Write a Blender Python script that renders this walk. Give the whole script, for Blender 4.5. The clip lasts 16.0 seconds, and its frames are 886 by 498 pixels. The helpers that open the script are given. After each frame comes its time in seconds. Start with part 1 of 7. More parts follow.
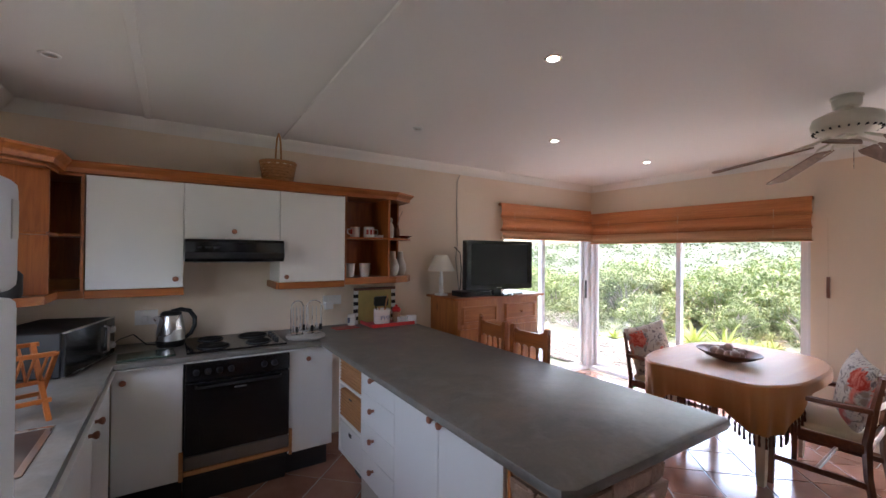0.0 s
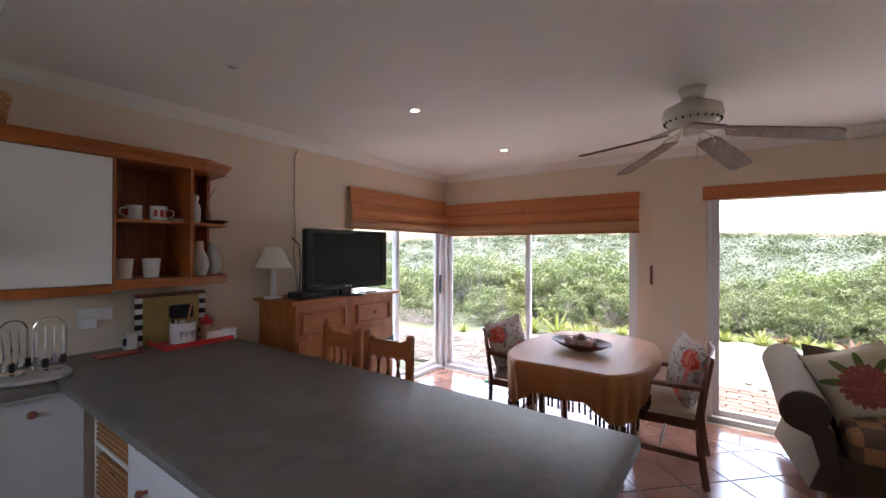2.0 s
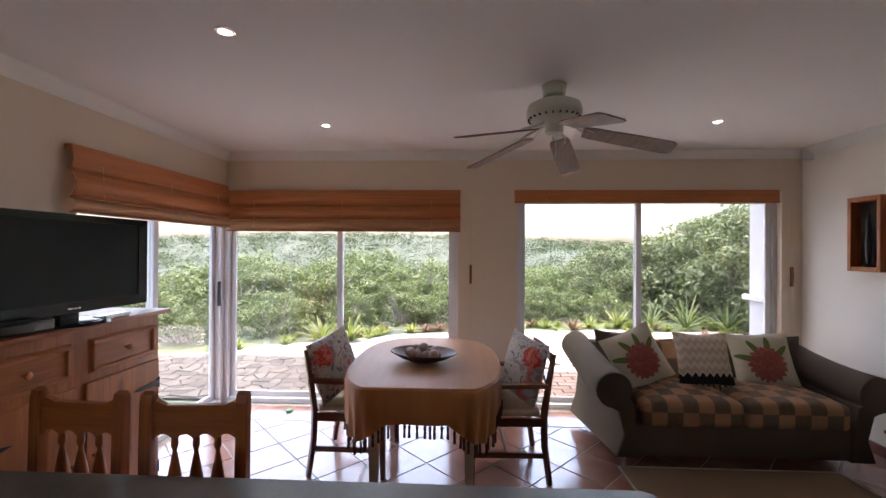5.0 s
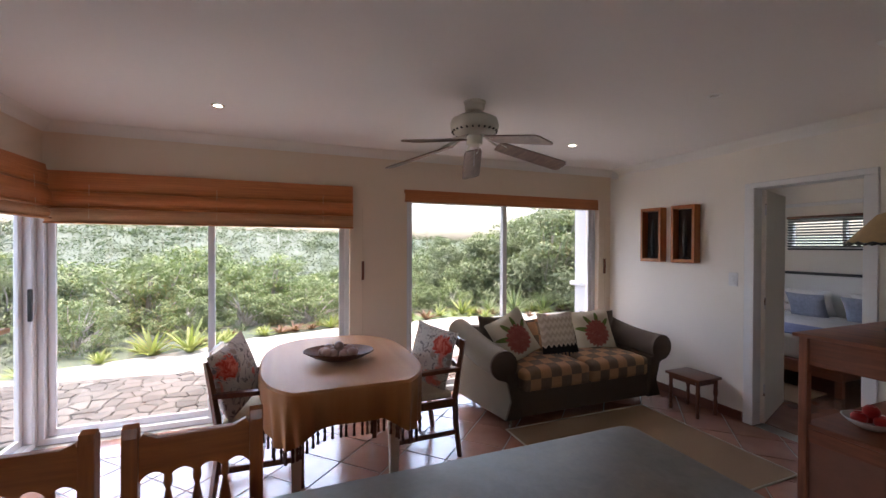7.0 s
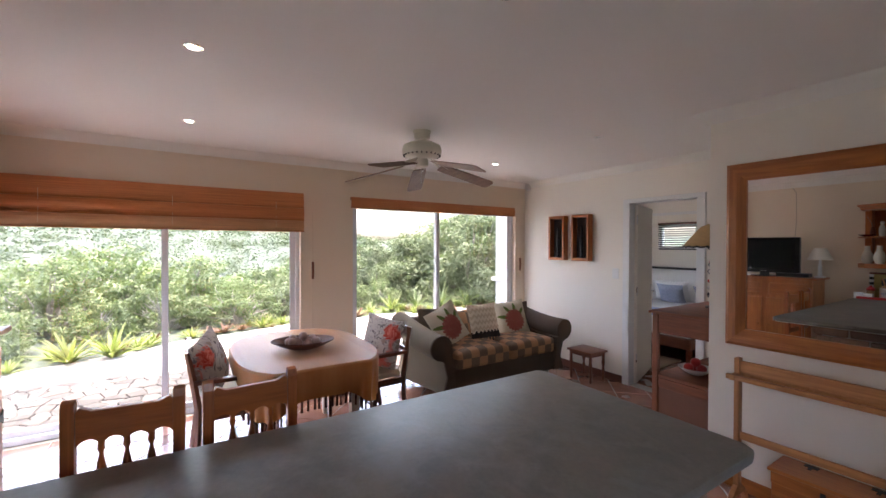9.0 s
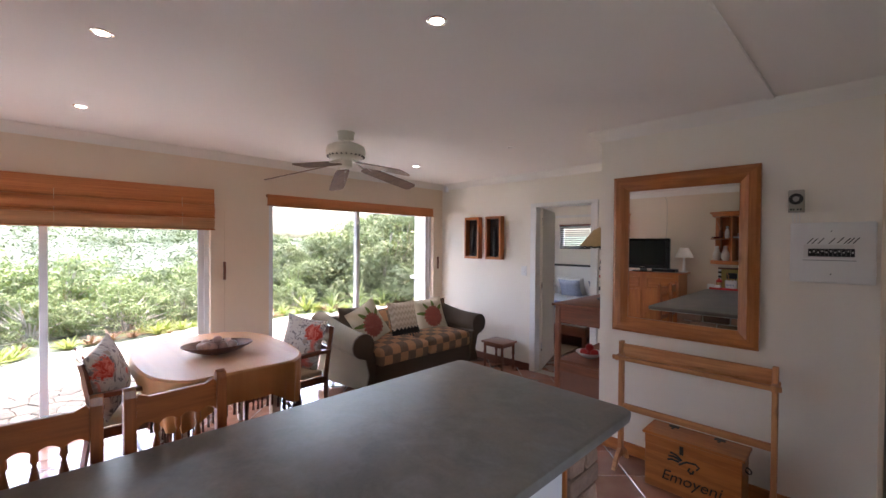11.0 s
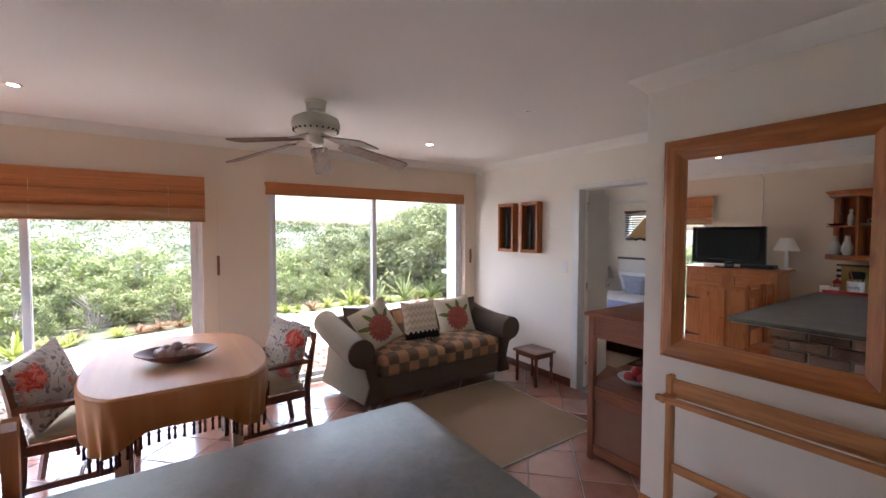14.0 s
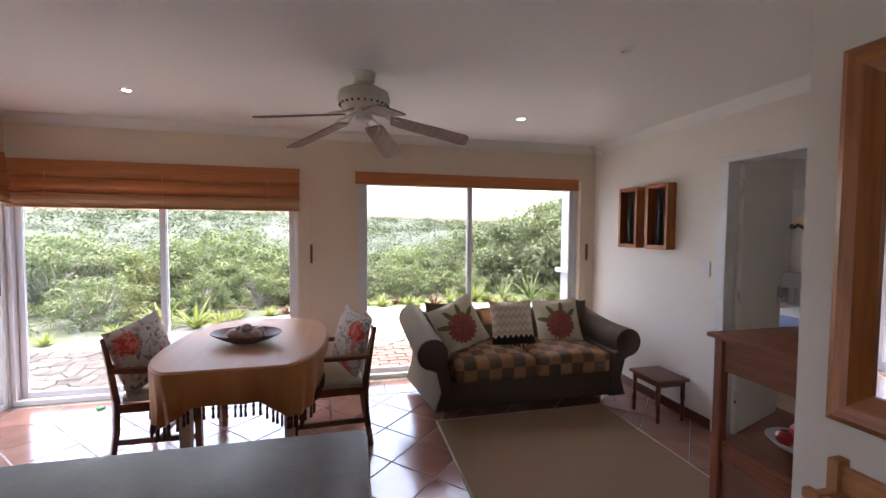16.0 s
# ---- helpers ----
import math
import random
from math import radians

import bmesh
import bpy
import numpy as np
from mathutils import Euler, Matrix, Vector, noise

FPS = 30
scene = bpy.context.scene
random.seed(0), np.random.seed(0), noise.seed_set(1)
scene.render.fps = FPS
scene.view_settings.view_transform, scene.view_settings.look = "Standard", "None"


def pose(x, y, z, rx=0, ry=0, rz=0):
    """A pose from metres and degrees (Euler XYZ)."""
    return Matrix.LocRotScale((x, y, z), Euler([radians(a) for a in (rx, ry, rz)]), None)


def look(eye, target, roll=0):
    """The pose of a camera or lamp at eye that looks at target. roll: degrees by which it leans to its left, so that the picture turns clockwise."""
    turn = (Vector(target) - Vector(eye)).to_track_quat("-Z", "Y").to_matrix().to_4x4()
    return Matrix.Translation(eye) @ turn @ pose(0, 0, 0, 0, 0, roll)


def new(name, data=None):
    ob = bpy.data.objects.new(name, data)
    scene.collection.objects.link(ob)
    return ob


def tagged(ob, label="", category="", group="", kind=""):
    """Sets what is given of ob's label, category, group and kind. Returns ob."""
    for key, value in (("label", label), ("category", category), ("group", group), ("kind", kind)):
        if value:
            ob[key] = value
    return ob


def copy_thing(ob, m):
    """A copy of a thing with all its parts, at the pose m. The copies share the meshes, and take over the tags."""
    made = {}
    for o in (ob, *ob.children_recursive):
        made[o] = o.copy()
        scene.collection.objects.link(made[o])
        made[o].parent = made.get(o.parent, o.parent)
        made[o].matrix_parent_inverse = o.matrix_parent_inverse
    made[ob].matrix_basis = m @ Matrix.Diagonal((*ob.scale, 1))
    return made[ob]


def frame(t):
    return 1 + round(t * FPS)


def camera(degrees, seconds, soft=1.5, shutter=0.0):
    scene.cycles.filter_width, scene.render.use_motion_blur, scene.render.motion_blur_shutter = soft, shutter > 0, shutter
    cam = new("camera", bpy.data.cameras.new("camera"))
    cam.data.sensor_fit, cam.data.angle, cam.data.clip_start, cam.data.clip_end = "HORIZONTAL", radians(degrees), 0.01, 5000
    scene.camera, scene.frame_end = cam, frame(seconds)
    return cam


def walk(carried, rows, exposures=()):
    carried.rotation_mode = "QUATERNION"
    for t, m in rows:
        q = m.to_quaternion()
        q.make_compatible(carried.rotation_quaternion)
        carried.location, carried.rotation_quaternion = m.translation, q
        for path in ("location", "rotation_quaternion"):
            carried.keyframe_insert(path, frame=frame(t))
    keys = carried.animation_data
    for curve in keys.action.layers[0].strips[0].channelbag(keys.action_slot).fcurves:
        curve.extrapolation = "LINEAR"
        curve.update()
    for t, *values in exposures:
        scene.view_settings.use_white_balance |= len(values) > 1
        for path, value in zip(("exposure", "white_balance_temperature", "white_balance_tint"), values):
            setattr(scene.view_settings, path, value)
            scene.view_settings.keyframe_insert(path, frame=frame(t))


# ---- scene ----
cam = camera(94.8, 16.0)
PATH = [
    (0, (0.159, 0.168, 1.563), (1.267, 1.833, 1.579), 0.5),
    (0.5, (0.191, 0.236, 1.562), (1.418, 1.815, 1.573), 0.5),
    (1, (0.287, 0.366, 1.528), (1.663, 1.818, 1.538), 0.4),
    (1.5, (0.435, 0.508, 1.55), (1.943, 1.821, 1.542), 0.4),
    (2, (0.548, 0.632, 1.519), (2.183, 1.784, 1.524), 0.2),
    (2.5, (0.611, 0.799, 1.521), (2.349, 1.788, 1.524), 0.3),
    (3, (0.665, 0.948, 1.53), (2.49, 1.766, 1.528), 0.2),
    (3.5, (0.766, 1.053, 1.52), (2.661, 1.691, 1.513), 0.1),
    (4, (0.908, 1.177, 1.534), (2.857, 1.625, 1.528), 0.0),
    (4.2, (0.949, 1.199, 1.519), (2.912, 1.583, 1.527), 0.1),
    (6.3, (0.952, 1.716, 1.512), (2.895, 1.243, 1.48), 0.3),
    (6.5, (0.948, 1.784, 1.517), (2.869, 1.229, 1.495), 0.2),
    (7, (0.921, 1.95, 1.531), (2.783, 1.219, 1.515), 0.2),
    (7.5, (0.859, 2.08, 1.531), (2.66, 1.21, 1.513), 0.3),
    (8, (0.719, 2.188, 1.54), (2.484, 1.247, 1.519), 0.1),
    (8.5, (0.567, 2.304, 1.552), (2.296, 1.299, 1.535), 0.1),
    (9, (0.495, 2.398, 1.561), (2.178, 1.318, 1.541), 0.2),
    (11.3, (0.394, 2.549, 1.584), (1.791, 1.119, 1.558), 0.3),
    (11.5, (0.375, 2.556, 1.59), (1.761, 1.114, 1.564), 0.2),
    (12, (0.391, 2.465, 1.603), (1.764, 1.01, 1.571), 0.1),
    (12.5, (0.414, 2.295, 1.615), (1.801, 0.854, 1.58), 0.0),
    (13, (0.467, 2.11, 1.599), (1.925, 0.741, 1.563), 0.1),
    (13.5, (0.538, 1.892, 1.592), (2.1, 0.644, 1.546), 0.1),
    (14, (0.581, 1.648, 1.595), (2.229, 0.519, 1.515), 0.1),
    (14.5, (0.579, 1.414, 1.563), (2.313, 0.423, 1.47), 0.2),
    (15, (0.598, 1.243, 1.549), (2.424, 0.432, 1.456), 0.3),
    (15.5, (0.671, 1.076, 1.516), (2.57, 0.454, 1.429), 0.4),
    (16, (0.765, 0.916, 1.519), (2.709, 0.454, 1.429), 0.4),
]
EXPOSURE, KELVIN, TINT = 3.34, 6400, 14
# the camera opens up in the kitchen and again before the mirror wall
STOPS = [(0, 0.68), (1.5, 0.38), (3.5, -0.05), (6.5, -0.15), (7.5, 0.1), (8, 0.28), (9, 0.5), (11.5, 0.78), (12.5, 0.88), (13.5, 0.78), (15, 0.35), (16, 0.2)]
walk(cam, [(t, look(eye, target, roll)) for t, eye, target, roll in PATH], [(t, EXPOSURE + d, KELVIN, TINT) for t, d in STOPS])

# ---- world and light ----
SUN_EL, SUN_AZ = 80.0, 70.0           # hazy sun, high before the windows
world = bpy.data.worlds.new("sky")
scene.world = world
world.use_nodes = True
wn = world.node_tree
sky = wn.nodes.new("ShaderNodeTexSky")
sky.sky_type = "NISHITA"
sky.sun_disc = False
sky.sun_elevation = radians(SUN_EL)
sky.sun_rotation = radians(SUN_AZ)
sky.dust_density = 5.5
sky.air_density = 1.0
wn.links.new(sky.outputs[0], wn.nodes["Background"].inputs[0])
wn.nodes["Background"].inputs[1].default_value = 0.15
sun_data = bpy.data.lights.new("sun", "SUN")
sun_data.energy = 0.8
sun_data.angle = radians(15)
sun_data.color = (1.0, 0.95, 0.87)
sun = new("sun", sun_data)
sun_dir = Vector((math.sin(radians(SUN_AZ)) * math.cos(radians(SUN_EL)), math.cos(radians(SUN_AZ)) * math.cos(radians(SUN_EL)), math.sin(radians(SUN_EL))))
sun.matrix_world = look(sun_dir * 30, (0, 0, 0))
# sky light that comes in through the kitchen window behind the sink
win_data = bpy.data.lights.new("kitchen_window_sky", "AREA")
win_data.shape = "RECTANGLE"
win_data.size, win_data.size_y = 1.15, 0.75
win_data.energy = 0.32
win_data.color = (1.0, 0.96, 0.9)
win = new("kitchen_window_sky", win_data)
win.matrix_world = look((-0.72, 2.05, 1.50), (0.55, 1.35, 0.15))


# ---- building helpers ----
def part(name, bm, material, parent, label="", smooth=False):
    """Link a bmesh, given in the thing's own coordinates, as one mesh under a thing or a part."""
    me = bpy.data.meshes.new(name)
    bm.normal_update()
    bm.to_mesh(me)
    bm.free()
    if smooth:
        me.shade_smooth()
        me.set_sharp_from_angle(angle=radians(38))
    mats = material if isinstance(material, (list, tuple)) else [material]
    for m in mats:
        me.materials.append(m)
    ob = new(name, me)
    ob.parent = parent
    if label:
        ob["label"] = label
    return ob


def thing(name, label, category, at=(0, 0, 0), rz=0, group=""):
    ob = new(name)
    ob.empty_display_size = 0.05
    ob.matrix_basis = pose(*at, 0, 0, rz)
    return tagged(ob, label, category, group)


def solid(name, bm, material, label="", category="", kind="", group="", smooth=False, at=(0, 0, 0), rz=0):
    """A thing that is one single mesh."""
    ob = part(name, bm, material, None, "", smooth)
    ob.matrix_basis = pose(*at, 0, 0, rz)
    return tagged(ob, label, category, group, kind)


def box(bm, x0, x1, y0, y1, z0, z1, bevel=0.0, seg=1, mi=0):
    vs = [bm.verts.new((x, y, z)) for z in (z0, z1) for y in (y0, y1) for x in (x0, x1)]
    fs = [bm.faces.new([vs[i] for i in f]) for f in ((0, 2, 3, 1), (4, 5, 7, 6), (0, 1, 5, 4), (2, 6, 7, 3), (0, 4, 6, 2), (1, 3, 7, 5))]
    for f in fs:
        f.material_index = mi
    if bevel > 0:
        es = list({e for f in fs for e in f.edges})
        bmesh.ops.bevel(bm, geom=es, offset=bevel, segments=seg, profile=0.6, affect="EDGES")
    return bm


def bx(x0, x1, y0, y1, z0, z1, bevel=0.003, seg=1):
    return box(bmesh.new(), x0, x1, y0, y1, z0, z1, bevel, seg)


def lathe(profile, seg=24, at=(0, 0, 0), bm=None, mi=0):
    """Turn (radius, height) pairs round z."""
    bm = bm or bmesh.new()
    rings = []
    for r, z in profile:
        if r < 1e-5:
            rings.append([bm.verts.new((at[0], at[1], at[2] + z))])
        else:
            rings.append([bm.verts.new((at[0] + r * math.cos(2 * math.pi * i / seg), at[1] + r * math.sin(2 * math.pi * i / seg), at[2] + z)) for i in range(seg)])
    for a, b in zip(rings, rings[1:]):
        for i in range(seg):
            j = (i + 1) % seg
            if len(a) == 1 and len(b) > 1:
                f = bm.faces.new((a[0], b[j], b[i]))
            elif len(b) == 1 and len(a) > 1:
                f = bm.faces.new((a[i], a[j], b[0]))
            elif len(a) > 1:
                f = bm.faces.new((a[i], a[j], b[j], b[i]))
            else:
                continue
            f.material_index = mi
    for r, flip in ((rings[0], True), (rings[-1], False)):
        if len(r) > 1:
            f = bm.faces.new(list(reversed(r)) if flip else r)
            f.material_index = mi
    return bm


def tube(points, r, seg=8, bm=None, closed=False, mi=0):
    bm = bm or bmesh.new()
    pts = [Vector(p) for p in points]
    n = len(pts)
    rad = r if isinstance(r, (list, tuple)) else [r] * n
    rings = []
    prev = None
    for i, p in enumerate(pts):
        a = pts[(i - 1) % n] if closed else pts[max(i - 1, 0)]
        b = pts[(i + 1) % n] if closed else pts[min(i + 1, n - 1)]
        d = (b - a).normalized()
        up = prev if prev is not None else (Vector((0, 0, 1)) if abs(d.z) < 0.9 else Vector((1, 0, 0)))
        side = d.cross(up)
        if side.length < 1e-4:
            side = d.cross(Vector((0, 1, 0.1)))
        side.normalize()
        up = side.cross(d).normalized()
        prev = up
        rings.append([bm.verts.new(p + side * (rad[i] * math.cos(2 * math.pi * k / seg)) + up * (rad[i] * math.sin(2 * math.pi * k / seg))) for k in range(seg)])
    pairs = list(zip(rings, rings[1:]))
    if closed:
        pairs.append((rings[-1], rings[0]))
    for a, b in pairs:
        for k in range(seg):
            f = bm.faces.new((a[k], a[(k + 1) % seg], b[(k + 1) % seg], b[k]))
            f.material_index = mi
    if not closed:
        for ring in (list(reversed(rings[0])), rings[-1]):
            f = bm.faces.new(ring)
            f.material_index = mi
    return bm


def extrude_outline(outline, axis, a, b, bm=None, bevel=0.0, mi=0):
    """A prism over a closed outline of (u, v) pairs, along axis from a to b."""
    bm = bm or bmesh.new()
    def spot(u, v, w):
        return {"x": (w, u, v), "y": (u, w, v), "z": (u, v, w)}[axis]
    lo = [bm.verts.new(spot(u, v, a)) for u, v in outline]
    hi = [bm.verts.new(spot(u, v, b)) for u, v in outline]
    n = len(outline)
    fs = [bm.faces.new(lo), bm.faces.new(list(reversed(hi)))]
    fs += [bm.faces.new((lo[i], hi[i], hi[(i + 1) % n], lo[(i + 1) % n])) for i in range(n)]
    bmesh.ops.recalc_face_normals(bm, faces=fs)
    for f in fs:
        f.material_index = mi
    if bevel > 0:
        es = [e for e in set(fs[0].edges) | set(fs[1].edges)]
        bmesh.ops.bevel(bm, geom=es, offset=bevel, segments=2, profile=0.6, affect="EDGES")
    return bm


def sweep(profile, path, closed=False):
    """A moulding: profile of (out, up) pairs along a level path; out is to the path's left."""
    bm = bmesh.new()
    n = len(path)
    rings = []
    for i, p in enumerate(path):
        p = Vector(p)
        d0 = (p - Vector(path[i - 1])).normalized() if i or closed else None
        d1 = (Vector(path[(i + 1) % n]) - p).normalized() if i < n - 1 or closed else None
        d0, d1 = d0 or d1, d1 or d0
        n0, n1 = Vector((-d0.y, d0.x, 0)), Vector((-d1.y, d1.x, 0))
        m = (n0 + n1).normalized()
        m /= max(m.dot(n0), 0.3)
        rings.append([bm.verts.new(p + m * u + Vector((0, 0, v))) for u, v in profile])
    for a, b in list(zip(rings, rings[1:])) + ([(rings[-1], rings[0])] if closed else []):
        for k in range(len(profile)):
            j = (k + 1) % len(profile)
            bm.faces.new((a[k], b[k], b[j], a[j]))
    if not closed:
        bm.faces.new(rings[0])
        bm.faces.new(list(reversed(rings[-1])))
    bmesh.ops.recalc_face_normals(bm, faces=bm.faces)
    return bm


def cushion(w, h, d, n=10, pinch=0.55, seed=0):
    """A stuffed cushion in the xz plane, thick along y, with pulled-in sides and pointed corners."""
    bm = bmesh.new()
    rnd = random.Random(seed)
    ph = [rnd.uniform(0, 6.28) for _ in range(6)]
    sheets = []
    for s in (-1, 1):
        g = []
        for j in range(n + 1):
            row = []
            for i in range(n + 1):
                u, v = 2 * i / n - 1, 2 * j / n - 1
                k = (1 - abs(u) ** 2.6) * (1 - abs(v) ** 2.6)
                inx = 1 - 0.07 * (1 - v * v) * abs(u)
                inz = 1 - 0.07 * (1 - u * u) * abs(v)
                wob = 0.012 * math.sin(3.1 * u + ph[0] + s) * math.sin(2.7 * v + ph[1])
                row.append(bm.verts.new((u * w / 2 * inx, s * (d / 2 * max(k, 0) ** pinch + 0.004) + wob * k, v * h / 2 * inz)))
            g.append(row)
        sheets.append(g)
    for s, g in enumerate(sheets):
        for j in range(n):
            for i in range(n):
                q = (g[j][i], g[j][i + 1], g[j + 1][i + 1], g[j + 1][i])
                bm.faces.new(q if s == 0 else tuple(reversed(q)))
    a, b = sheets
    rim = [(0, i) for i in range(n)] + [(j, n) for j in range(n)] + [(n, i) for i in range(n, 0, -1)] + [(j, 0) for j in range(n, 0, -1)]
    for k in range(len(rim)):
        p, q = rim[k], rim[(k + 1) % len(rim)]
        bm.faces.new((a[q[0]][q[1]], a[p[0]][p[1]], b[p[0]][p[1]], b[q[0]][q[1]]))
    return bm


def text_mesh(body, size, extrude=0.0008, shear=0.0):
    cu = bpy.data.curves.new("writing", "FONT")
    cu.body, cu.size, cu.extrude, cu.shear = body, size, extrude, shear
    cu.align_x, cu.align_y = "CENTER", "CENTER"
    ob = bpy.data.objects.new("writing", cu)
    scene.collection.objects.link(ob)
    me = bpy.data.meshes.new_from_object(ob.evaluated_get(bpy.context.evaluated_depsgraph_get()))
    bpy.data.objects.remove(ob)
    bm = bmesh.new()
    bm.from_mesh(me)
    bpy.data.meshes.remove(me)
    return bm


# ---- materials ----
def nodes_of(name):
    m = bpy.data.materials.new(name)
    m.use_nodes = True
    t = m.node_tree
    return m, t, t.nodes["Principled BSDF"]


def mixed(t, fac, a, b, blend="MIX"):
    n = t.nodes.new("ShaderNodeMix")
    n.data_type, n.blend_type = "RGBA", blend
    for sock, v in ((n.inputs[0], fac), (n.inputs[6], a), (n.inputs[7], b)):
        if hasattr(v, "links"):
            t.links.new(v, sock)
        elif isinstance(v, (int, float)):
            sock.default_value = v
        else:
            sock.default_value = (*v, 1) if len(v) == 3 else v
    return n.outputs[2]


def ramp(t, fac, lo, hi, a=(0, 0, 0), b=(1, 1, 1)):
    n = t.nodes.new("ShaderNodeValToRGB")
    n.color_ramp.elements[0].position, n.color_ramp.elements[1].position = lo, hi
    n.color_ramp.elements[0].color, n.color_ramp.elements[1].color = (*a, 1), (*b, 1)
    t.links.new(fac, n.inputs[0])
    return n.outputs[0]


def coords(t, scale=(1, 1, 1), kind="Object", rot=(0, 0, 0)):
    c = t.nodes.new("ShaderNodeTexCoord")
    mp = t.nodes.new("ShaderNodeMapping")
    mp.inputs["Scale"].default_value = scale
    mp.inputs["Rotation"].default_value = [radians(a) for a in rot]
    t.links.new(c.outputs[kind], mp.inputs[0])
    return mp.outputs[0]


def noise_tex(t, vec, scale, detail=4.0, rough=0.55, distort=0.0):
    n = t.nodes.new("ShaderNodeTexNoise")
    n.inputs["Scale"].default_value, n.inputs["Detail"].default_value = scale, detail
    n.inputs["Roughness"].default_value, n.inputs["Distortion"].default_value = rough, distort
    t.links.new(vec, n.inputs["Vector"])
    return n.outputs["Fac"]


def bump(t, bsdf, height, strength=0.2, dist=0.01):
    n = t.nodes.new("ShaderNodeBump")
    n.inputs["Strength"].default_value, n.inputs["Distance"].default_value = strength, dist
    t.links.new(height, n.inputs["Height"])
    t.links.new(n.outputs[0], bsdf.inputs["Normal"])


def shade(c, k):
    return tuple(min(1, v * k) for v in c)


def plain(name, color, rough=0.5, vary=0.12, scale=6.0, fine=120.0, bumpy=0.08, metal=0.0, coat=0.0, random_vary=0.0, spec=0.5, dist=0.002):
    """A surface with blotches at one scale and fine grain at another."""
    m, t, p = nodes_of(name)
    v = coords(t)
    big = noise_tex(t, v, scale, 5)
    small = noise_tex(t, v, fine, 3)
    col = mixed(t, big, shade(color, 1 - vary), shade(color, 1 + vary))
    col = mixed(t, 0.25, col, mixed(t, small, shade(color, 1 - vary), shade(color, 1 + vary)))
    if random_vary:
        o = t.nodes.new("ShaderNodeObjectInfo")
        col = mixed(t, o.outputs["Random"], mixed(t, 1.0, col, (1 - random_vary,) * 3, "MULTIPLY"), mixed(t, 1.0, col, (1 + random_vary,) * 3, "MULTIPLY"))
    t.links.new(col, p.inputs["Base Color"])
    t.links.new(ramp(t, big, 0.2, 0.8, (rough * 0.85,) * 3, (min(1, rough * 1.15),) * 3), p.inputs["Roughness"])
    p.inputs["Metallic"].default_value = metal
    p.inputs["Coat Weight"].default_value = coat
    p.inputs["Specular IOR Level"].default_value = spec
    if bumpy:
        bump(t, p, small, bumpy, dist)
    return m


def wood(name, a, b, axis="x", rough=0.35, coat=0.15, knots=0.0, scale=1.0):
    """Long grain along one axis of the thing."""
    m, t, p = nodes_of(name)
    sc = {"x": (1.2, 16, 16), "y": (16, 1.2, 16), "z": (16, 16, 1.2)}[axis]
    v = coords(t, tuple(s * scale for s in sc))
    g = noise_tex(t, v, 1.6, 6, 0.6, 1.2)
    fine = noise_tex(t, v, 9.0, 3)
    blot = noise_tex(t, coords(t), 2.3, 3)
    col = mixed(t, ramp(t, g, 0.40, 0.60), shade(a, 0.78), shade(b, 1.1))
    col = mixed(t, 0.3, col, mixed(t, fine, shade(a, 0.75), shade(b, 1.2)))
    col = mixed(t, 0.35, col, mixed(t, blot, shade(a, 0.8), shade(b, 1.1)))
    if knots:
        vo = t.nodes.new("ShaderNodeTexVoronoi")
        vo.inputs["Scale"].default_value = 3.2
        kv = {"x": (0.7, 1.6, 1.6), "y": (1.6, 0.7, 1.6), "z": (1.6, 1.6, 0.7)}[axis]
        t.links.new(coords(t, kv), vo.inputs["Vector"])
        k = ramp(t, vo.outputs["Distance"], 0.05, 0.13, (knots,) * 3, (0, 0, 0))
        col = mixed(t, k, col, shade(a, 0.3))
    t.links.new(col, p.inputs["Base Color"])
    p.inputs["Roughness"].default_value = rough
    p.inputs["Coat Weight"].default_value = coat
    p.inputs["Coat Roughness"].default_value = 0.25
    bump(t, p, g, 0.08, 0.003)
    return m


M = {}
M["wall"] = plain("cream plaster", (0.76, 0.635, 0.50), 0.75, 0.035, 1.4, 60, 0.25, dist=0.003)
# for white walls, and for cream ones with the window light in the colour
M["wall_white_and_lit"] = plain("white and daylit plaster", (0.83, 0.775, 0.69), 0.75, 0.03, 1.4, 60, 0.25, dist=0.003)
M["ceiling"] = plain("ceiling paint", (0.80, 0.765, 0.735), 0.8, 0.04, 0.9, 40, 0.12, dist=0.002)
M["cornice"] = plain("cornice paint", (0.78, 0.75, 0.7), 0.6, 0.04, 2, 80, 0.05)
M["white_paint"] = plain("white enamel", (0.78, 0.77, 0.75), 0.35, 0.03, 3, 80, 0.04)
M["cabinet"] = plain("white melamine", (0.78, 0.77, 0.74), 0.42, 0.025, 2, 150, 0.05)
M["aluminium"] = plain("white aluminium", (0.68, 0.68, 0.70), 0.35, 0.05, 3, 90, 0.02)


def slate(name):
    m, t, p = nodes_of(name)
    v = coords(t)
    a = noise_tex(t, v, 3.2, 6, 0.65, 0.8)
    b = noise_tex(t, v, 9.0, 5, 0.6, 0.4)
    c = noise_tex(t, v, 70.0, 3)
    col = mixed(t, ramp(t, a, 0.38, 0.66), (0.106, 0.098, 0.090), (0.195, 0.160, 0.125))
    col = mixed(t, ramp(t, b, 0.45, 0.7), col, (0.21, 0.20, 0.185))
    col = mixed(t, 0.3, col, mixed(t, c, (0.09, 0.09, 0.086), (0.24, 0.225, 0.20)))
    t.links.new(col, p.inputs["Base Color"])
    t.links.new(ramp(t, b, 0.25, 0.75, (0.36,) * 3, (0.52,) * 3), p.inputs["Roughness"])
    bump(t, p, c, 0.06, 0.002)
    return m


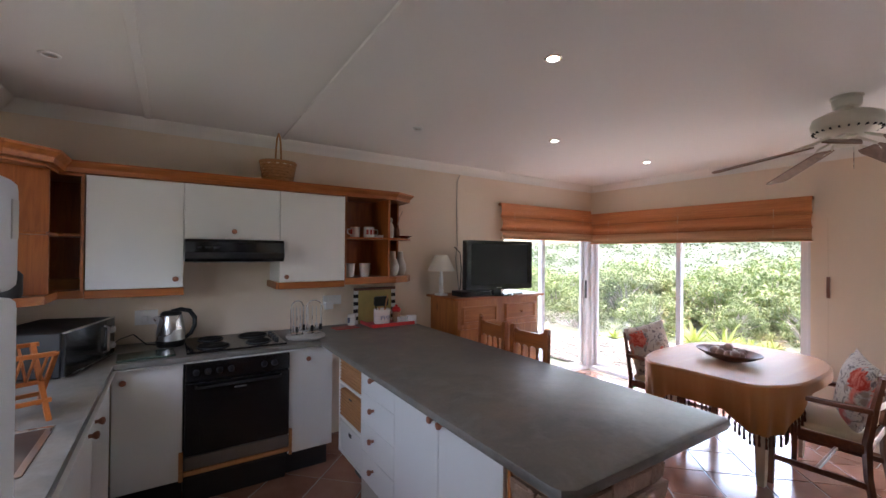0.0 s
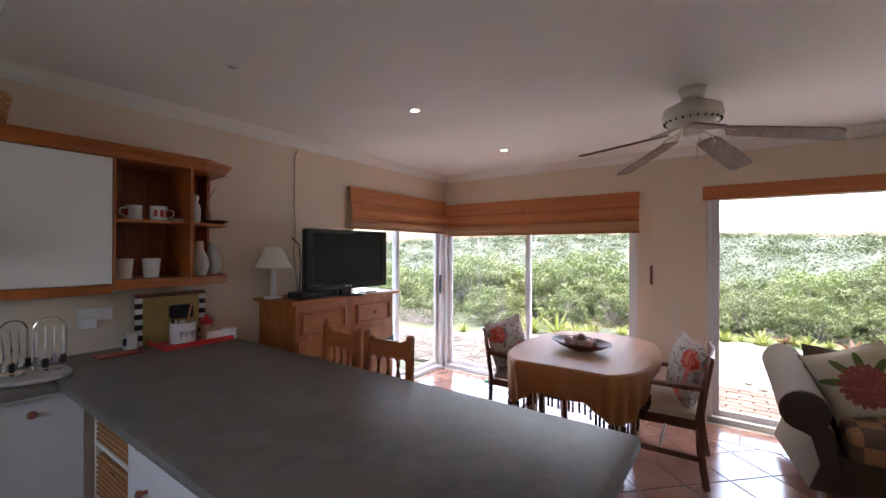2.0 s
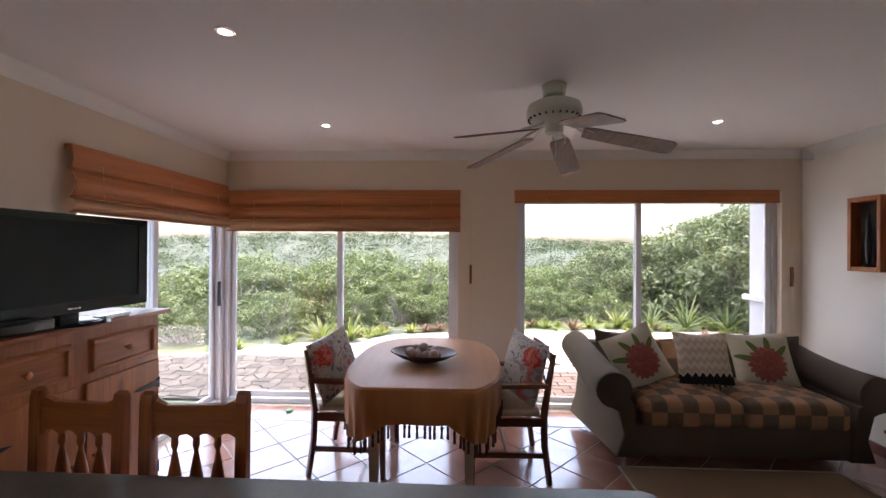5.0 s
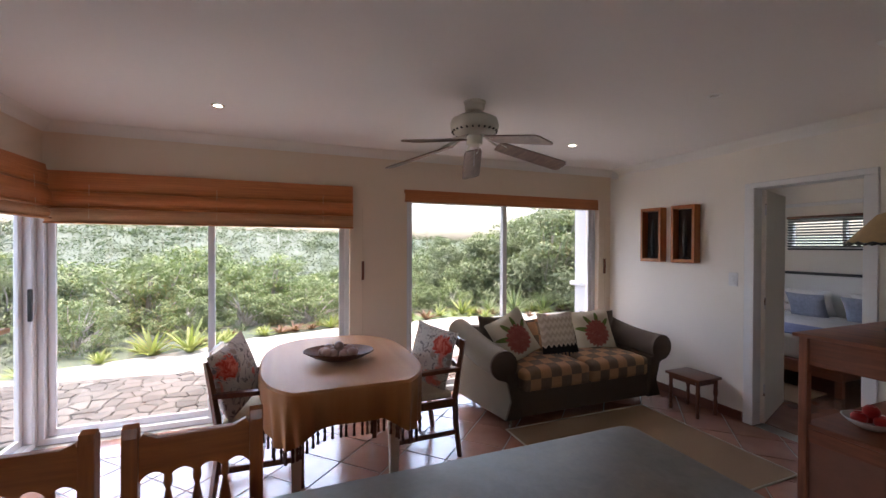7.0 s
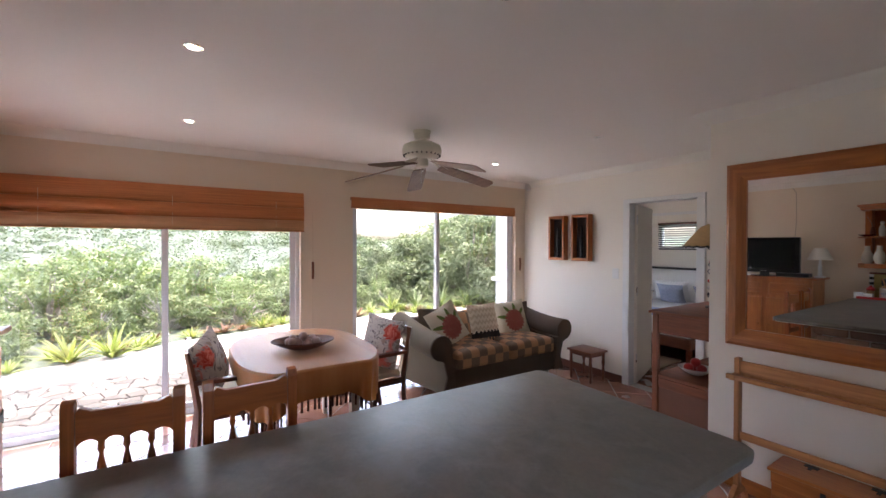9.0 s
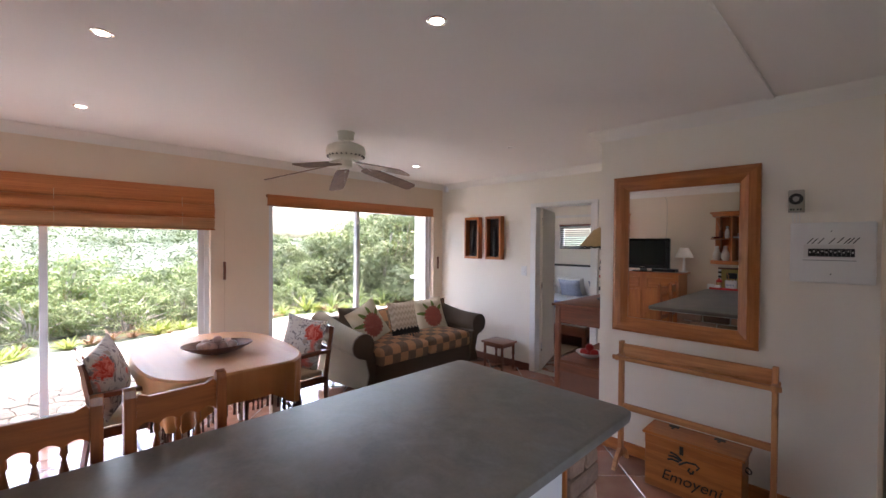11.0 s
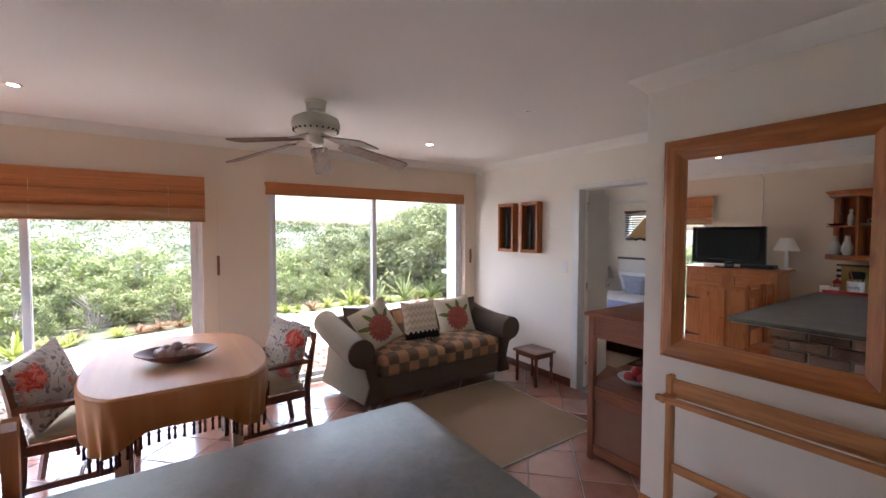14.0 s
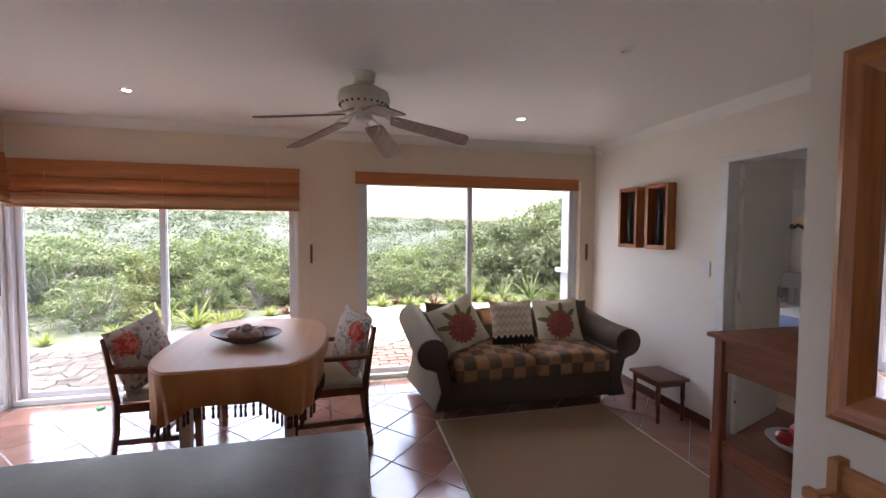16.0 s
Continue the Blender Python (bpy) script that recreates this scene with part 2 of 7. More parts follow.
M["counter"] = slate("dark slate laminate")
M["grout"] = plain("grey grout", (0.36, 0.33, 0.30), 0.9, 0.15, 4, 90, 0.2)
M["black_gloss"] = plain("black glass", (0.008, 0.008, 0.009), 0.14, 0.1, 3, 60, 0.0)
M["black_matt"] = plain("black plastic", (0.012, 0.012, 0.013), 0.45, 0.15, 5, 120, 0.05)
M["steel"] = plain("brushed steel", (0.62, 0.61, 0.6), 0.28, 0.06, 6, 160, 0.04, metal=1.0)
M["chrome"] = plain("chrome", (0.8, 0.8, 0.8), 0.1, 0.03, 6, 100, 0.0, metal=1.0)
M["pine_x"] = wood("orange pine", (0.345, 0.104, 0.023), (0.485, 0.172, 0.042), "x", 0.35, 0.2, 0.7)
M["pine_y"] = wood("orange pine lengthwise", (0.345, 0.104, 0.023), (0.485, 0.172, 0.042), "y", 0.35, 0.2, 0.7)
M["pine_z"] = wood("orange pine upright", (0.345, 0.104, 0.023), (0.485, 0.172, 0.042), "z", 0.35, 0.2, 0.7)
M["cherry_x"] = wood("red pine", (0.33, 0.088, 0.016), (0.47, 0.145, 0.030), "x", 0.4, 0.15, 0.85)
M["cherry_z"] = wood("red pine upright", (0.33, 0.088, 0.016), (0.47, 0.145, 0.030), "z", 0.4, 0.15, 0.85)
M["dark_x"] = wood("dark wood", (0.125, 0.037, 0.016), (0.21, 0.068, 0.028), "x", 0.3, 0.3)
M["dark_z"] = wood("dark wood upright", (0.125, 0.037, 0.016), (0.21, 0.068, 0.028), "z", 0.3, 0.3)
M["rust_x"] = wood("russet wood", (0.155, 0.046, 0.018), (0.26, 0.082, 0.032), "x", 0.55, 0.03)
M["rust_z"] = wood("russet wood upright", (0.155, 0.046, 0.018), (0.26, 0.082, 0.032), "z", 0.55, 0.03)
M["pale_x"] = wood("pale pine", (0.44, 0.175, 0.06), (0.60, 0.28, 0.105), "x", 0.5, 0.05, 0.8)
M["pale_z"] = wood("pale pine upright", (0.44, 0.175, 0.06), (0.60, 0.28, 0.105), "z", 0.5, 0.05, 0.8)
M["chair_z"] = wood("honey wood", (0.29, 0.072, 0.013), (0.42, 0.122, 0.025), "z", 0.35, 0.25)
M["chair_y"] = wood("honey wood across", (0.29, 0.072, 0.013), (0.42, 0.122, 0.025), "y", 0.35, 0.25)
M["skirting"] = plain("dark skirting tile", (0.16, 0.055, 0.03), 0.4, 0.25, 5, 60, 0.1)
M["skirting_pine"] = wood("pine skirting", (0.345, 0.104, 0.023), (0.485, 0.172, 0.042), "x", 0.4, 0.15, 0.5)

m, t, p = nodes_of("window glass")
p.inputs["Base Color"].default_value = (1, 1, 1, 1)
p.inputs["Roughness"].default_value = 0.0
p.inputs["Transmission Weight"].default_value = 1.0
p.inputs["IOR"].default_value = 1.45
M["glass"] = m
m, t, p = nodes_of("mirror silver")
p.inputs["Base Color"].default_value = (0.86, 0.87, 0.86, 1)
p.inputs["Metallic"].default_value = 1.0
p.inputs["Roughness"].default_value = 0.01
M["mirror"] = m
m, t, p = nodes_of("lamp glow")
p.inputs["Base Color"].default_value = (0.9, 0.9, 0.85, 1)
p.inputs["Emission Color"].default_value = (1, 0.93, 0.82, 1)
p.inputs["Emission Strength"].default_value = 3.0
M["glow"] = m


def terracotta():
    m, t, p = nodes_of("glazed terracotta")
    v = coords(t)
    o = t.nodes.new("ShaderNodeObjectInfo")
    cl = noise_tex(t, coords(t, kind="Generated"), 2.2, 5, 0.6, 0.6)
    w = t.nodes.new("ShaderNodeTexNoise")
    w.noise_dimensions = "4D"
    w.inputs["Scale"].default_value = 5.5
    w.inputs["Detail"].default_value = 5
    t.links.new(v, w.inputs["Vector"])
    mul = t.nodes.new("ShaderNodeMath")
    mul.operation = "MULTIPLY"
    mul.inputs[1].default_value = 60
    t.links.new(o.outputs["Random"], mul.inputs[0])
    t.links.new(mul.outputs[0], w.inputs["W"])
    col = mixed(t, ramp(t, w.outputs["Fac"], 0.32, 0.68), (0.26, 0.108, 0.070), (0.42, 0.215, 0.148))
    col = mixed(t, 0.5, col, mixed(t, o.outputs["Random"], (0.28, 0.122, 0.080), (0.40, 0.198, 0.136)))
    t.links.new(col, p.inputs["Base Color"])
    t.links.new(ramp(t, w.outputs["Fac"], 0.2, 0.8, (0.14,) * 3, (0.26,) * 3), p.inputs["Roughness"])
    p.inputs["Specular IOR Level"].default_value = 0.85
    p.inputs["Coat Weight"].default_value = 0.8
    p.inputs["Coat Roughness"].default_value = 0.16
    bump(t, p, w.outputs["Fac"], 0.06, 0.004)
    return m


M["tile"] = terracotta()

# ---- the setting ----
CEIL = 2.45


def structure(name, boxes, material, label, bevel=0.0):
    bm = bmesh.new()
    for b in boxes:
        box(bm, *b, bevel)
    return solid(name, bm, material, label, name.rstrip("_0123456789").split("_")[0], "structure")


floor = structure("floor", [(-0.93, 5.07, -1.95, 3.85, -0.25, -0.004)], M["grout"], "floor of glazed terracotta tiles laid diagonally with grey grout")
structure("floor_bedroom", [(1.6, 5.4, -5.4, -1.95, -0.25, 0.0)], M["tile"], "reddish brown tiled bedroom floor")
structure("wall_north", [(-0.93, 3.27, 3.62, 3.85, 0, 2.6), (3.27, 5.07, 3.62, 3.85, 2.07, 2.6)], M["wall"], "cream plastered wall behind the kitchen cupboards")
structure("wall_east", [(4.84, 5.07, 0.80, 1.36, 0, 2.6), (4.84, 5.07, -1.95, -1.62, 0, 2.6), (4.84, 5.07, 1.36, 3.62, 2.07, 2.6), (4.84, 5.07, -1.62, 0.80, 2.07, 2.6)],
          M["wall"], "cream plastered wall with two wide glazed openings")
# south and mirror walls are cream; their daylight is painted in as whiter plaster
structure("wall_south", [(3.225, 4.84, -1.95, -1.80, 0, 2.6), (1.84, 2.45, -1.95, -1.80, 0, 2.6), (2.45, 3.225, -1.95, -1.80, 2.035, 2.6)], M["wall_white_and_lit"], "pale plastered wall with the bedroom doorway")
structure("wall_mirror", [(0.33, 1.84, -0.78, -0.61, 0, 2.6)], M["wall_white_and_lit"], "cream plastered wall that carries the pine mirror")
structure("wall_return", [(1.69, 1.84, -1.95, -0.78, 0, 2.6)], M["wall"], "cream plastered return wall beside the server")
structure("wall_kitchen_door", [(-0.47, 0.33, -0.78, -0.61, 2.05, 2.6), (-0.93, -0.47, -0.78, -0.61, 0, 2.6)], M["wall"], "cream plastered wall round the kitchen door")
structure("wall_west", [(-0.93, -0.70, -0.61, 1.45, 0, 2.6), (-0.93, -0.70, 2.65, 3.62, 0, 2.6), (-0.93, -0.70, 1.45, 2.65, 0, 1.10), (-0.93, -0.70, 1.45, 2.65, 1.90, 2.6)], M["wall"], "cream plastered kitchen wall")
structure("wall_bedroom", [(1.5, 3.45, -5.35, -5.15, 0, 2.7), (4.75, 5.4, -5.35, -5.15, 0, 2.7), (3.45, 4.75, -5.35, -5.15, 0, 1.49), (3.45, 4.75, -5.35, -5.15, 1.95, 2.7),
                           (1.5, 1.69, -5.15, -1.95, 0, 2.7), (5.2, 5.4, -5.15, -4.0, 0, 2.7), (5.2, 5.4, -3.0, -1.95, 0, 2.7), (5.2, 5.4, -4.0, -3.0, 0, 0.9), (5.2, 5.4, -4.0, -3.0, 2.0, 2.7),
                           (5.07, 5.34, -2.1, -1.96, 0, 2.7)], M["wall_white_and_lit"], "white bedroom walls with a high window")
structure("ceiling", [(-0.93, 5.07, -1.95, 3.85, CEIL, 2.6)], M["ceiling"], "smooth off-white painted ceiling")
structure("ceiling_bedroom", [(1.5, 5.4, -5.35, -1.95, 2.55, 2.7)], M["ceiling"], "white bedroom ceiling")
structure("roof", [(-1.1, 5.4, -5.5, 3.95, 2.7, 2.82)], M["wall_white_and_lit"], "flat roof slab with short eaves")

cove = [(0.0, 0.0), (0.0, -0.075), (0.012, -0.078), (0.02, -0.062), (0.055, -0.03), (0.075, -0.014), (0.08, 0.0)]
crn = sweep(cove, [(-0.70, 3.62, CEIL), (-0.70, -0.61, CEIL), (1.84, -0.61, CEIL), (1.84, -1.80, CEIL), (4.84, -1.80, CEIL), (4.84, 3.62, CEIL)], closed=True)
solid("cornice", crn, M["cornice"], "white coved cornice round the ceiling", "cornice", "structure", smooth=True)
for i, (x, lean) in enumerate(((0.015, 0.0), (0.888, 0.024))):
    bm = extrude_outline([(x - 0.022, CEIL), (x - 0.018, CEIL - 0.009), (x + 0.018, CEIL - 0.009), (x + 0.022, CEIL)], "y", -0.53, 3.54)
    for v in bm.verts:
        v.co.x -= lean * (3.54 - v.co.y)
    solid("trim_%d" % (i + 1), bm, M["ceiling"], "narrow cover strip across the ceiling boards", "trim", "structure")
solid("baseboard_1", bx(3.27, 4.84, -1.80, -1.786, 0, 0.085, 0.004), M["skirting"], "dark red-brown skirting tiles along the wall", "baseboard", "structure")
solid("baseboard_2", bx(0.38, 1.84, -0.61, -0.596, 0, 0.09, 0.004), M["skirting_pine"], "varnished pine skirting below the mirror wall", "baseboard", "structure")
solid("baseboard_3", bx(1.84, 1.854, -1.80, -0.61, 0, 0.09, 0.004), M["skirting_pine"], "varnished pine skirting beside the server", "baseboard", "structure")

w3 = thing("window_3", "white-framed kitchen window over the sink", "window", (-0.80, 2.05, 1.50))
w3["kind"] = "structure"
for b in ((-0.60, 0.60, -0.40, -0.355), (-0.60, 0.60, 0.355, 0.40), (-0.60, -0.555, -0.355, 0.355), (0.555, 0.60, -0.355, 0.355), (-0.025, 0.025, -0.355, 0.355)):
    part("window_frame", bx(-0.03, 0.03, *b, 0.003), M["white_paint"], w3)


def glazed(name, label, axis, at, lo, hi, mull, z0=0.0, z1=2.07, handle=None):
    """A sliding glass door: an aluminium frame, sashes and panes, in a plane across the given axis."""
    ob = thing(name, label, "sliding door" if handle else "window")
    ob["kind"] = "structure"

    def bar(a, b, za, zb, d0, d1, name_, parent=ob, mat=None, lab=""):
        r = (at + d0, at + d1, a, b, za, zb) if axis == "x" else (a, b, at + d0, at + d1, za, zb)
        return part(name_, bx(*r, 0.003), mat or M["aluminium"], parent, lab)
    bar(lo, hi, z0, z0 + 0.045, -0.05, 0.05, "sill", lab="aluminium floor track")
    bar(lo, hi, z1 - 0.05, z1, -0.05, 0.05, "head")
    bar(lo, lo + 0.04, z0 + 0.045, z1 - 0.05, -0.05, 0.05, "jamb")
    bar(hi - 0.04, hi, z0 + 0.045, z1 - 0.05, -0.05, 0.05, "jamb")
    for k, (a, b, off) in enumerate(((lo + 0.04, mull + 0.025, -0.018), (mull - 0.025, hi - 0.04, 0.018))):
        zb, zt = z0 + 0.045, z1 - 0.05
        sash = bar(a, a + 0.05, zb, zt, off - 0.016, off + 0.016, "sash")
        bar(b - 0.05, b, zb, zt, off - 0.016, off + 0.016, "stile", sash)
        bar(a + 0.05, b - 0.05, zb, zb + 0.055, off - 0.016, off + 0.016, "bottom_rail", sash)
        bar(a + 0.05, b - 0.05, zt - 0.05, zt, off - 0.016, off + 0.016, "top_rail", sash)
        pane = bar(a + 0.05, b - 0.05, zb + 0.055, zt - 0.05, off - 0.003, off + 0.003, "pane", sash, M["glass"], "clear glass pane")
        pane.visible_shadow = False
    return ob


glazed("window_1", "wide white aluminium sliding window reaching the floor beside the dining table", "x", 4.95, 1.36, 3.68, 2.525)
glazed("window_2", "wide white aluminium sliding window behind the sofa", "x", 4.95, -1.62, 0.80, -0.362)
d1 = glazed("door_1", "white aluminium sliding glass door in the room's corner", "y", 3.735, 3.27, 4.88, 4.02, handle=True)
solid("trim_corner", bx(4.88, 5.0, 3.68, 3.80, 0, 2.07, 0.004), M["aluminium"], "white aluminium corner post between two glass doors", "trim", "structure")
hb = bmesh.new()
box(hb, 4.815, 4.84, 3.675, 3.70, 0.96, 1.20, 0.004)
part("door_handle", hb, M["black_matt"], d1, "black latch handle")
hb = bmesh.new()
box(hb, 5.07, 5.34, -1.95, -1.67, -0.05, 2.6, 0.01)
box(hb, 5.05, 5.38, -1.80, -1.62, 1.02, 1.07, 0.005)
solid("trim_outside", hb, plain("weathered white paint", (0.42, 0.43, 0.45), 0.7, 0.08), "white outside pier beside the window", "trim", "structure")

# bedroom door frame and leaf
fr = thing("door_2", "white panel door standing open into the bedroom, in a white frame", "door", (2.84, -1.80, 0))
fr["kind"] = "structure"
for n_, b in (("jamb", (-0.435, -0.355, -0.155, 0.015, 0, 2.03)), ("jamb", (0.345, 0.425, -0.155, 0.015, 0, 2.03)), ("head", (-0.435, 0.425, -0.155, 0.015, 2.03, 2.075))):
    part(n_, bx(*b, 0.004), M["white_paint"], fr)
leaf = part("leaf", bx(0, 0.76, -0.02, 0.02, 0.012, 2.02, 0.004), M["wall_white_and_lit"], fr, "flush white door leaf")
leaf.matrix_basis = pose(0.335, -0.09, 0, 0, 0, -71)
hd = bmesh.new()
tube([(0.70, -0.02, 1.0), (0.70, -0.06, 1.0), (0.60, -0.065, 1.0)], 0.008, 8, hd)
box(hd, 0.685, 0.715, -0.025, -0.02, 0.93, 1.08, 0.002)
part("door_handle", hd, M["steel"], leaf, "steel lever handle")
for z in (0.25, 1.0, 1.8):
    part("hinge", bx(-0.012, 0.0, -0.024, -0.012, z, z + 0.1, 0.002), M["steel"], leaf)
# kitchen door
fr = thing("door_3", "plain grey door shut in a cream frame", "door", (-0.07, -0.61, 0))
fr["kind"] = "structure"
for n_, b in (("jamb", (0.377, 0.40, -0.16, 0.018, 0, 2.05)), ("jamb", (-0.40, -0.36, -0.16, 0.018, 0, 2.05)), ("head", (-0.40, 0.40, -0.16, 0.018, 2.05, 2.09))):
    part(n_, bx(*b, 0.004), M["wall"], fr)
part("leaf", bx(-0.36, 0.376, -0.13, -0.09, 0.01, 2.05, 0.003), plain("grey door paint", (0.34, 0.31, 0.29), 0.5, 0.04), fr)
part("door_handle", tube([(-0.30, -0.09, 1.0), (-0.30, -0.05, 1.0), (-0.20, -0.045, 1.0)], 0.009, 8), M["steel"], fr)

# ---- bamboo roman blinds ----


def bamboo(name, a, b, axis):
    m, t, p = nodes_of(name)
    w = t.nodes.new("ShaderNodeTexWave")
    w.wave_type, w.bands_direction = "BANDS", "Z"
    w.inputs["Scale"].default_value = 42
    w.inputs["Distortion"].default_value = 0.6
    w.inputs["Detail"].default_value = 2
    t.links.new(coords(t), w.inputs["Vector"])
    sc = (0.8, 0.8, 60)
    g = noise_tex(t, coords(t, sc), 2.0, 4)
    col = mixed(t, w.outputs["Fac"], a, b)
    col = mixed(t, ramp(t, g, 0.3, 0.7), col, shade(b, 1.15))
    t.links.new(col, p.inputs["Base Color"])
    p.inputs["Roughness"].default_value = 0.6
    bump(t, p, w.outputs["Fac"], 0.5, 0.004)
    return m


M["bamboo"] = bamboo("woven bamboo", (0.36, 0.105, 0.03), (0.55, 0.20, 0.065), "x")
M["bamboo_hem"] = bamboo("thin bamboo", (0.36, 0.17, 0.075), (0.56, 0.30, 0.15), "x")
M["cord"] = plain("pale cord", (0.62, 0.5, 0.36), 0.8, 0.1)


def blind(label, length, at, rz, drops):
    """A roman blind along local x, hanging in front of local y = 0."""
    ob = thing("roman_blind", label, "blind", at, rz)
    part("headrail", bx(0, length, 0.005, 0.045, -0.03, 0, 0.003), M["pine_x"], ob)

    def lap(z1, z0, bulge, name, mat, lab=""):
        out = []
        n = 8
        for i in range(n + 1):
            s = i / n
            out.append((-0.004 - bulge * math.sin(math.pi * min(1, s * 1.05)) * s ** 0.5, z1 + (z0 - z1) * s))
        back = [(y + 0.006, z) for y, z in reversed(out)]
        return part(name, extrude_outline(out + back, "x", 0.0, length), mat, ob, lab, True)
    z = 0.0
    for k, (dz, bulge) in enumerate(drops):
        lap(z, z - dz, bulge, "fold", M["bamboo"] if k < 2 else M["bamboo_hem"], "" if k < 2 else "thin see-through hem")
        part("batten", bx(-0.002, length + 0.002, -bulge * 0.6 - 0.012, 0.01, z - dz - 0.006, z - dz + 0.008, 0.003), M["pine_x"], ob)
        z -= dz - 0.012
    for u in (0.12, 0.5, 0.88):
        part("cord", tube([(length * u, -0.022, -0.10), (length * u, -0.032, z + 0.02)], 0.0016, 5), M["cord"], ob)
    return ob


blind("orange bamboo roman blind drawn half up over the dining window", 2.25, (4.805, 3.59, 2.085), -90, [(0.15, 0.02), (0.14, 0.045), (0.125, 0.03)])
blind("orange bamboo roman blind rolled up over the sofa window", 2.40, (4.805, 0.83, 2.085), -90, [(0.115, 0.01)])
blind("orange bamboo roman blind drawn half up over the corner door", 1.575, (3.195, 3.575, 2.12), 0, [(0.15, 0.02), (0.17, 0.05), (0.10, 0.045)])
for x, y, lab in ((4.835, 1.24, "dark wooden cord cleat on the wall between two windows"), (4.835, -1.70, "dark wooden cord cleat on the wall beside the window")):
    c = thing("cord_cleat", lab, "cleat", (x, y, 1.29))
    part("cleat", extrude_outline([(-0.015, -0.09), (-0.022, 0), (-0.015, 0.09), (0.0, 0.09), (-0.004, 0), (0.0, -0.09)], "y", -0.011, 0.011), M["dark_z"], c)
    part("cord", tube([(-0.012, 0.004, 0.6), (-0.014, 0, 0.02), (-0.014, 0.002, -0.62)], 0.0016, 5), M["cord"], c)

# ---- outside ----


def earth(name, a, b, c, scale=1.2):
    m, t, p = nodes_of(name)
    v = coords(t)
    n1 = noise_tex(t, v, scale, 6, 0.6)
    n2 = noise_tex(t, v, 28, 4)
    col = mixed(t, ramp(t, n1, 0.35, 0.65), a, b)
    col = mixed(t, ramp(t, n2, 0.45, 0.75), col, c)
    t.links.new(col, p.inputs["Base Color"])
    p.inputs["Roughness"].default_value = 0.9
    bump(t, p, n2, 0.5, 0.02)
    return m


M["scrub"] = earth("scrub hillside", (0.030, 0.042, 0.023), (0.046, 0.058, 0.034), (0.042, 0.052, 0.032), 0.12)
M["sand"] = earth("pale sand path", (0.31, 0.285, 0.25), (0.40, 0.37, 0.33), (0.23, 0.205, 0.17), 2.2)
M["turf"] = earth("short grass", (0.050, 0.078, 0.022), (0.075, 0.105, 0.032), (0.10, 0.11, 0.045), 3.0)
# darker than the bare stone: shade from the roof overhang is in this colour
M["flag"] = plain("shaded flagstone", (0.072, 0.064, 0.057), 0.95, 0.35, 5, 50, 0.4, random_vary=0.30, dist=0.006, spec=0.15)
M["paver"] = plain("clay paver", (0.105, 0.074, 0.062), 0.95, 0.22, 6, 60, 0.3, random_vary=0.2, dist=0.005, spec=0.15)
M["bed_sand"] = earth("jointing sand", (0.048, 0.044, 0.038), (0.065, 0.058, 0.05), (0.04, 0.036, 0.03))


def leafy(name, a, b, c, rough=0.6, spec=0.25):
    m, t, p = nodes_of(name)
    g = t.nodes.new("ShaderNodeNewGeometry")
    big = noise_tex(t, coords(t), 1.6, 3)
    col = mixed(t, g.outputs["Random Per Island"], a, b)
    col = mixed(t, ramp(t, big, 0.4, 0.7), col, c)
    t.links.new(col, p.inputs["Base Color"])
    p.inputs["Roughness"].default_value = rough
    p.inputs["Specular IOR Level"].default_value = spec
    tr = t.nodes.new("ShaderNodeBsdfTranslucent")
    t.links.new(mixed(t, 1.0, col, (0.85, 1.0, 0.5), "MULTIPLY"), tr.inputs[0])
    mx = t.nodes.new("ShaderNodeMixShader")
    mx.inputs[0].default_value = 0.35
    t.links.new(p.outputs[0], mx.inputs[1])
    t.links.new(tr.outputs[0], mx.inputs[2])
    t.links.new(mx.outputs[0], t.nodes["Material Output"].inputs[0])
    return m


M["leaf_light"] = leafy("bright shrub leaves", (0.056, 0.084, 0.031), (0.23, 0.255, 0.122), (0.108, 0.135, 0.064))
M["leaf_dark"] = leafy("dull shrub leaves", (0.055, 0.078, 0.036), (0.20, 0.22, 0.12), (0.10, 0.12, 0.065))
M["leaf_succulent"] = leafy("yellow-green fleshy leaves", (0.12, 0.15, 0.042), (0.25, 0.25, 0.095), (0.17, 0.19, 0.062))
M["leaf_red"] = leafy("reddish fleshy leaves", (0.115, 0.055, 0.04), (0.18, 0.11, 0.08), (0.14, 0.08, 0.055))
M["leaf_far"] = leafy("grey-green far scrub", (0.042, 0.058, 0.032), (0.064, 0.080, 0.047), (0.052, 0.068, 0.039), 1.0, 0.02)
M["bark"] = plain("grey bark", (0.30, 0.27, 0.24), 0.85, 0.3, 8, 60, 0.5)


def far_height(x, y):
    """Level garden, then a slope down into a valley and up to a low hill."""
    d = math.hypot(x - 8.0, y * 0.55)
    if x < 9.0:
        return -0.06
    k = min(1, (x - 9.0) / 34)
    drop = -9.0 * (k * k * (3 - 2 * k))
    h = min(1, max(0, (d - 60) / 230))
    rise = 21.0 * (h * h * (3 - 2 * h)) * (0.8 + 0.2 * math.sin(y * 0.011 + 0.6))
    lump = 1.2 * noise.noise(Vector((x * 0.03, y * 0.03, 0))) * min(1, d / 40)
    return -0.06 + drop + rise + lump


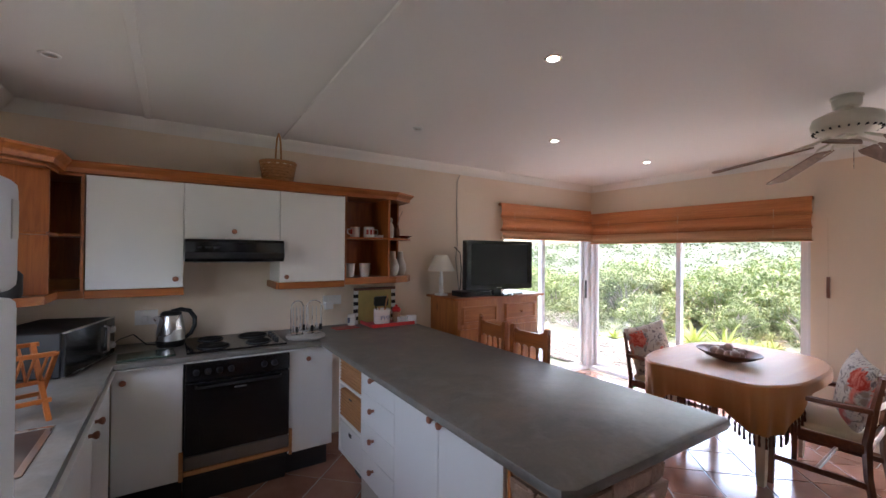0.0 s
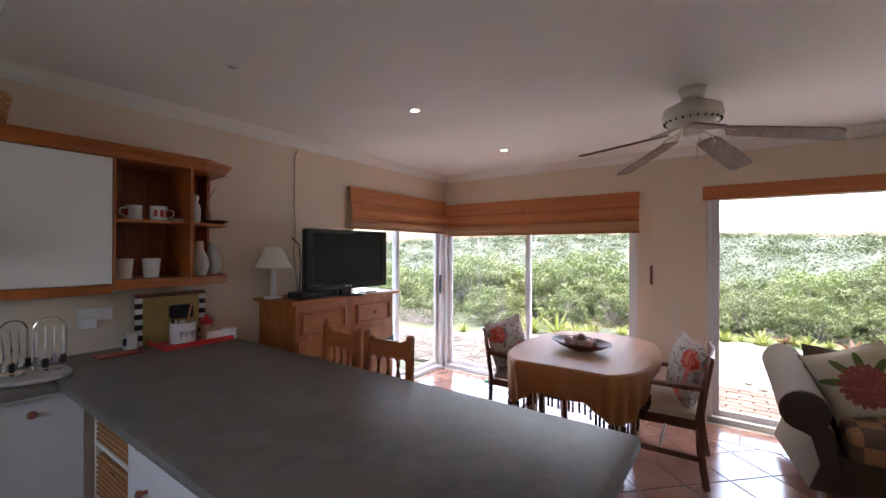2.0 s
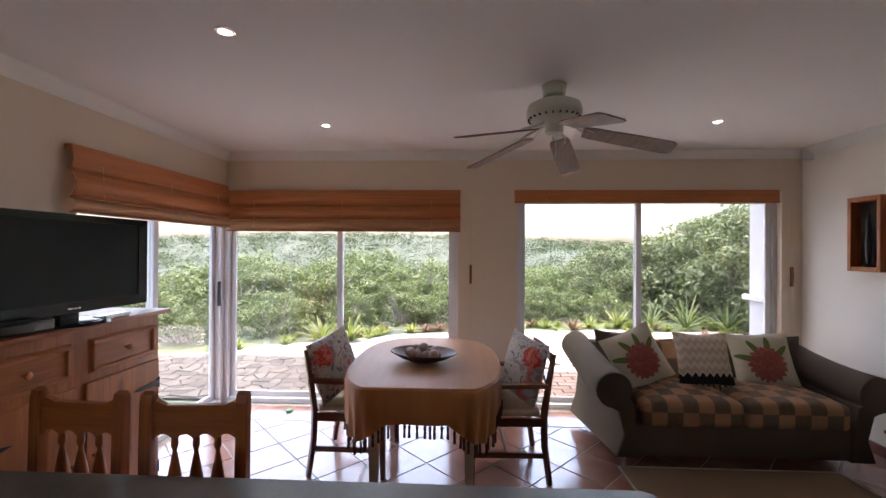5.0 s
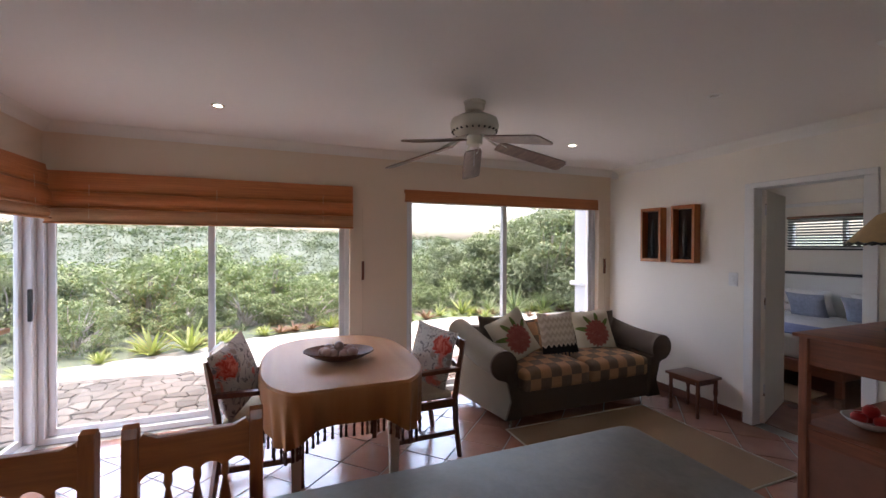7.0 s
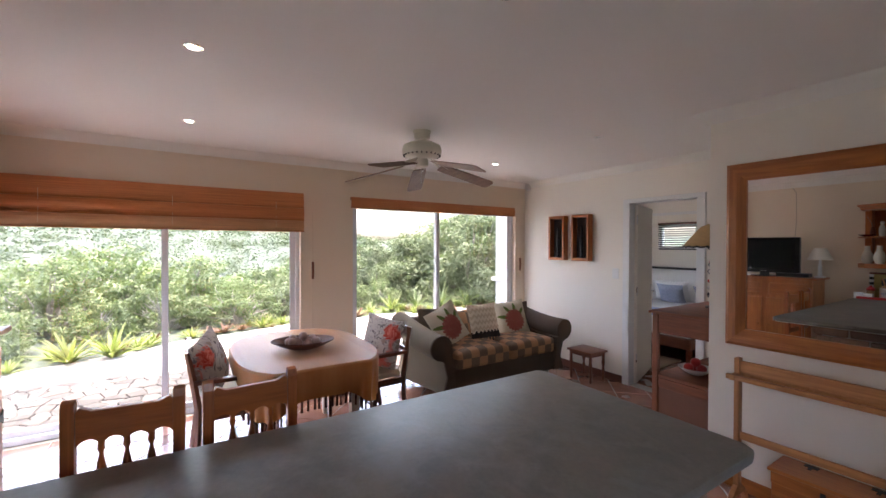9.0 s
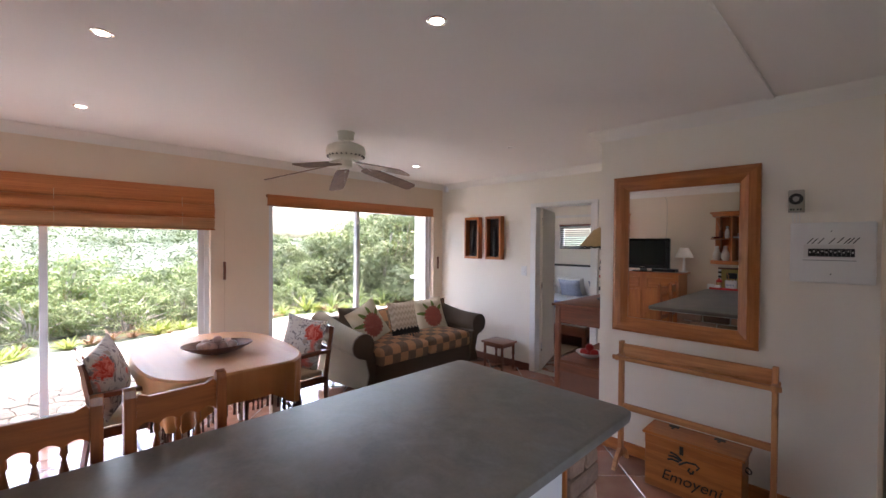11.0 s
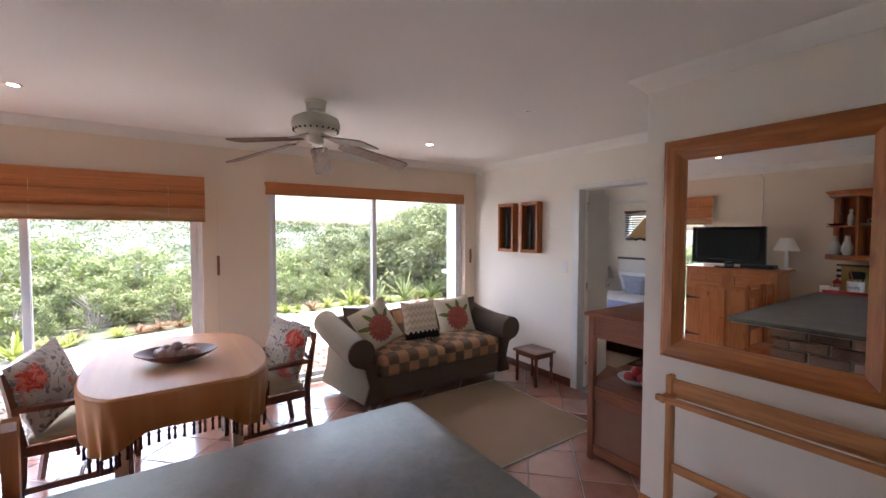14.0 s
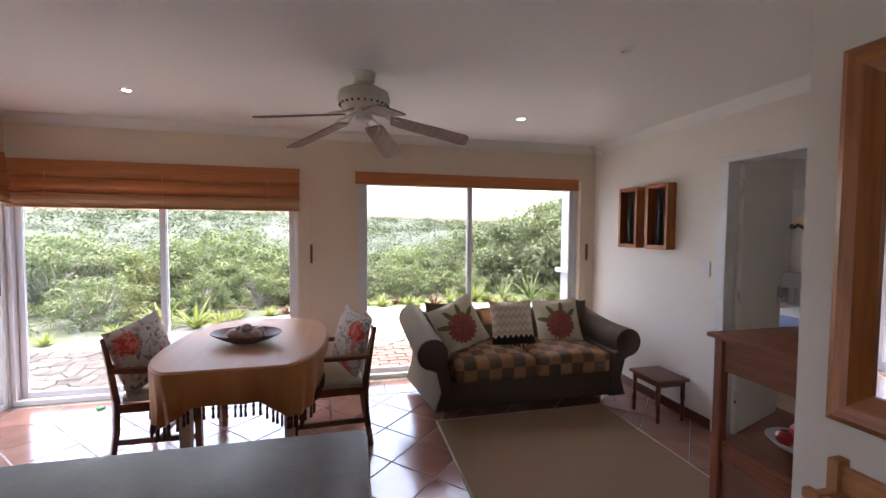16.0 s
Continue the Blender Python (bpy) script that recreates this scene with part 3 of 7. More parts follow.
bm = bmesh.new()
xs = [-600, -100, -20, 5.2, 7, 9] + [9 + 2.0 * i for i in range(1, 25)] + [57 + 12 * i for i in range(1, 30)] + [500, 700, 1200, 2500]
ys = [-2500, -1200, -600, -400] + [-320 + 20 * i for i in range(11)] + [-110 + 10 * i for i in range(9)] + [-25 + 5 * i for i in range(11)] + [30 + 10 * i for i in range(9)] + [120 + 20 * i for i in range(11)] + [400, 600, 1200, 2500]
grid = [[bm.verts.new((x, y, far_height(min(x, 460), max(-420, min(420, y))) - (max(0, x - 460) * 0.02))) for y in ys] for x in xs]
for i in range(len(xs) - 1):
    for j in range(len(ys) - 1):
        bm.faces.new((grid[i][j], grid[i + 1][j], grid[i + 1][j + 1], grid[i][j + 1]))
solid("ground", bm, M["scrub"], "green bushveld ground falling to a valley and rising to a far hill", "ground", "structure", smooth=True)


def ribbon(inner, outer, z, material, name, label):
    bm = bmesh.new()
    for a, b, c, d in zip(inner, inner[1:], outer[1:], outer):
        bm.faces.new([bm.verts.new((*q, z)) for q in (a, d, c, b)])
    bmesh.ops.remove_doubles(bm, verts=bm.verts, dist=1e-4)
    bmesh.ops.recalc_face_normals(bm, faces=bm.faces)
    for f in bm.faces:
        if f.normal.z < 0:
            f.normal_flip()
    return solid(name, bm, material, label, name.split("_")[0], "structure")


def edge(y):
    """The far edge of the pale path, curving round the house corner."""
    return 9.05 - 0.045 * max(0, y - 0.5) ** 2 - 0.24 * max(0, y - 0.5) + 0.05 * min(0, y + 2)


yy = [-7 + 0.5 * i for i in range(41)]
ribbon([(5.07, y) for y in yy], [(edge(y) + 0.9 + 0.15 * math.sin(y * 2.3), y) for y in yy], -0.05, M["turf"], "ground_grass", "strip of short green grass along the path")
ribbon([(5.07, y) for y in yy], [(edge(y) + 0.10 * math.sin(y * 3.1), y) for y in yy], -0.04, M["sand"], "path", "wide path of pale bleached sand")


def leaf_cards(bm, centre, spread, count, size, rnd, mi=0, up=0.35):
    for _ in range(count):
        while True:
            q = Vector((rnd.uniform(-1, 1), rnd.uniform(-1, 1), rnd.uniform(-1, 1)))
            if 0.15 < q.length < 1:
                break
        c = Vector(centre) + Vector((q.x * spread[0], q.y * spread[1], q.z * spread[2]))
        nrm = (q.normalized() + Vector((rnd.uniform(-0.9, 0.9), rnd.uniform(-0.9, 0.9), rnd.uniform(-0.4, 0.9) + up))).normalized()
        t1 = nrm.cross(Vector((rnd.uniform(-1, 1), rnd.uniform(-1, 1), rnd.uniform(-1, 1)))).normalized()
        t2 = nrm.cross(t1)
        L, W = size * rnd.uniform(0.7, 1.4), size * rnd.uniform(0.3, 0.5)
        vs = [bm.verts.new(c - t1 * L), bm.verts.new(c + t2 * W + nrm * 0.15 * W), bm.verts.new(c + t1 * L), bm.verts.new(c - t2 * W + nrm * 0.15 * W)]
        f = bm.faces.new(vs)
        f.material_index = mi


def bush(label, w, h, clumps, leaves, size, material, seed, group):
    """Forked stems and a crown of many leafy clumps with gaps between them."""
    rnd = random.Random(seed)
    ob = thing("bush", label, "bush", group=group)
    st = bmesh.new()
    cr = bmesh.new()
    spots = []
    for k in range(clumps):
        a = rnd.uniform(0, 6.283)
        r = w * 0.5 * math.sqrt(rnd.random())
        top = h * (1.0 - 0.45 * (r / (w * 0.5)) ** 2)
        spots.append((r * math.cos(a), r * math.sin(a), top * rnd.uniform(0.16 if material is M["leaf_dark"] else 0.10, 0.94)))
    for k, s in enumerate(spots):
        if k % 2 == 0:
            mid = (s[0] * 0.45 + rnd.uniform(-0.1, 0.1), s[1] * 0.45 + rnd.uniform(-0.1, 0.1), s[2] * rnd.uniform(0.35, 0.6))
            tube([(s[0] * 0.1, s[1] * 0.1, -0.1), mid, ((s[0] + mid[0]) / 2 + rnd.uniform(-0.06, 0.06), (s[1] + mid[1]) / 2, (s[2] + mid[2]) / 2), s], [0.034, 0.025, 0.016, 0.007], 5, st)
        cw = rnd.uniform(0.16, 0.30) * (w / 2.2) ** 0.5
        leaf_cards(cr, s, (cw, cw, cw * 0.75), leaves, size, rnd)
    part("stems", st, M["bark"], ob)
    part("crown", cr, material, ob)
    return ob


bushes_a = [bush("bright green coastal shrub beyond the path", 2.3, 1.5, 84, 88, 0.046, M["leaf_light"], 11, "shrubs along the garden"),
            bush("bright green coastal shrub beyond the path", 2.6, 1.7, 92, 86, 0.050, M["leaf_light"], 12, "shrubs along the garden"),
            bush("dull green coastal shrub with bare grey twigs", 2.2, 1.45, 72, 80, 0.044, M["leaf_dark"], 13, "shrubs along the garden")]
big = bush("large dark green spreading bush", 4.2, 3.1, 190, 105, 0.058, M["leaf_dark"], 14, "large bushes behind the sofa window")
rnd = random.Random(5)
used = {}


def plant(src, x, y, z, s=1.0, rz=None):
    m = pose(x, y, z, 0, 0, rnd.uniform(0, 360) if rz is None else rz)
    if src.name not in used:
        used[src.name] = True
        src.matrix_basis = m
        ob = src
    else:
        ob = copy_thing(src, m)
    ob.scale = (s, s, s * rnd.uniform(0.9, 1.1))
    return ob


spots = []
for y in [-2.0 + 1.15 * i for i in range(11)]:
    spots.append((edge(y) + 1.25 + rnd.uniform(-0.2, 0.3), y + rnd.uniform(-0.2, 0.2), 0.58))
for y in [-3.5 + 1.1 * i for i in range(15)]:
    spots.append((edge(y) + 3.2 + rnd.uniform(-0.4, 0.6), y + rnd.uniform(-0.3, 0.3), 0.80))
for y in [-4 + 1.6 * i for i in range(14)]:
    spots.append((edge(min(y, 10)) + 5.6 + rnd.uniform(-0.5, 0.9), y + rnd.uniform(-0.5, 0.5), 1.05))
for y in [-6 + 2 * i for i in range(15)]:
    spots.append((17.5 + rnd.uniform(-1, 1.5), y, 1.35))
for k, (x, y, s) in enumerate(spots):
    plant(bushes_a[(0, 1, 2, 1, 0)[k % 5] if x < 12 else k % 3], x, y, far_height(x, y) - 0.03, s * rnd.uniform(0.8, 1.22))
for x, y, s in ((12.0, -4.5, 0.86), (11.2, -6.7, 1.2), (11.0, -5.3, 1.05), (12.4, -3.0, 0.76), (12.2, -2.1, 0.52), (9.2, -7.8, 1.1), (13.2, -8.0, 1.2)):
    plant(big, x, y, far_height(x, y) - 0.05, s)

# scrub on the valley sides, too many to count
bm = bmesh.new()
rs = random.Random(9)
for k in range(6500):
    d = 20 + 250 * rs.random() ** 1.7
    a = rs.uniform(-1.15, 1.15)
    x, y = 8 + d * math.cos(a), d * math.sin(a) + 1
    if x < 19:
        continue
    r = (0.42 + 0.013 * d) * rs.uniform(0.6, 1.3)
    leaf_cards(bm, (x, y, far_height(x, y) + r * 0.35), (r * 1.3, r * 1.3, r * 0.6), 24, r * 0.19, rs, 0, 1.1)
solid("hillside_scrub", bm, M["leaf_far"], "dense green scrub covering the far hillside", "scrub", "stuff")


def rosette(label, blades, length, width, material, seed, group):
    rnd2 = random.Random(seed)
    ob = thing("aloe", label, "plant", group=group)
    bm = bmesh.new()
    for k in range(blades):
        a = k * 2.399 + rnd2.uniform(-0.2, 0.2)
        lean = rnd2.uniform(0.25, 1.05)
        L = length * rnd2.uniform(0.75, 1.15)
        d = Vector((math.cos(a), math.sin(a), 0))
        s = Vector((-d.y, d.x, 0))
        rows = []
        for i in range(6):
            u = i / 5
            c = d * (L * math.sin(lean) * u + 0.12 * L * u * u) + Vector((0, 0, L * math.cos(lean) * u - 0.30 * L * lean * u * u))
            wd = width * (1 - u) ** 0.7 * (0.8 + 0.4 * u) + 0.002
            rows.append((bm.verts.new(c - s * wd), bm.verts.new(c - Vector((0, 0, wd * 0.5))), bm.verts.new(c + s * wd)))
        for q, r in zip(rows, rows[1:]):
            bm.faces.new((q[0], q[1], r[1], r[0]))
            bm.faces.new((q[1], q[2], r[2], r[1]))
    part("leaves", bm, material, ob, smooth=True)
    return ob


ros = [rosette("yellow-green strap-leaved aloe at the path's edge", 26, 0.48, 0.032, M["leaf_succulent"], 1, "succulents at the path's edge"),
       rosette("low reddish succulent at the path's edge", 22, 0.24, 0.028, M["leaf_red"], 2, "succulents at the path's edge"),
       rosette("low yellow-green succulent at the path's edge", 24, 0.26, 0.026, M["leaf_succulent"], 3, "succulents at the path's edge"),
       rosette("green strap-leaved agapanthus clump", 30, 0.62, 0.022, M["leaf_light"], 4, "clumps below the large bush")]
for k, x, y, s in ((0, 7.80, 3.68, 1.1), (0, 7.82, 3.22, 1.15), (0, 8.1, 2.95, 0.7), (2, 8.6, 2.25, 1.0), (1, 8.85, 1.75, 1.1), (1, 8.9, 1.45, 0.9), (2, 8.95, 1.1, 1.2), (2, 7.55, 4.2, 0.9), (2, 7.15, 4.8, 1.0),
                 (1, 8.75, 2.0, 1.0), (2, 9.1, 0.7, 1.0), (2, 9.2, 0.2, 1.2), (2, 9.3, -0.4, 1.0), (1, 9.15, -0.9, 1.3), (2, 9.4, -1.3, 1.2), (0, 9.5, -1.9, 1.0), (3, 9.5, -2.6, 1.0), (3, 9.35, -3.2, 1.2),
                 (3, 9.2, -3.9, 1.15), (3, 9.4, -4.6, 1.0), (2, 8.9, -2.2, 0.9), (1, 8.7, -3.2, 0.8), (2, 9.2, 1.3, 0.8), (2, 9.3, 0.9, 0.9), (1, 9.4, -0.1, 0.9), (2, 8.75, -4.6, 0.9)):
    plant(ros[k], x, y, -0.05, s)

for i in range(46):
    y = -4.6 + 10.2 * rnd.random()
    plant(ros[rnd.choice((1, 2, 2, 2))], edge(y) + rnd.uniform(-0.05, 0.45), y, -0.05, rnd.uniform(0.45, 0.9))

# rocks beside the brick paving
rk = bmesh.new()
bmesh.ops.create_icosphere(rk, subdivisions=2, radius=0.09)
for v in rk.verts:
    v.co *= 1 + 0.35 * noise.noise(v.co * 14)
    v.co.z *= 0.6
rock0 = solid("rock", rk, plain("bleached rock", (0.55, 0.52, 0.48), 0.9, 0.2, 12, 70, 0.4), "pale bleached rock lying beside the brick paving", "rock", group="rocks beside the paving", smooth=True, at=(6.45, 0.18, -0.01))
for x, y, rz, s in ((6.62, 0.02, 40, 0.9), (6.30, 0.34, 90, 0.7), (6.75, 0.22, 130, 1.2), (6.55, -0.2, 200, 0.8), (6.9, 0.05, 250, 0.8), (6.5, 0.45, 300, 0.6), (6.8, -0.3, 20, 1.0)):
    copy_thing(rock0, pose(x, y, -0.01, 0, 0, rz)).scale = (s, s, s)

# ---- kitchen ----
M["knob"] = plain("turned red wood knob", (0.30, 0.11, 0.06), 0.35, 0.2, 20, 100, 0.05)
M["wicker"] = plain("wicker", (0.42, 0.20, 0.075), 0.7, 0.3, 30, 200, 0.3)
M["ceramic"] = plain("white china", (0.75, 0.73, 0.70), 0.2, 0.04, 6, 60, 0.02)
M["red_plastic"] = plain("red plastic", (0.50, 0.03, 0.025), 0.3, 0.1, 6, 60, 0.03)
KNOB = [(0.008, 0), (0.008, 0.012), (0.013, 0.018), (0.017, 0.026), (0.014, 0.034), (0.006, 0.037), (0, 0.037)]


def knob(parent, x, y, z, way):
    """A turned knob that sticks out towards -y, -x or +x."""
    bm = lathe(KNOB, 14)
    rot = {"-y": (90, 0, 0), "-x": (0, -90, 0), "+x": (0, 90, 0)}[way]
    bm.transform(pose(x, y, z, *rot))
    return part("knob", bm, M["knob"], parent, smooth=True)


def base_unit(label, x0, x1, doors, knobs, at, rz=0, depth=0.55, z0=0.19, z1=0.885, plinth=True):
    """A floor unit along local x, with its front at local y = 0 and its body behind. doors: (u0, u1, z0, z1)."""
    ob = thing("base_cabinet", label, "cabinet", at, rz, "kitchen floor units")
    part("body", bx(x0, x1, 0.02, depth, z0, z1, 0.002), M["cabinet"], ob)
    if plinth:
        part("plinth", bx(x0, x1, 0.12, 0.14, 0, z0, 0.002), M["black_matt"], ob, "black plinth")
    for (u0, u1, za, zb), k in zip(doors, knobs):
        d = part("door" if zb - za > 0.3 else "drawer", bx(u0 + 0.002, u1 - 0.002, 0, 0.018, za, zb, 0.002), M["cabinet"], ob)
        for kx, kz in k:
            knob(d, kx, 0, kz, "-y")
    return ob


# worktops
W0, W1 = 0.89, 0.93


def worktop(name, outline, label):
    ob = thing(name, label, "worktop")
    part("top", extrude_outline(outline, "z", W0 + 0.004, W1, bevel=0.012), M["counter"], ob, smooth=True)
    part("substrate", extrude_outline([(u + (0.012 if u < 0.5 * (min(a for a, b in outline) + max(a for a, b in outline)) else -0.012), v + 0.012 if v < 2 else v - 0.012) for u, v in outline], "z", W0, W0 + 0.003), M["cabinet"], ob, "pale chipboard underside")
    return ob


worktop("worktop", [(-0.10, 0.98 + 0.28), (-0.10, 3.02), (1.036, 3.02), (1.036, 3.618), (-0.698, 3.618), (-0.698, 1.26)], "dark grey slate-pattern worktop round the kitchen corner")
worktop("worktop", [(1.046, 3.618), (1.022, 0.935), (1.032, 0.90), (1.07, 0.876), (1.932, 0.857), (1.958, 0.864), (1.974, 0.888), (1.98, 3.618)], "long dark grey slate-pattern breakfast counter top")

base_unit("white kitchen floor unit with a single door beside the oven", -0.113, 0.225, [(-0.113, 0.225, 0.19, 0.885)], [[(-0.06, 0.82)]], (0, 3.05, 0))
base_unit("narrow white kitchen floor unit with a single door", 0.822, 1.132, [(0.822, 1.132, 0.19, 0.885)], [[(0.955, 0.82)]], (0, 3.05, 0))
# west run: its front looks along +x
base_unit("white kitchen floor unit with a door below the sink", 0, 0.60, [(0, 0.60, 0.19, 0.885)], [[(0.08, 0.80)]], (-0.115, 2.44, 0), 90)
base_unit("white kitchen floor unit with a door below the sink", 0, 0.58, [(0, 0.58, 0.19, 0.885)], [[(0.50, 0.80)]], (-0.115, 1.85, 0), 90)
base_unit("white kitchen floor unit with a door beside the fridge", 0, 0.55, [(0, 0.55, 0.19, 0.885)], [[(0.48, 0.80)]], (-0.115, 1.29, 0), 90)

# peninsula units: their fronts look along -x
PX = 1.135
base_unit("white chest of four kitchen drawers with wooden knobs", 0, 0.43, [(0, 0.43, 0.19 + 0.174 * i, 0.19 + 0.174 * (i + 1) - 0.003) for i in range(4)],
          [[(0.17, 0.19 + 0.174 * i + 0.11)] for i in range(4)], (PX, 2.51, 0), -90, 0.5)
base_unit("white kitchen cupboard with two doors and wooden knobs", 0, 0.84, [(0, 0.42, 0.19, 0.885), (0.42, 0.84, 0.19, 0.885)], [[(0.385, 0.825)], [(0.46, 0.825)]], (PX, 2.08, 0), -90, 0.5)
ob = thing("open_shelf_unit", "white open unit holding three wicker drawers in the counter", "shelf", (PX, 2.92, 0), -90)
part("side", bx(0, 0.016, 0, 0.5, 0.19, 0.885, 0.002), M["cabinet"], ob)
part("side", bx(0.392, 0.408, 0, 0.5, 0.19, 0.885, 0.002), M["cabinet"], ob)
part("back", bx(0.016, 0.392, 0.48, 0.5, 0.19, 0.885, 0.002), M["cabinet"], ob)
part("plinth", bx(0, 0.408, 0.12, 0.14, 0, 0.19, 0.002), M["black_matt"], ob)
for i, z in enumerate((0.19, 0.42, 0.655)):
    part("shelf", bx(0.016, 0.392, 0.002, 0.48, z, z + 0.016, 0.002), M["cabinet"], ob)
part("shelf", bx(0.016, 0.392, 0.002, 0.48, 0.87, 0.885, 0.002), M["cabinet"], ob)
for i, (z, mt) in enumerate(((0.208, "cabinet"), (0.438, "wicker"), (0.673, "wicker"))):
    d = part("drawer", bx(0.022, 0.386, 0.006, 0.40, z, z + 0.185, 0.004), M[mt], ob, "wicker drawer" if i else "white drawer")
    part("finger_hole", bx(0.18, 0.225, 0.002, 0.007, z + 0.14, z + 0.165, 0.002), M["black_matt"], d, "dark finger hole")
    if mt == "wicker":
        for k in range(8):
            part("strand", tube([(0.022, 0.003, z + 0.015 + 0.022 * k), (0.386, 0.003, z + 0.015 + 0.022 * k)], 0.005, 6), M["wicker"], d)
part("end_strip", bx(1.70, 1.716, 0.0, 0.5, 0.19, 0.885, 0.002), M["pine_z"], ob, "pine edge strip")

# brick pier under the counter's end
M["brick"] = plain("rough clay brick", (0.34, 0.215, 0.15), 0.9, 0.5, 16, 60, 0.7, random_vary=0.5, dist=0.012)
M["mortar"] = plain("pale mortar", (0.50, 0.46, 0.40), 0.95, 0.12, 10, 80, 0.4)
pier = thing("brick_pier", "rough brick pier carrying the breakfast counter", "pier", (1.38, 1.08, 0))
part("core", bx(-0.215, 0.285, -0.075, 1.5, 0, 0.888, 0.0), M["mortar"], pier, "pale mortar core")
rb = random.Random(3)


def brick_mesh(w, d, h, seed):
    bm = bmesh.new()
    box(bm, -w / 2, w / 2, -d / 2, d / 2, -h / 2, h / 2, 0.006)
    for v in bm.verts:
        v.co += Vector((noise.noise(v.co * 30 + Vector((seed, 0, 0))), noise.noise(v.co * 30 + Vector((0, seed, 0))), noise.noise(v.co * 30 + Vector((0, 0, seed))))) * 0.009
    me = bpy.data.meshes.new("brick")
    bm.to_mesh(me)
    bm.free()
    me.materials.append(M["brick"])
    return me


stretch = [brick_mesh(0.215, 0.05, 0.068, k * 3.1) for k in range(3)]
header = [brick_mesh(0.10, 0.05, 0.068, 20 + k * 3.1) for k in range(3)]


def brick_at(me, x, y, z, rz=0):
    b = new("brick", me)
    b.parent = pier
    b.matrix_basis = pose(x, y, z, rb.uniform(-1.5, 1.5), 0, rz + rb.uniform(-1.5, 1.5))


for row in range(11):
    z = 0.042 + 0.0805 * row
    if row % 2:
        for x in (-0.12, 0.11):
            brick_at(rb.choice(stretch), x, -0.082, z)
        brick_at(rb.choice(header), 0.265, -0.082, z)
    else:
        brick_at(rb.choice(header), -0.175, -0.082, z)
        for x in (0.0, 0.23):
            brick_at(rb.choice(stretch), x, -0.082, z)
    for k in range(6):
        brick_at(rb.choice(stretch), 0.292, 0.04 + 0.23 * k + (0.115 if row % 2 else 0), z, 90)
    if row % 2:
        brick_at(rb.choice(header), -0.232, -0.045, z, 90)
        brick_at(rb.choice(header), -0.230, 0.066, z, 90)
    else:
        brick_at(rb.choice(stretch), -0.231, 0.008, z, 90)

# oven and hob
ob = thing("oven", "black built-in electric oven below the hob", "oven", (0.53, 3.03, 0))
part("body", bx(-0.298, 0.298, 0.02, 0.55, 0.19, 0.885, 0.002), M["black_matt"], ob)
part("control_panel", bx(-0.297, 0.297, -0.01, 0.02, 0.775, 0.882, 0.004), M["black_gloss"], ob)
for k in range(6):
    u = -0.24 + 0.062 * k + (0.13 if k > 3 else 0)
    bm = lathe([(0.019, 0), (0.018, 0.014), (0.013, 0.02), (0, 0.02)], 16)
    bm.transform(pose(u, -0.01, 0.828, 90, 0, 0))
    part("dial", bm, M["black_matt"], ob, smooth=True)
d = part("door", bx(-0.297, 0.297, -0.012, 0.02, 0.335, 0.768, 0.006), M["black_gloss"], ob, "black glass oven door")
part("handle", tube([(-0.24, -0.012, 0.742), (-0.24, -0.04, 0.742), (0.24, -0.04, 0.742), (0.24, -0.012, 0.742)], 0.008, 8), M["black_matt"], d)
part("window", bx(-0.22, 0.22, -0.0145, -0.012, 0.40, 0.66, 0.001), M["black_gloss"], d)
part("badge", bx(-0.035, 0.035, -0.0155, -0.012, 0.705, 0.713, 0.0), M["steel"], d)
part("drawer_front", bx(-0.297, 0.297, -0.008, 0.02, 0.25, 0.328, 0.004), plain("brown enamel", (0.12, 0.095, 0.08), 0.35, 0.1), ob, "brown metal lower panel")
for x0, x1, z0, z1 in ((-0.30, 0.30, 0.215, 0.243), (-0.325, -0.302, 0.19, 0.36), (0.302, 0.32, 0.19, 0.36)):
    part("edge_strip", bx(x0, x1, 0.0, 0.02, z0, z1, 0.001), M["pale_x"], ob, "raw wood edge strip")
part("plinth", bx(-0.30, 0.30, 0.10, 0.12, 0, 0.19, 0.002), M["black_matt"], ob)
M["hotplate"] = plain("dull cast iron", (0.012, 0.011, 0.010), 0.75, 0.3, 20, 120, 0.1, spec=0.2)
hob = thing("hob", "black electric hob with four solid plates set in the worktop", "hob", (0.53, 3.31, 0.93))
part("tray", bx(-0.29, 0.29, -0.25, 0.25, 0.0, 0.012, 0.005), M["black_gloss"], hob)
for x, y, r in ((-0.14, -0.12, 0.09), (0.13, -0.12, 0.072), (-0.14, 0.12, 0.072), (0.13, 0.12, 0.09)):
    pl = part("hotplate", lathe([(r, 0.012), (r, 0.020), (r - 0.006, 0.024), (r * 0.35, 0.024), (r * 0.33, 0.021), (0, 0.021)], 28, (x, y, 0)), M["black_matt"], hob, smooth=True)
    pl.data.materials[0] = M["hotplate"]
    part("ring", lathe([(r + 0.008, 0.0122), (r + 0.007, 0.016), (r, 0.017), (r, 0.0122)], 28, (x, y, 0)), M["black_matt"], pl, "dark rim", smooth=True)
for k in range(4):
    part("knob", lathe([(0.016, 0.012), (0.014, 0.03), (0, 0.03)], 14, (0.245, -0.12 + 0.075 * k, 0)), M["black_matt"], hob, smooth=True)

# wall cupboards: fronts at y = 3.26
CY = 3.26


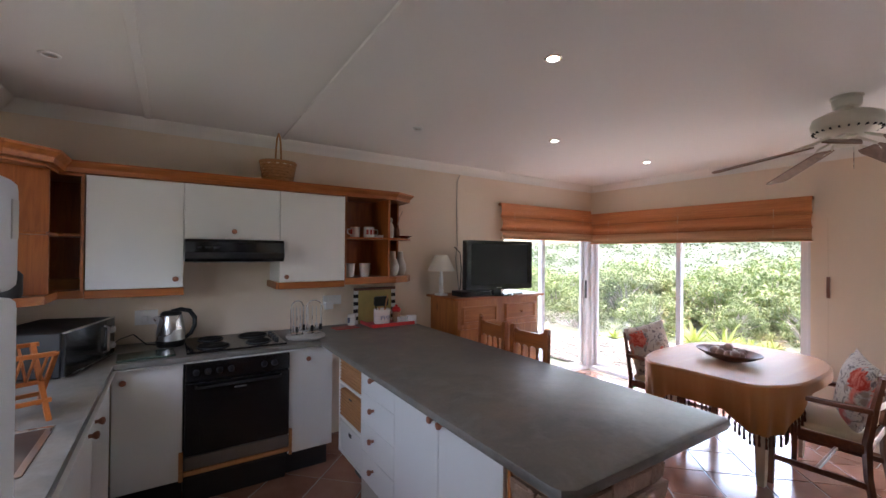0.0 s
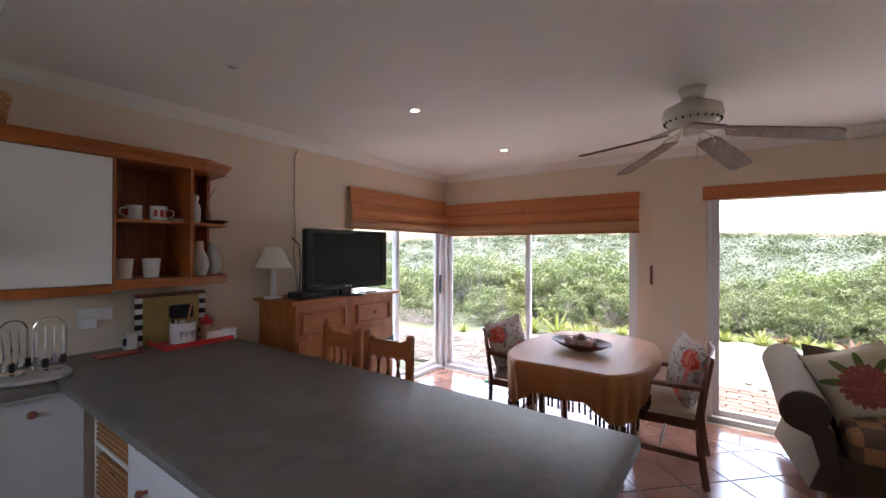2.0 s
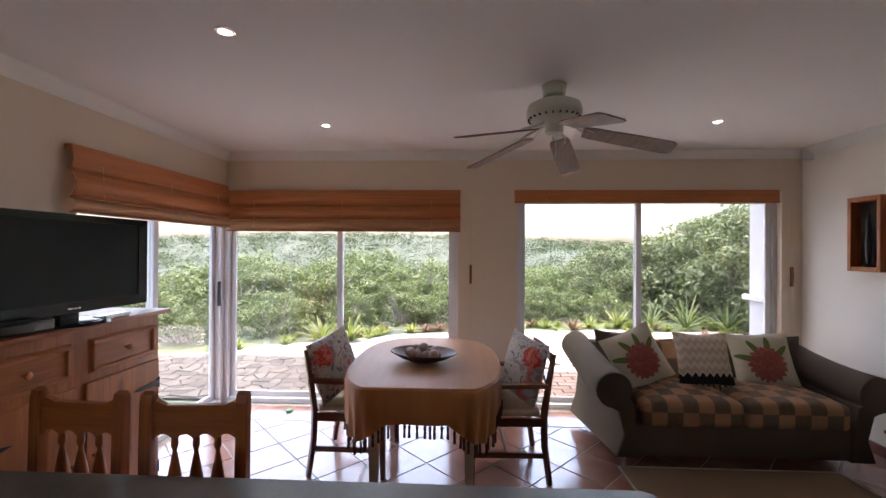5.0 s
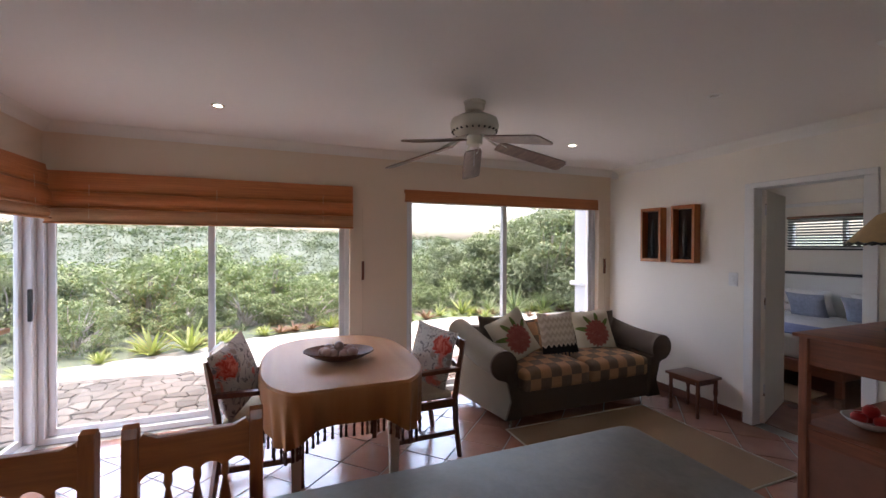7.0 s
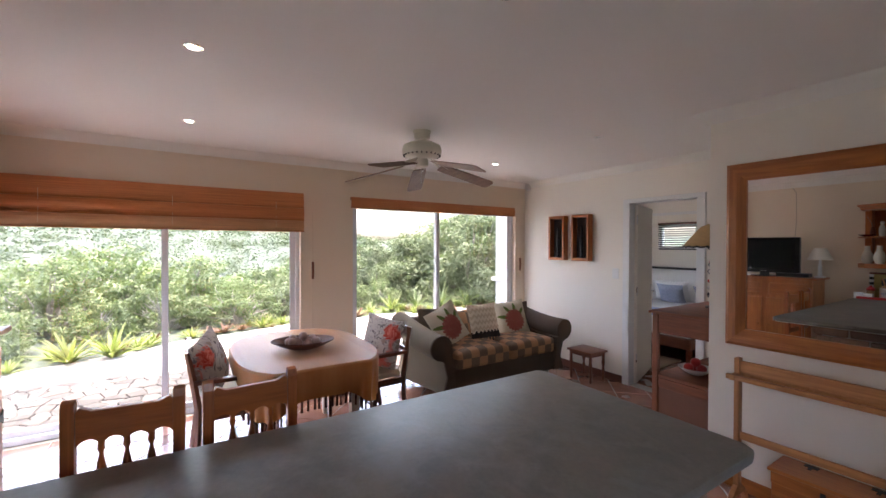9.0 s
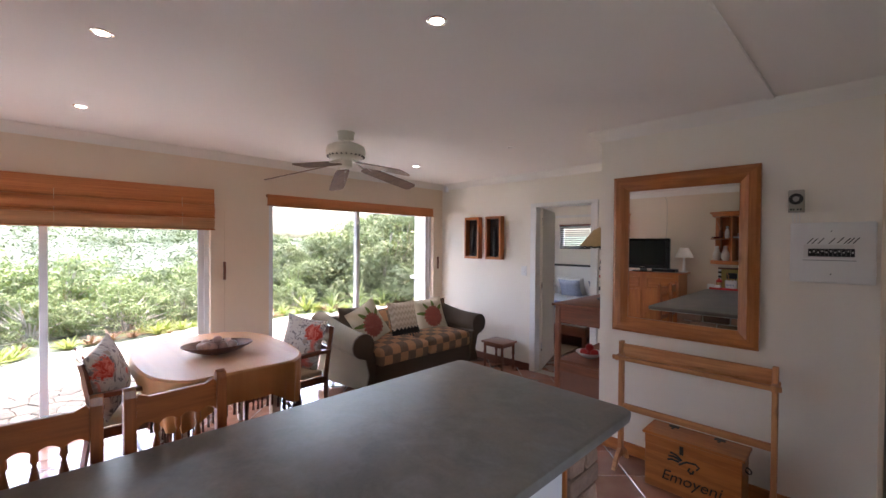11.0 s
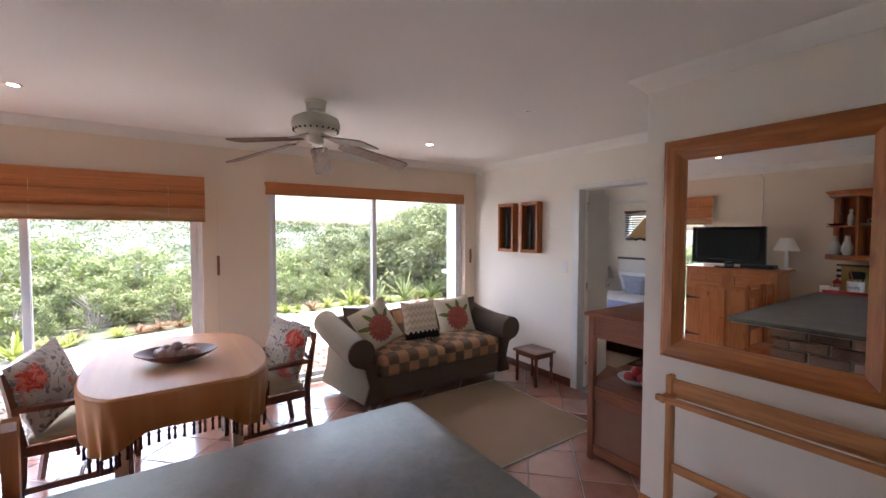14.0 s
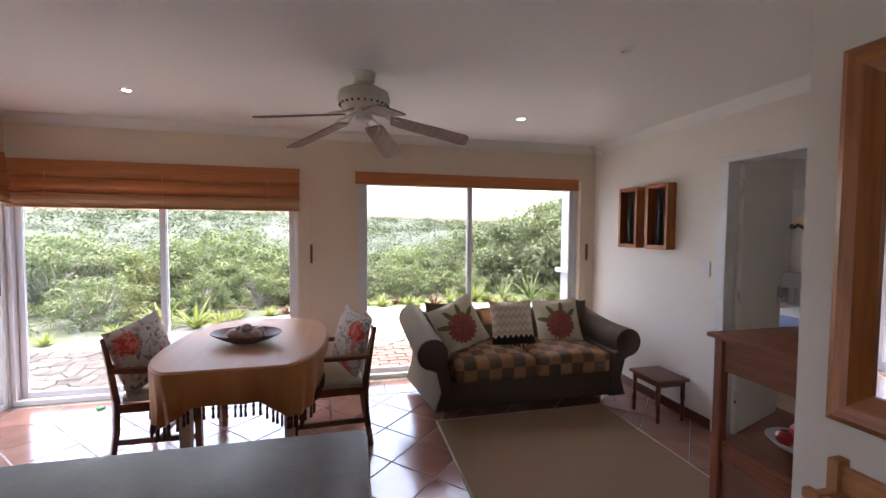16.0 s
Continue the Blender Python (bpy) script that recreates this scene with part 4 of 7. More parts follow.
def wall_unit(label, x0, x1, z0, z1, knob_at):
    ob = thing("wall_cabinet", label, "cabinet", (x0, CY, z0), 0, "kitchen wall units")
    w, h = x1 - x0, z1 - z0
    part("body", bx(0.001, w - 0.001, 0.02, 0.357, 0.0, h, 0.002), M["cabinet"], ob)
    d = part("door", bx(0.002, w - 0.002, 0, 0.018, 0.002, h - 0.002, 0.002), M["cabinet"], ob)
    knob(d, knob_at[0] - x0, 0, knob_at[1] - z0, "-y")
    return ob


wall_unit("white wall cupboard with a small wooden knob", -0.258, 0.222, 1.325, 1.995, (0.18, 1.38))
wall_unit("short white wall cupboard above the cooker hood", 0.222, 0.805, 1.635, 1.995, (0.51, 1.69))
wall_unit("white wall cupboard with a small wooden knob", 0.805, 1.292, 1.335, 1.995, (0.85, 1.375))

ob = thing("cooker_hood", "black cooker hood below the wall cupboard", "cooker hood", (0.222, 3.10, 1.49))
part("body", extrude_outline([(0.0, 0.02), (0.0, 0.125), (0.02, 0.142), (0.515, 0.142), (0.515, 0.02), (0.50, 0.0), (0.02, 0.0)], "x", 0.003, 0.58, bevel=0.003), M["black_gloss"], ob, smooth=True)
part("front_lip", bx(0.003, 0.58, -0.012, 0.0, 0.02, 0.06, 0.004), M["black_matt"], ob)
for k in range(3):
    part("switch", bx(0.06 + 0.05 * k, 0.09 + 0.05 * k, -0.004, 0.001, 0.085, 0.097, 0.001), M["black_matt"], ob)
part("filter", bx(0.05, 0.53, 0.06, 0.46, -0.006, 0.0, 0.001), M["steel"], ob)

ob = thing("open_wall_shelf", "red pine open shelf unit ending the wall cupboards", "shelf", (1.294, CY, 1.30))
part("back", bx(0.0, 0.64, 0.34, 0.357, 0.0, 0.70, 0.001), M["cherry_z"], ob)
part("divider", bx(0.372, 0.390, 0.0, 0.34, 0.04, 0.70, 0.002), M["cherry_z"], ob)
part("side", bx(0.0, 0.012, 0.0, 0.34, 0.04, 0.70, 0.002), M["cherry_z"], ob)
part("end_side", bx(0.555, 0.572, 0.20, 0.34, 0.04, 0.70, 0.002), M["cherry_z"], ob)
shelf_outline = [(0.0, 0.0), (0.45, 0.0), (0.585, 0.05), (0.66, 0.14), (0.675, 0.34), (0.0, 0.34)]
for z, h in ((0.0, 0.055), (0.365, 0.015)):
    part("shelf", extrude_outline(shelf_outline, "z", z, z + h, bevel=0.004), M["cherry_x"], ob)
# crown and pelmet mouldings
crown_prof = [(0, 0), (-0.018, 0.004), (-0.024, 0.03), (-0.05, 0.055), (-0.052, 0.068), (0.0, 0.068)]
ob = thing("crown_moulding", "red pine crown moulding along the top of the wall cupboards", "moulding", (0, 0, 1.997))
part("moulding", sweep(crown_prof, [(-0.695, 2.86, 0), (-0.50, 2.86, 0), (-0.365, 2.985, 0), (-0.365, CY + 0.01, 0), (1.73, CY + 0.01, 0), (1.91, CY + 0.12, 0), (1.935, 3.61, 0)]), M["cherry_x"], ob)
part("top_board", extrude_outline([(-0.69, 2.87), (-0.50, 2.87), (-0.375, 2.99), (-0.375, 3.275), (1.73, 3.275), (1.91, 3.39), (1.925, 3.61), (-0.69, 3.61)], "z", 0.004, 0.02), M["cherry_x"], ob)
ob = thing("pelmet", "red pine light pelmet below the wall cupboards", "moulding", (-0.26, CY, 1.275))
part("board", bx(0, 0.485, 0.0, 0.018, 0, 0.048, 0.003), M["cherry_x"], ob)
part("return", bx(0.468, 0.486, 0.018, 0.35, 0, 0.048, 0.003), M["cherry_x"], ob)
ob = thing("pelmet", "red pine light pelmet below the wall cupboards", "moulding", (0.80, CY, 1.285))
part("board", bx(0, 0.492, 0.0, 0.018, 0, 0.048, 0.003), M["cherry_x"], ob)
part("return", bx(-0.016, 0.002, 0.018, 0.35, 0, 0.048, 0.003), M["cherry_x"], ob)

# corner shelf beside the window end: a narrow open end beside the cupboard, then a slanting front
ob = thing("corner_wall_shelf", "red pine open corner shelf unit with a slanting front", "shelf", (0, 0, 1.28))
outl = [(-0.262, CY), (-0.372, CY), (-0.372, 2.99), (-0.50, 2.87), (-0.695, 2.87), (-0.695, 3.615), (-0.262, 3.615)]
for z, h in ((0.0, 0.045), (0.355, 0.014), (0.70, 0.016)):
    part("shelf", extrude_outline(outl, "z", z, z + h, bevel=0.003), M["cherry_x"], ob)
part("back", bx(-0.675, -0.28, 3.598, 3.613, 0.045, 0.70, 0.001), M["cherry_z"], ob)
part("side", bx(-0.278, -0.263, CY + 0.002, 3.597, 0.045, 0.70, 0.001), M["cherry_z"], ob)
for z0, z1 in ((0.046, 0.354), (0.370, 0.699)):
    part("slanting_back", extrude_outline([(-0.376, 3.07), (-0.376, 3.092), (-0.67, 2.95), (-0.67, 2.928)], "z", z0, z1), M["cherry_z"], ob, "slanting back board")

# fridge
ob = thing("fridge", "white upright fridge-freezer with rounded top edges", "fridge", (-0.388, 0.94, 0))
M["fridge"] = plain("white fridge enamel", (0.66, 0.68, 0.70), 0.35, 0.02, 3, 140, 0.06)
part("body", bx(-0.29, 0.26, -0.30, 0.30, 0.03, 1.68, 0.03, 3), M["fridge"], ob, smooth=True)
part("door", bx(0.262, 0.312, -0.30, 0.30, 0.05, 1.475, 0.022, 3), M["fridge"], ob, smooth=True)
f = part("freezer_door", bx(0.262, 0.312, -0.30, 0.30, 1.485, 1.69, 0.022, 3), M["fridge"], ob, smooth=True)
part("badge", bx(0.312, 0.314, 0.24, 0.275, 1.58, 1.65, 0.0), M["steel"], f)
part("base", bx(-0.27, 0.25, -0.28, 0.28, 0, 0.03, 0.003), M["black_matt"], ob)

# microwave, turned towards the room
ob = thing("microwave", "black microwave oven with a steel-trimmed door on the worktop", "microwave", (-0.365, 3.12, 0.93), 74)
ob.scale = (1.1, 1, 0.84)
part("body", bx(-0.235, 0.235, -0.16, 0.18, 0.012, 0.27, 0.006), M["black_matt"], ob)
d = part("door", bx(-0.235, 0.13, -0.178, -0.16, 0.014, 0.268, 0.003), M["black_gloss"], ob, "black glass microwave door")
for b in ((-0.237, 0.235, -0.182, -0.165, 0.266, 0.272), (-0.237, 0.235, -0.182, -0.165, 0.010, 0.016)):
    part("trim", bx(*b, 0.001), M["steel"], ob, "steel edge trim")
part("handle", tube([(0.115, -0.178, 0.05), (0.115, -0.20, 0.06), (0.115, -0.20, 0.22), (0.115, -0.178, 0.23)], 0.007, 8), M["steel"], d)
part("panel", bx(0.132, 0.235, -0.178, -0.16, 0.014, 0.268, 0.003), M["black_gloss"], ob)
for z in (0.08, 0.19):
    bm = lathe([(0.026, 0), (0.024, 0.014), (0.018, 0.02), (0, 0.02)], 18)
    bm.transform(pose(0.184, -0.178, z, 90, 0, 0))
    part("dial", bm, M["steel"], ob, "silver dial", smooth=True)
for x in (-0.2, 0.2):
    for y in (-0.13, 0.14):
        part("foot", lathe([(0.012, 0), (0.012, 0.013)], 10, (x, y, 0)), M["black_matt"], ob)

# kettle with its flex
ob = thing("kettle", "brushed steel cordless kettle with a black handle", "kettle", (0.160, 3.42, 0.93))
part("base", lathe([(0.078, 0), (0.08, 0.012), (0.07, 0.022), (0, 0.022)], 24), M["black_matt"], ob, smooth=True)
part("body", lathe([(0.076, 0.022), (0.082, 0.03), (0.080, 0.09), (0.072, 0.15), (0.062, 0.195), (0.058, 0.205), (0, 0.205)], 28), M["steel"], ob, smooth=True)
part("collar", lathe([(0.0825, 0.020), (0.084, 0.028), (0.0825, 0.04), (0.079, 0.04)], 28), M["black_matt"], ob, "black foot ring", True)
part("lid", lathe([(0.059, 0.203), (0.060, 0.214), (0.046, 0.226), (0.012, 0.230), (0, 0.230)], 24), M["black_matt"], ob, smooth=True)
part("handle", tube([(0.0, 0, 0.226), (0.055, 0, 0.236), (0.105, 0, 0.222), (0.135, 0, 0.175), (0.134, 0, 0.12), (0.112, 0, 0.07), (0.080, 0, 0.045)], [0.012, 0.014, 0.015, 0.015, 0.014, 0.013, 0.011], 10), M["black_matt"], ob, smooth=True)
part("spout", extrude_outline([(-0.058, 0.205), (-0.102, 0.192), (-0.072, 0.135)], "y", -0.02, 0.02, bevel=0.003), M["steel"], ob)
part("flex", tube([(-0.07, 0.0, 0.012), (-0.13, 0.0, 0.02), (-0.20, 0.02, 0.09), (-0.27, 0.06, 0.06), (-0.30, 0.12, 0.03)], 0.004, 6), M["black_matt"], ob)

# wall sockets
ob = thing("wall_socket", "white double wall socket with a plug", "socket", (0.02, 3.618, 1.10))
part("plate", bx(-0.065, 0.065, -0.010, 0, -0.05, 0.05, 0.003), M["white_paint"], ob)
part("plug", bx(-0.03, 0.01, -0.04, -0.010, -0.03, 0.01, 0.006), M["white_paint"], ob)
ob = thing("wall_socket", "white wall socket with an adaptor plugged in", "socket", (1.31, 3.618, 1.13))
part("plate", bx(-0.08, 0.08, -0.010, 0, -0.025, 0.055, 0.003), M["white_paint"], ob)
part("adaptor", bx(-0.075, 0.0, -0.045, -0.010, -0.06, 0.0, 0.006), M["white_paint"], ob)

# round trivet with two utensil racks
ob = thing("trivet", "round pale stone board lying on the worktop", "board", (0.985, 3.22, 0.93))
part("board", lathe([(0.13, 0), (0.138, 0.006), (0.138, 0.016), (0.132, 0.022), (0, 0.022)], 36), plain("pale speckled stone", (0.42, 0.39, 0.36), 0.5, 0.2, 20, 120, 0.1), ob, smooth=True)


def utensil_rack(at, rz, seed):
    r = random.Random(seed)
    ob = thing("utensil_rack", "chrome wire rack hung with small kitchen tools", "utensil rack", at, rz, "racks on the trivet")
    part("base", lathe([(0.05, 0), (0.052, 0.006), (0.045, 0.01), (0, 0.012)], 20), M["chrome"], ob, smooth=True)
    part("hoop", tube([(-0.055 * math.cos(a), 0, 0.19 + 0.055 * math.sin(a)) if 0 <= a <= math.pi else ((-0.055 if a < 0 else 0.055), 0, 0.01) for a in [-1] + [math.pi * i / 10 for i in range(11)] + [4]], 0.004, 8), M["chrome"], ob, smooth=True)
    for k, (x, L) in enumerate(((-0.045, 0.15), (-0.015, 0.16), (0.015, 0.14), (0.045, 0.15))):
        u = part("utensil", tube([(x, -0.012, 0.20), (x, -0.016, 0.20 - L * 0.6), (x, -0.018, 0.20 - L)], [0.003, 0.003, 0.003], 6), M["steel"], ob, "small steel kitchen tool")
        part("blade", bx(x - 0.011, x + 0.011, -0.022, -0.016, 0.20 - L - 0.025, 0.20 - L + 0.02, 0.004), M["black_matt"] if k % 2 else M["steel"], u)
    return ob


utensil_rack((0.93, 3.25, 0.952), 25, 1)
utensil_rack((1.05, 3.24, 0.952), -10, 2)

# tray with crockery pots in the far corner
bm = bmesh.new()
box(bm, -0.19, 0.19, -0.13, 0.13, 0, 0.008, 0.003)
for b in ((-0.20, 0.20, -0.14, -0.128, 0, 0.03), (-0.20, 0.20, 0.128, 0.14, 0, 0.03), (-0.20, -0.188, -0.128, 0.128, 0, 0.03), (0.188, 0.20, -0.128, 0.128, 0, 0.03)):
    box(bm, *b, 0.003)
solid("tray", bm, M["red_plastic"], "bright red tray holding kitchen pots", "tray", at=(1.74, 3.42, 0.93))
solid("cloth", bx(-0.10, 0.10, -0.06, 0.06, 0, 0.006, 0.002), M["red_plastic"], "folded red cloth on the worktop", "cloth", at=(1.36, 3.42, 0.93), rz=4)
ob = thing("utensil_pot", "white patterned pot full of kitchen utensils on the red tray", "pot", (1.70, 3.44, 0.938))
part("pot", lathe([(0.068, 0), (0.072, 0.01), (0.074, 0.12), (0.07, 0.125), (0.066, 0.12), (0.062, 0.02), (0, 0.02)], 24), M["ceramic"], ob, smooth=True)
for k in range(6):
    part("pattern", bx(-0.04 + 0.016 * k - 0.005, -0.04 + 0.016 * k + 0.005, -0.0735, -0.069, 0.04 + 0.012 * (k % 2), 0.075, 0.002), plain("blue-grey glaze", (0.25, 0.3, 0.42), 0.3), ob)
part("slotted_spoon", bx(-0.075, 0.055, -0.008, 0.008, 0.15, 0.235, 0.02, 2), M["black_matt"], ob, "black slotted spoon")
for x, y, x2, z in ((-0.03, 0.01, -0.06, 0.16), (0.02, -0.01, 0.02, 0.16), (0.03, 0.02, 0.06, 0.23), (-0.01, 0.03, -0.02, 0.24), (0.0, -0.02, 0.045, 0.25)):
    part("handle", tube([(x, y, 0.05), (x2, y, z)], 0.006, 6), M["black_matt"] if z < 0.2 else M["pale_z"], ob)
ob = thing("red_jar", "clear jar with a red lid on the red tray", "jar", (1.85, 3.46, 0.938))
part("jar", lathe([(0.035, 0), (0.037, 0.09), (0, 0.09)], 18), plain("amber jar glass", (0.45, 0.28, 0.16), 0.15), ob, smooth=True)
part("lid", lathe([(0.038, 0.09), (0.044, 0.105), (0.03, 0.125), (0.012, 0.135), (0.012, 0.15), (0, 0.15)], 18), M["red_plastic"], ob, smooth=True)
solid("small_box", bx(-0.04, 0.04, -0.025, 0.025, 0, 0.075, 0.003), M["white_paint"], "small white carton on the counter", "box", at=(1.93, 3.32, 0.93), rz=-15)
solid("small_box", bx(-0.05, 0.05, -0.02, 0.02, 0, 0.055, 0.003), M["ceramic"], "small white carton on the red tray", "box", at=(1.86, 3.35, 0.939), rz=8)
# painted board leaning on the wall
ob = thing("painted_board", "ochre painted board with black and white striped ends", "board", (1.68, 3.555, 0.93))
part("panel", bx(-0.16, 0.16, -0.012, 0.0, 0, 0.29, 0.003), plain("ochre paint", (0.42, 0.31, 0.10), 0.6, 0.35, 12, 80, 0.1), ob)
part("rail", bx(-0.20, 0.20, -0.016, 0.0, 0.29, 0.315, 0.003), M["dark_x"], ob)
for sx in (-1, 1):
    for k in range(9):
        part("stripe", bx(min(sx * 0.16, sx * 0.20), max(sx * 0.16, sx * 0.20), -0.013, 0.0, 0.0322 * k, 0.0322 * (k + 1), 0.001), M["black_matt"] if k % 2 else M["ceramic"], ob)


def mug(at, rz, label, color, h=0.085, r=0.04):
    ob = thing("mug", label, "mug", at, rz, "mugs")
    part("body", lathe([(r * 0.85, 0), (r, 0.008), (r, h), (r - 0.004, h), (r - 0.005, 0.01), (0, 0.01)], 22), M["ceramic"], ob, smooth=True)
    part("handle", tube([(r, 0, h * 0.8), (r + 0.028, 0, h * 0.75), (r + 0.03, 0, h * 0.4), (r, 0, h * 0.22)], 0.005, 8), M["ceramic"], ob, smooth=True)
    if color:
        for a in (-120, -80, -40, 10):
            bm = bx(r * 0.985, r + 0.0012, -0.010, 0.010, h * 0.3, h * 0.75, 0.0)
            bm.transform(pose(0, 0, 0, 0, 0, a))
            part("pattern", bm, color, ob)
    return ob


mug((1.445, 3.50, 0.93), 200, "white mug with a dark blue pattern on the worktop", plain("navy glaze", (0.03, 0.04, 0.12), 0.3), 0.095, 0.036)
mug((1.42, 3.38, 1.68), 190, "white mug with a red pattern on the shelf", M["red_plastic"])
mug((1.54, 3.37, 1.68), -10, "white mug with a red and orange pattern on the shelf", M["red_plastic"], 0.088, 0.044)
for x, y in ((1.37, 3.37), (1.50, 3.36)):
    solid("cup", lathe([(0.034, 0), (0.038, 0.004), (0.046, 0.105), (0.049, 0.11), (0.045, 0.11), (0.035, 0.01), (0, 0.01)], 22), M["ceramic"], "tall white china cup on the lower shelf", "cup", group="white cups", smooth=True, at=(x, y, 1.355))
solid("plate_stack", lathe([(0.04, 0), (0.07, 0.008), (0.072, 0.012), (0.055, 0.014), (0.07, 0.020), (0.072, 0.024), (0.04, 0.018), (0, 0.018)], 24), M["ceramic"], "small stack of white saucers", "plates", smooth=True, at=(1.645, 3.42, 1.68))
M["vase"] = plain("ribbed grey china", (0.56, 0.55, 0.50), 0.4, 0.08, 8, 90, 0.1)
for x, y, s in ((1.76, 3.36, 1.0), (1.88, 3.45, 0.98)):
    prof = []
    for i in range(31):
        u = i / 30
        r = 0.028 + 0.026 * math.sin(math.pi * min(1, u * 1.15 + 0.12)) ** 1.5 + (0.0012 if i % 2 else 0) - 0.012 * max(0, u - 0.55)
        prof.append((r, 0.215 * u * s))
    solid("vase", lathe(prof + [(0.016, 0.213), (0.014, 0.1), (0, 0.1)], 24), M["vase"], "slim grey-white ribbed vase on the end shelf", "vase", group="pair of ribbed vases", smooth=True, at=(x, y, 1.355))
# figurine, twig vase and red dish on the end shelf
bm = lathe([(0.022, 0), (0.028, 0.02), (0.03, 0.09), (0.02, 0.125), (0.012, 0.135), (0.018, 0.15), (0.02, 0.165), (0.012, 0.18), (0, 0.182)], 16)
solid("ornament", bm, plain("striped white glaze", (0.5, 0.5, 0.48), 0.35, 0.4, 25, 90, 0.05), "slender white and black china ornament", "ornament", smooth=True, at=(1.745, 3.38, 1.68))
ob = thing("twig_vase", "small brown vase with a dry twig", "vase", (1.83, 3.42, 1.68))
part("vase", lathe([(0.02, 0), (0.026, 0.03), (0.022, 0.08), (0.014, 0.11), (0.016, 0.12), (0, 0.11)], 16), M["dark_z"], ob, smooth=True)
part("twig", tube([(0, 0, 0.10), (0.02, 0, 0.18), (0.05, -0.01, 0.25)], [0.004, 0.003, 0.002], 6), M["bark"], ob)
solid("dish", lathe([(0.03, 0), (0.055, 0.012), (0.075, 0.022), (0.072, 0.024), (0.03, 0.008), (0, 0.008)], 24), plain("dark red lacquer", (0.12, 0.015, 0.015), 0.25), "shallow dark red dish on the end shelf", "dish", smooth=True, at=(1.875, 3.38, 1.68))

# basket on top of the cupboards
ob = thing("basket", "small wicker basket with a tall hoop handle on the cupboards", "basket", (0.81, 3.37, 2.018))
ob.scale = (0.94, 1, 1.55)
bm = bmesh.new()
for k in range(9):
    z = 0.006 + 0.013 * k
    a, b = 0.10 + 0.0035 * k, 0.075 + 0.0028 * k
    tube([(a * math.cos(6.2832 * i / 28), b * math.sin(6.2832 * i / 28), z + 0.003 * (1 if (i + k) % 2 else -1)) for i in range(28)], 0.0075, 6, bm, True)
part("weave", bm, M["wicker"], ob, smooth=True)
part("floor", lathe([(0.085, 0), (0.085, 0.006), (0, 0.006)], 20), M["wicker"], ob)
part("rim", tube([(0.134 * math.cos(6.2832 * i / 28), 0.10 * math.sin(6.2832 * i / 28), 0.126) for i in range(28)], 0.008, 8, None, True), M["wicker"], ob, smooth=True)
part("handle", tube([(0, -0.10 * math.cos(math.pi * i / 12), 0.11 + 0.155 * math.sin(math.pi * i / 12)) for i in range(13)], 0.007, 8), M["wicker"], ob, smooth=True)

# draining rack of folding wood, sink, board
ob = thing("dish_rack", "folding wooden dish rack with plates beside the sink", "dish rack", (-0.36, 2.30, 0.93), 22)
for x in (-0.11, 0.11):
    part("side", extrude_outline([(-0.13, 0.0), (-0.11, 0.0), (0.14, 0.25), (0.12, 0.25)], "x", x - 0.008, x + 0.008), M["cherry_z"], ob)
    part("side", extrude_outline([(0.13, 0.0), (0.11, 0.0), (-0.14, 0.25), (-0.12, 0.25)], "x", x + 0.010, x + 0.024), M["cherry_z"], ob)
for y, z in ((-0.128, 0.245), (0.128, 0.245), (0.0, 0.12), (-0.06, 0.06), (0.06, 0.06)):
    part("rail", bx(-0.12, 0.13, y - 0.008, y + 0.008, z - 0.008, z + 0.008, 0.002), M["cherry_x"], ob)
for k in range(7):
    part("dowel", tube([(-0.10 + 0.034 * k, -0.12, 0.235), (-0.10 + 0.034 * k, 0.0, 0.125)], 0.005, 6), M["cherry_z"], ob)
    part("dowel", tube([(-0.10 + 0.034 * k, 0.12, 0.235), (-0.10 + 0.034 * k, 0.0, 0.125)], 0.005, 6), M["cherry_z"], ob)
pl = lathe([(0.0, 0), (0.06, 0.004), (0.12, 0.016), (0.12, 0.02), (0.06, 0.010), (0, 0.008)], 28)
pl.transform(pose(0, 0, 0, 90, 0, 0))
solid("plate", pl, M["ceramic"], "white dinner plate standing in the dish rack", "plate", smooth=True, at=(-0.375, 2.34, 1.13), rz=112)
ob = thing("sink", "steel sink rim round a flat sheet coloured as a shaded bowl", "sink", (-0.40, 1.95, 0.93))
bm = bmesh.new()
for b in ((-0.22, 0.22, -0.20, -0.18, 0, 0.004), (-0.22, 0.22, 0.18, 0.20, 0, 0.004), (-0.22, -0.20, -0.18, 0.18, 0, 0.004), (0.20, 0.22, -0.18, 0.18, 0, 0.004)):
    box(bm, *b, 0.001)
part("rim", bm, M["steel"], ob)
# flat sheet without a hollow; the bowl's shade is in the darker steel
part("bowl", bx(-0.20, 0.20, -0.18, 0.18, 0.0005, 0.0025, 0.0), plain("sink shadow steel", (0.25, 0.25, 0.25), 0.3, 0.1, metal=1.0), ob)
solid("cutting_board", bx(-0.12, 0.16, -0.10, 0.10, 0, 0.012, 0.004), plain("dark green glass board", (0.05, 0.075, 0.06), 0.2, 0.2), "dark green glass chopping board beside the hob", "board", at=(0.02, 3.16, 0.93), rz=4)
solid("small_basket", lathe([(0.07, 0), (0.085, 0.06), (0.08, 0.06), (0.066, 0.006), (0, 0.006)], 20), M["wicker"], "small woven basket on the corner shelf", "basket", smooth=True, at=(-0.37, 3.46, 1.325))
solid("dark_jar", lathe([(0.045, 0), (0.05, 0.02), (0.05, 0.11), (0.035, 0.13), (0, 0.13)], 20), M["black_matt"], "black lidded jar on the corner shelf", "jar", smooth=True, at=(-0.49, 2.94, 1.325))

# ---- dining and sitting room ----


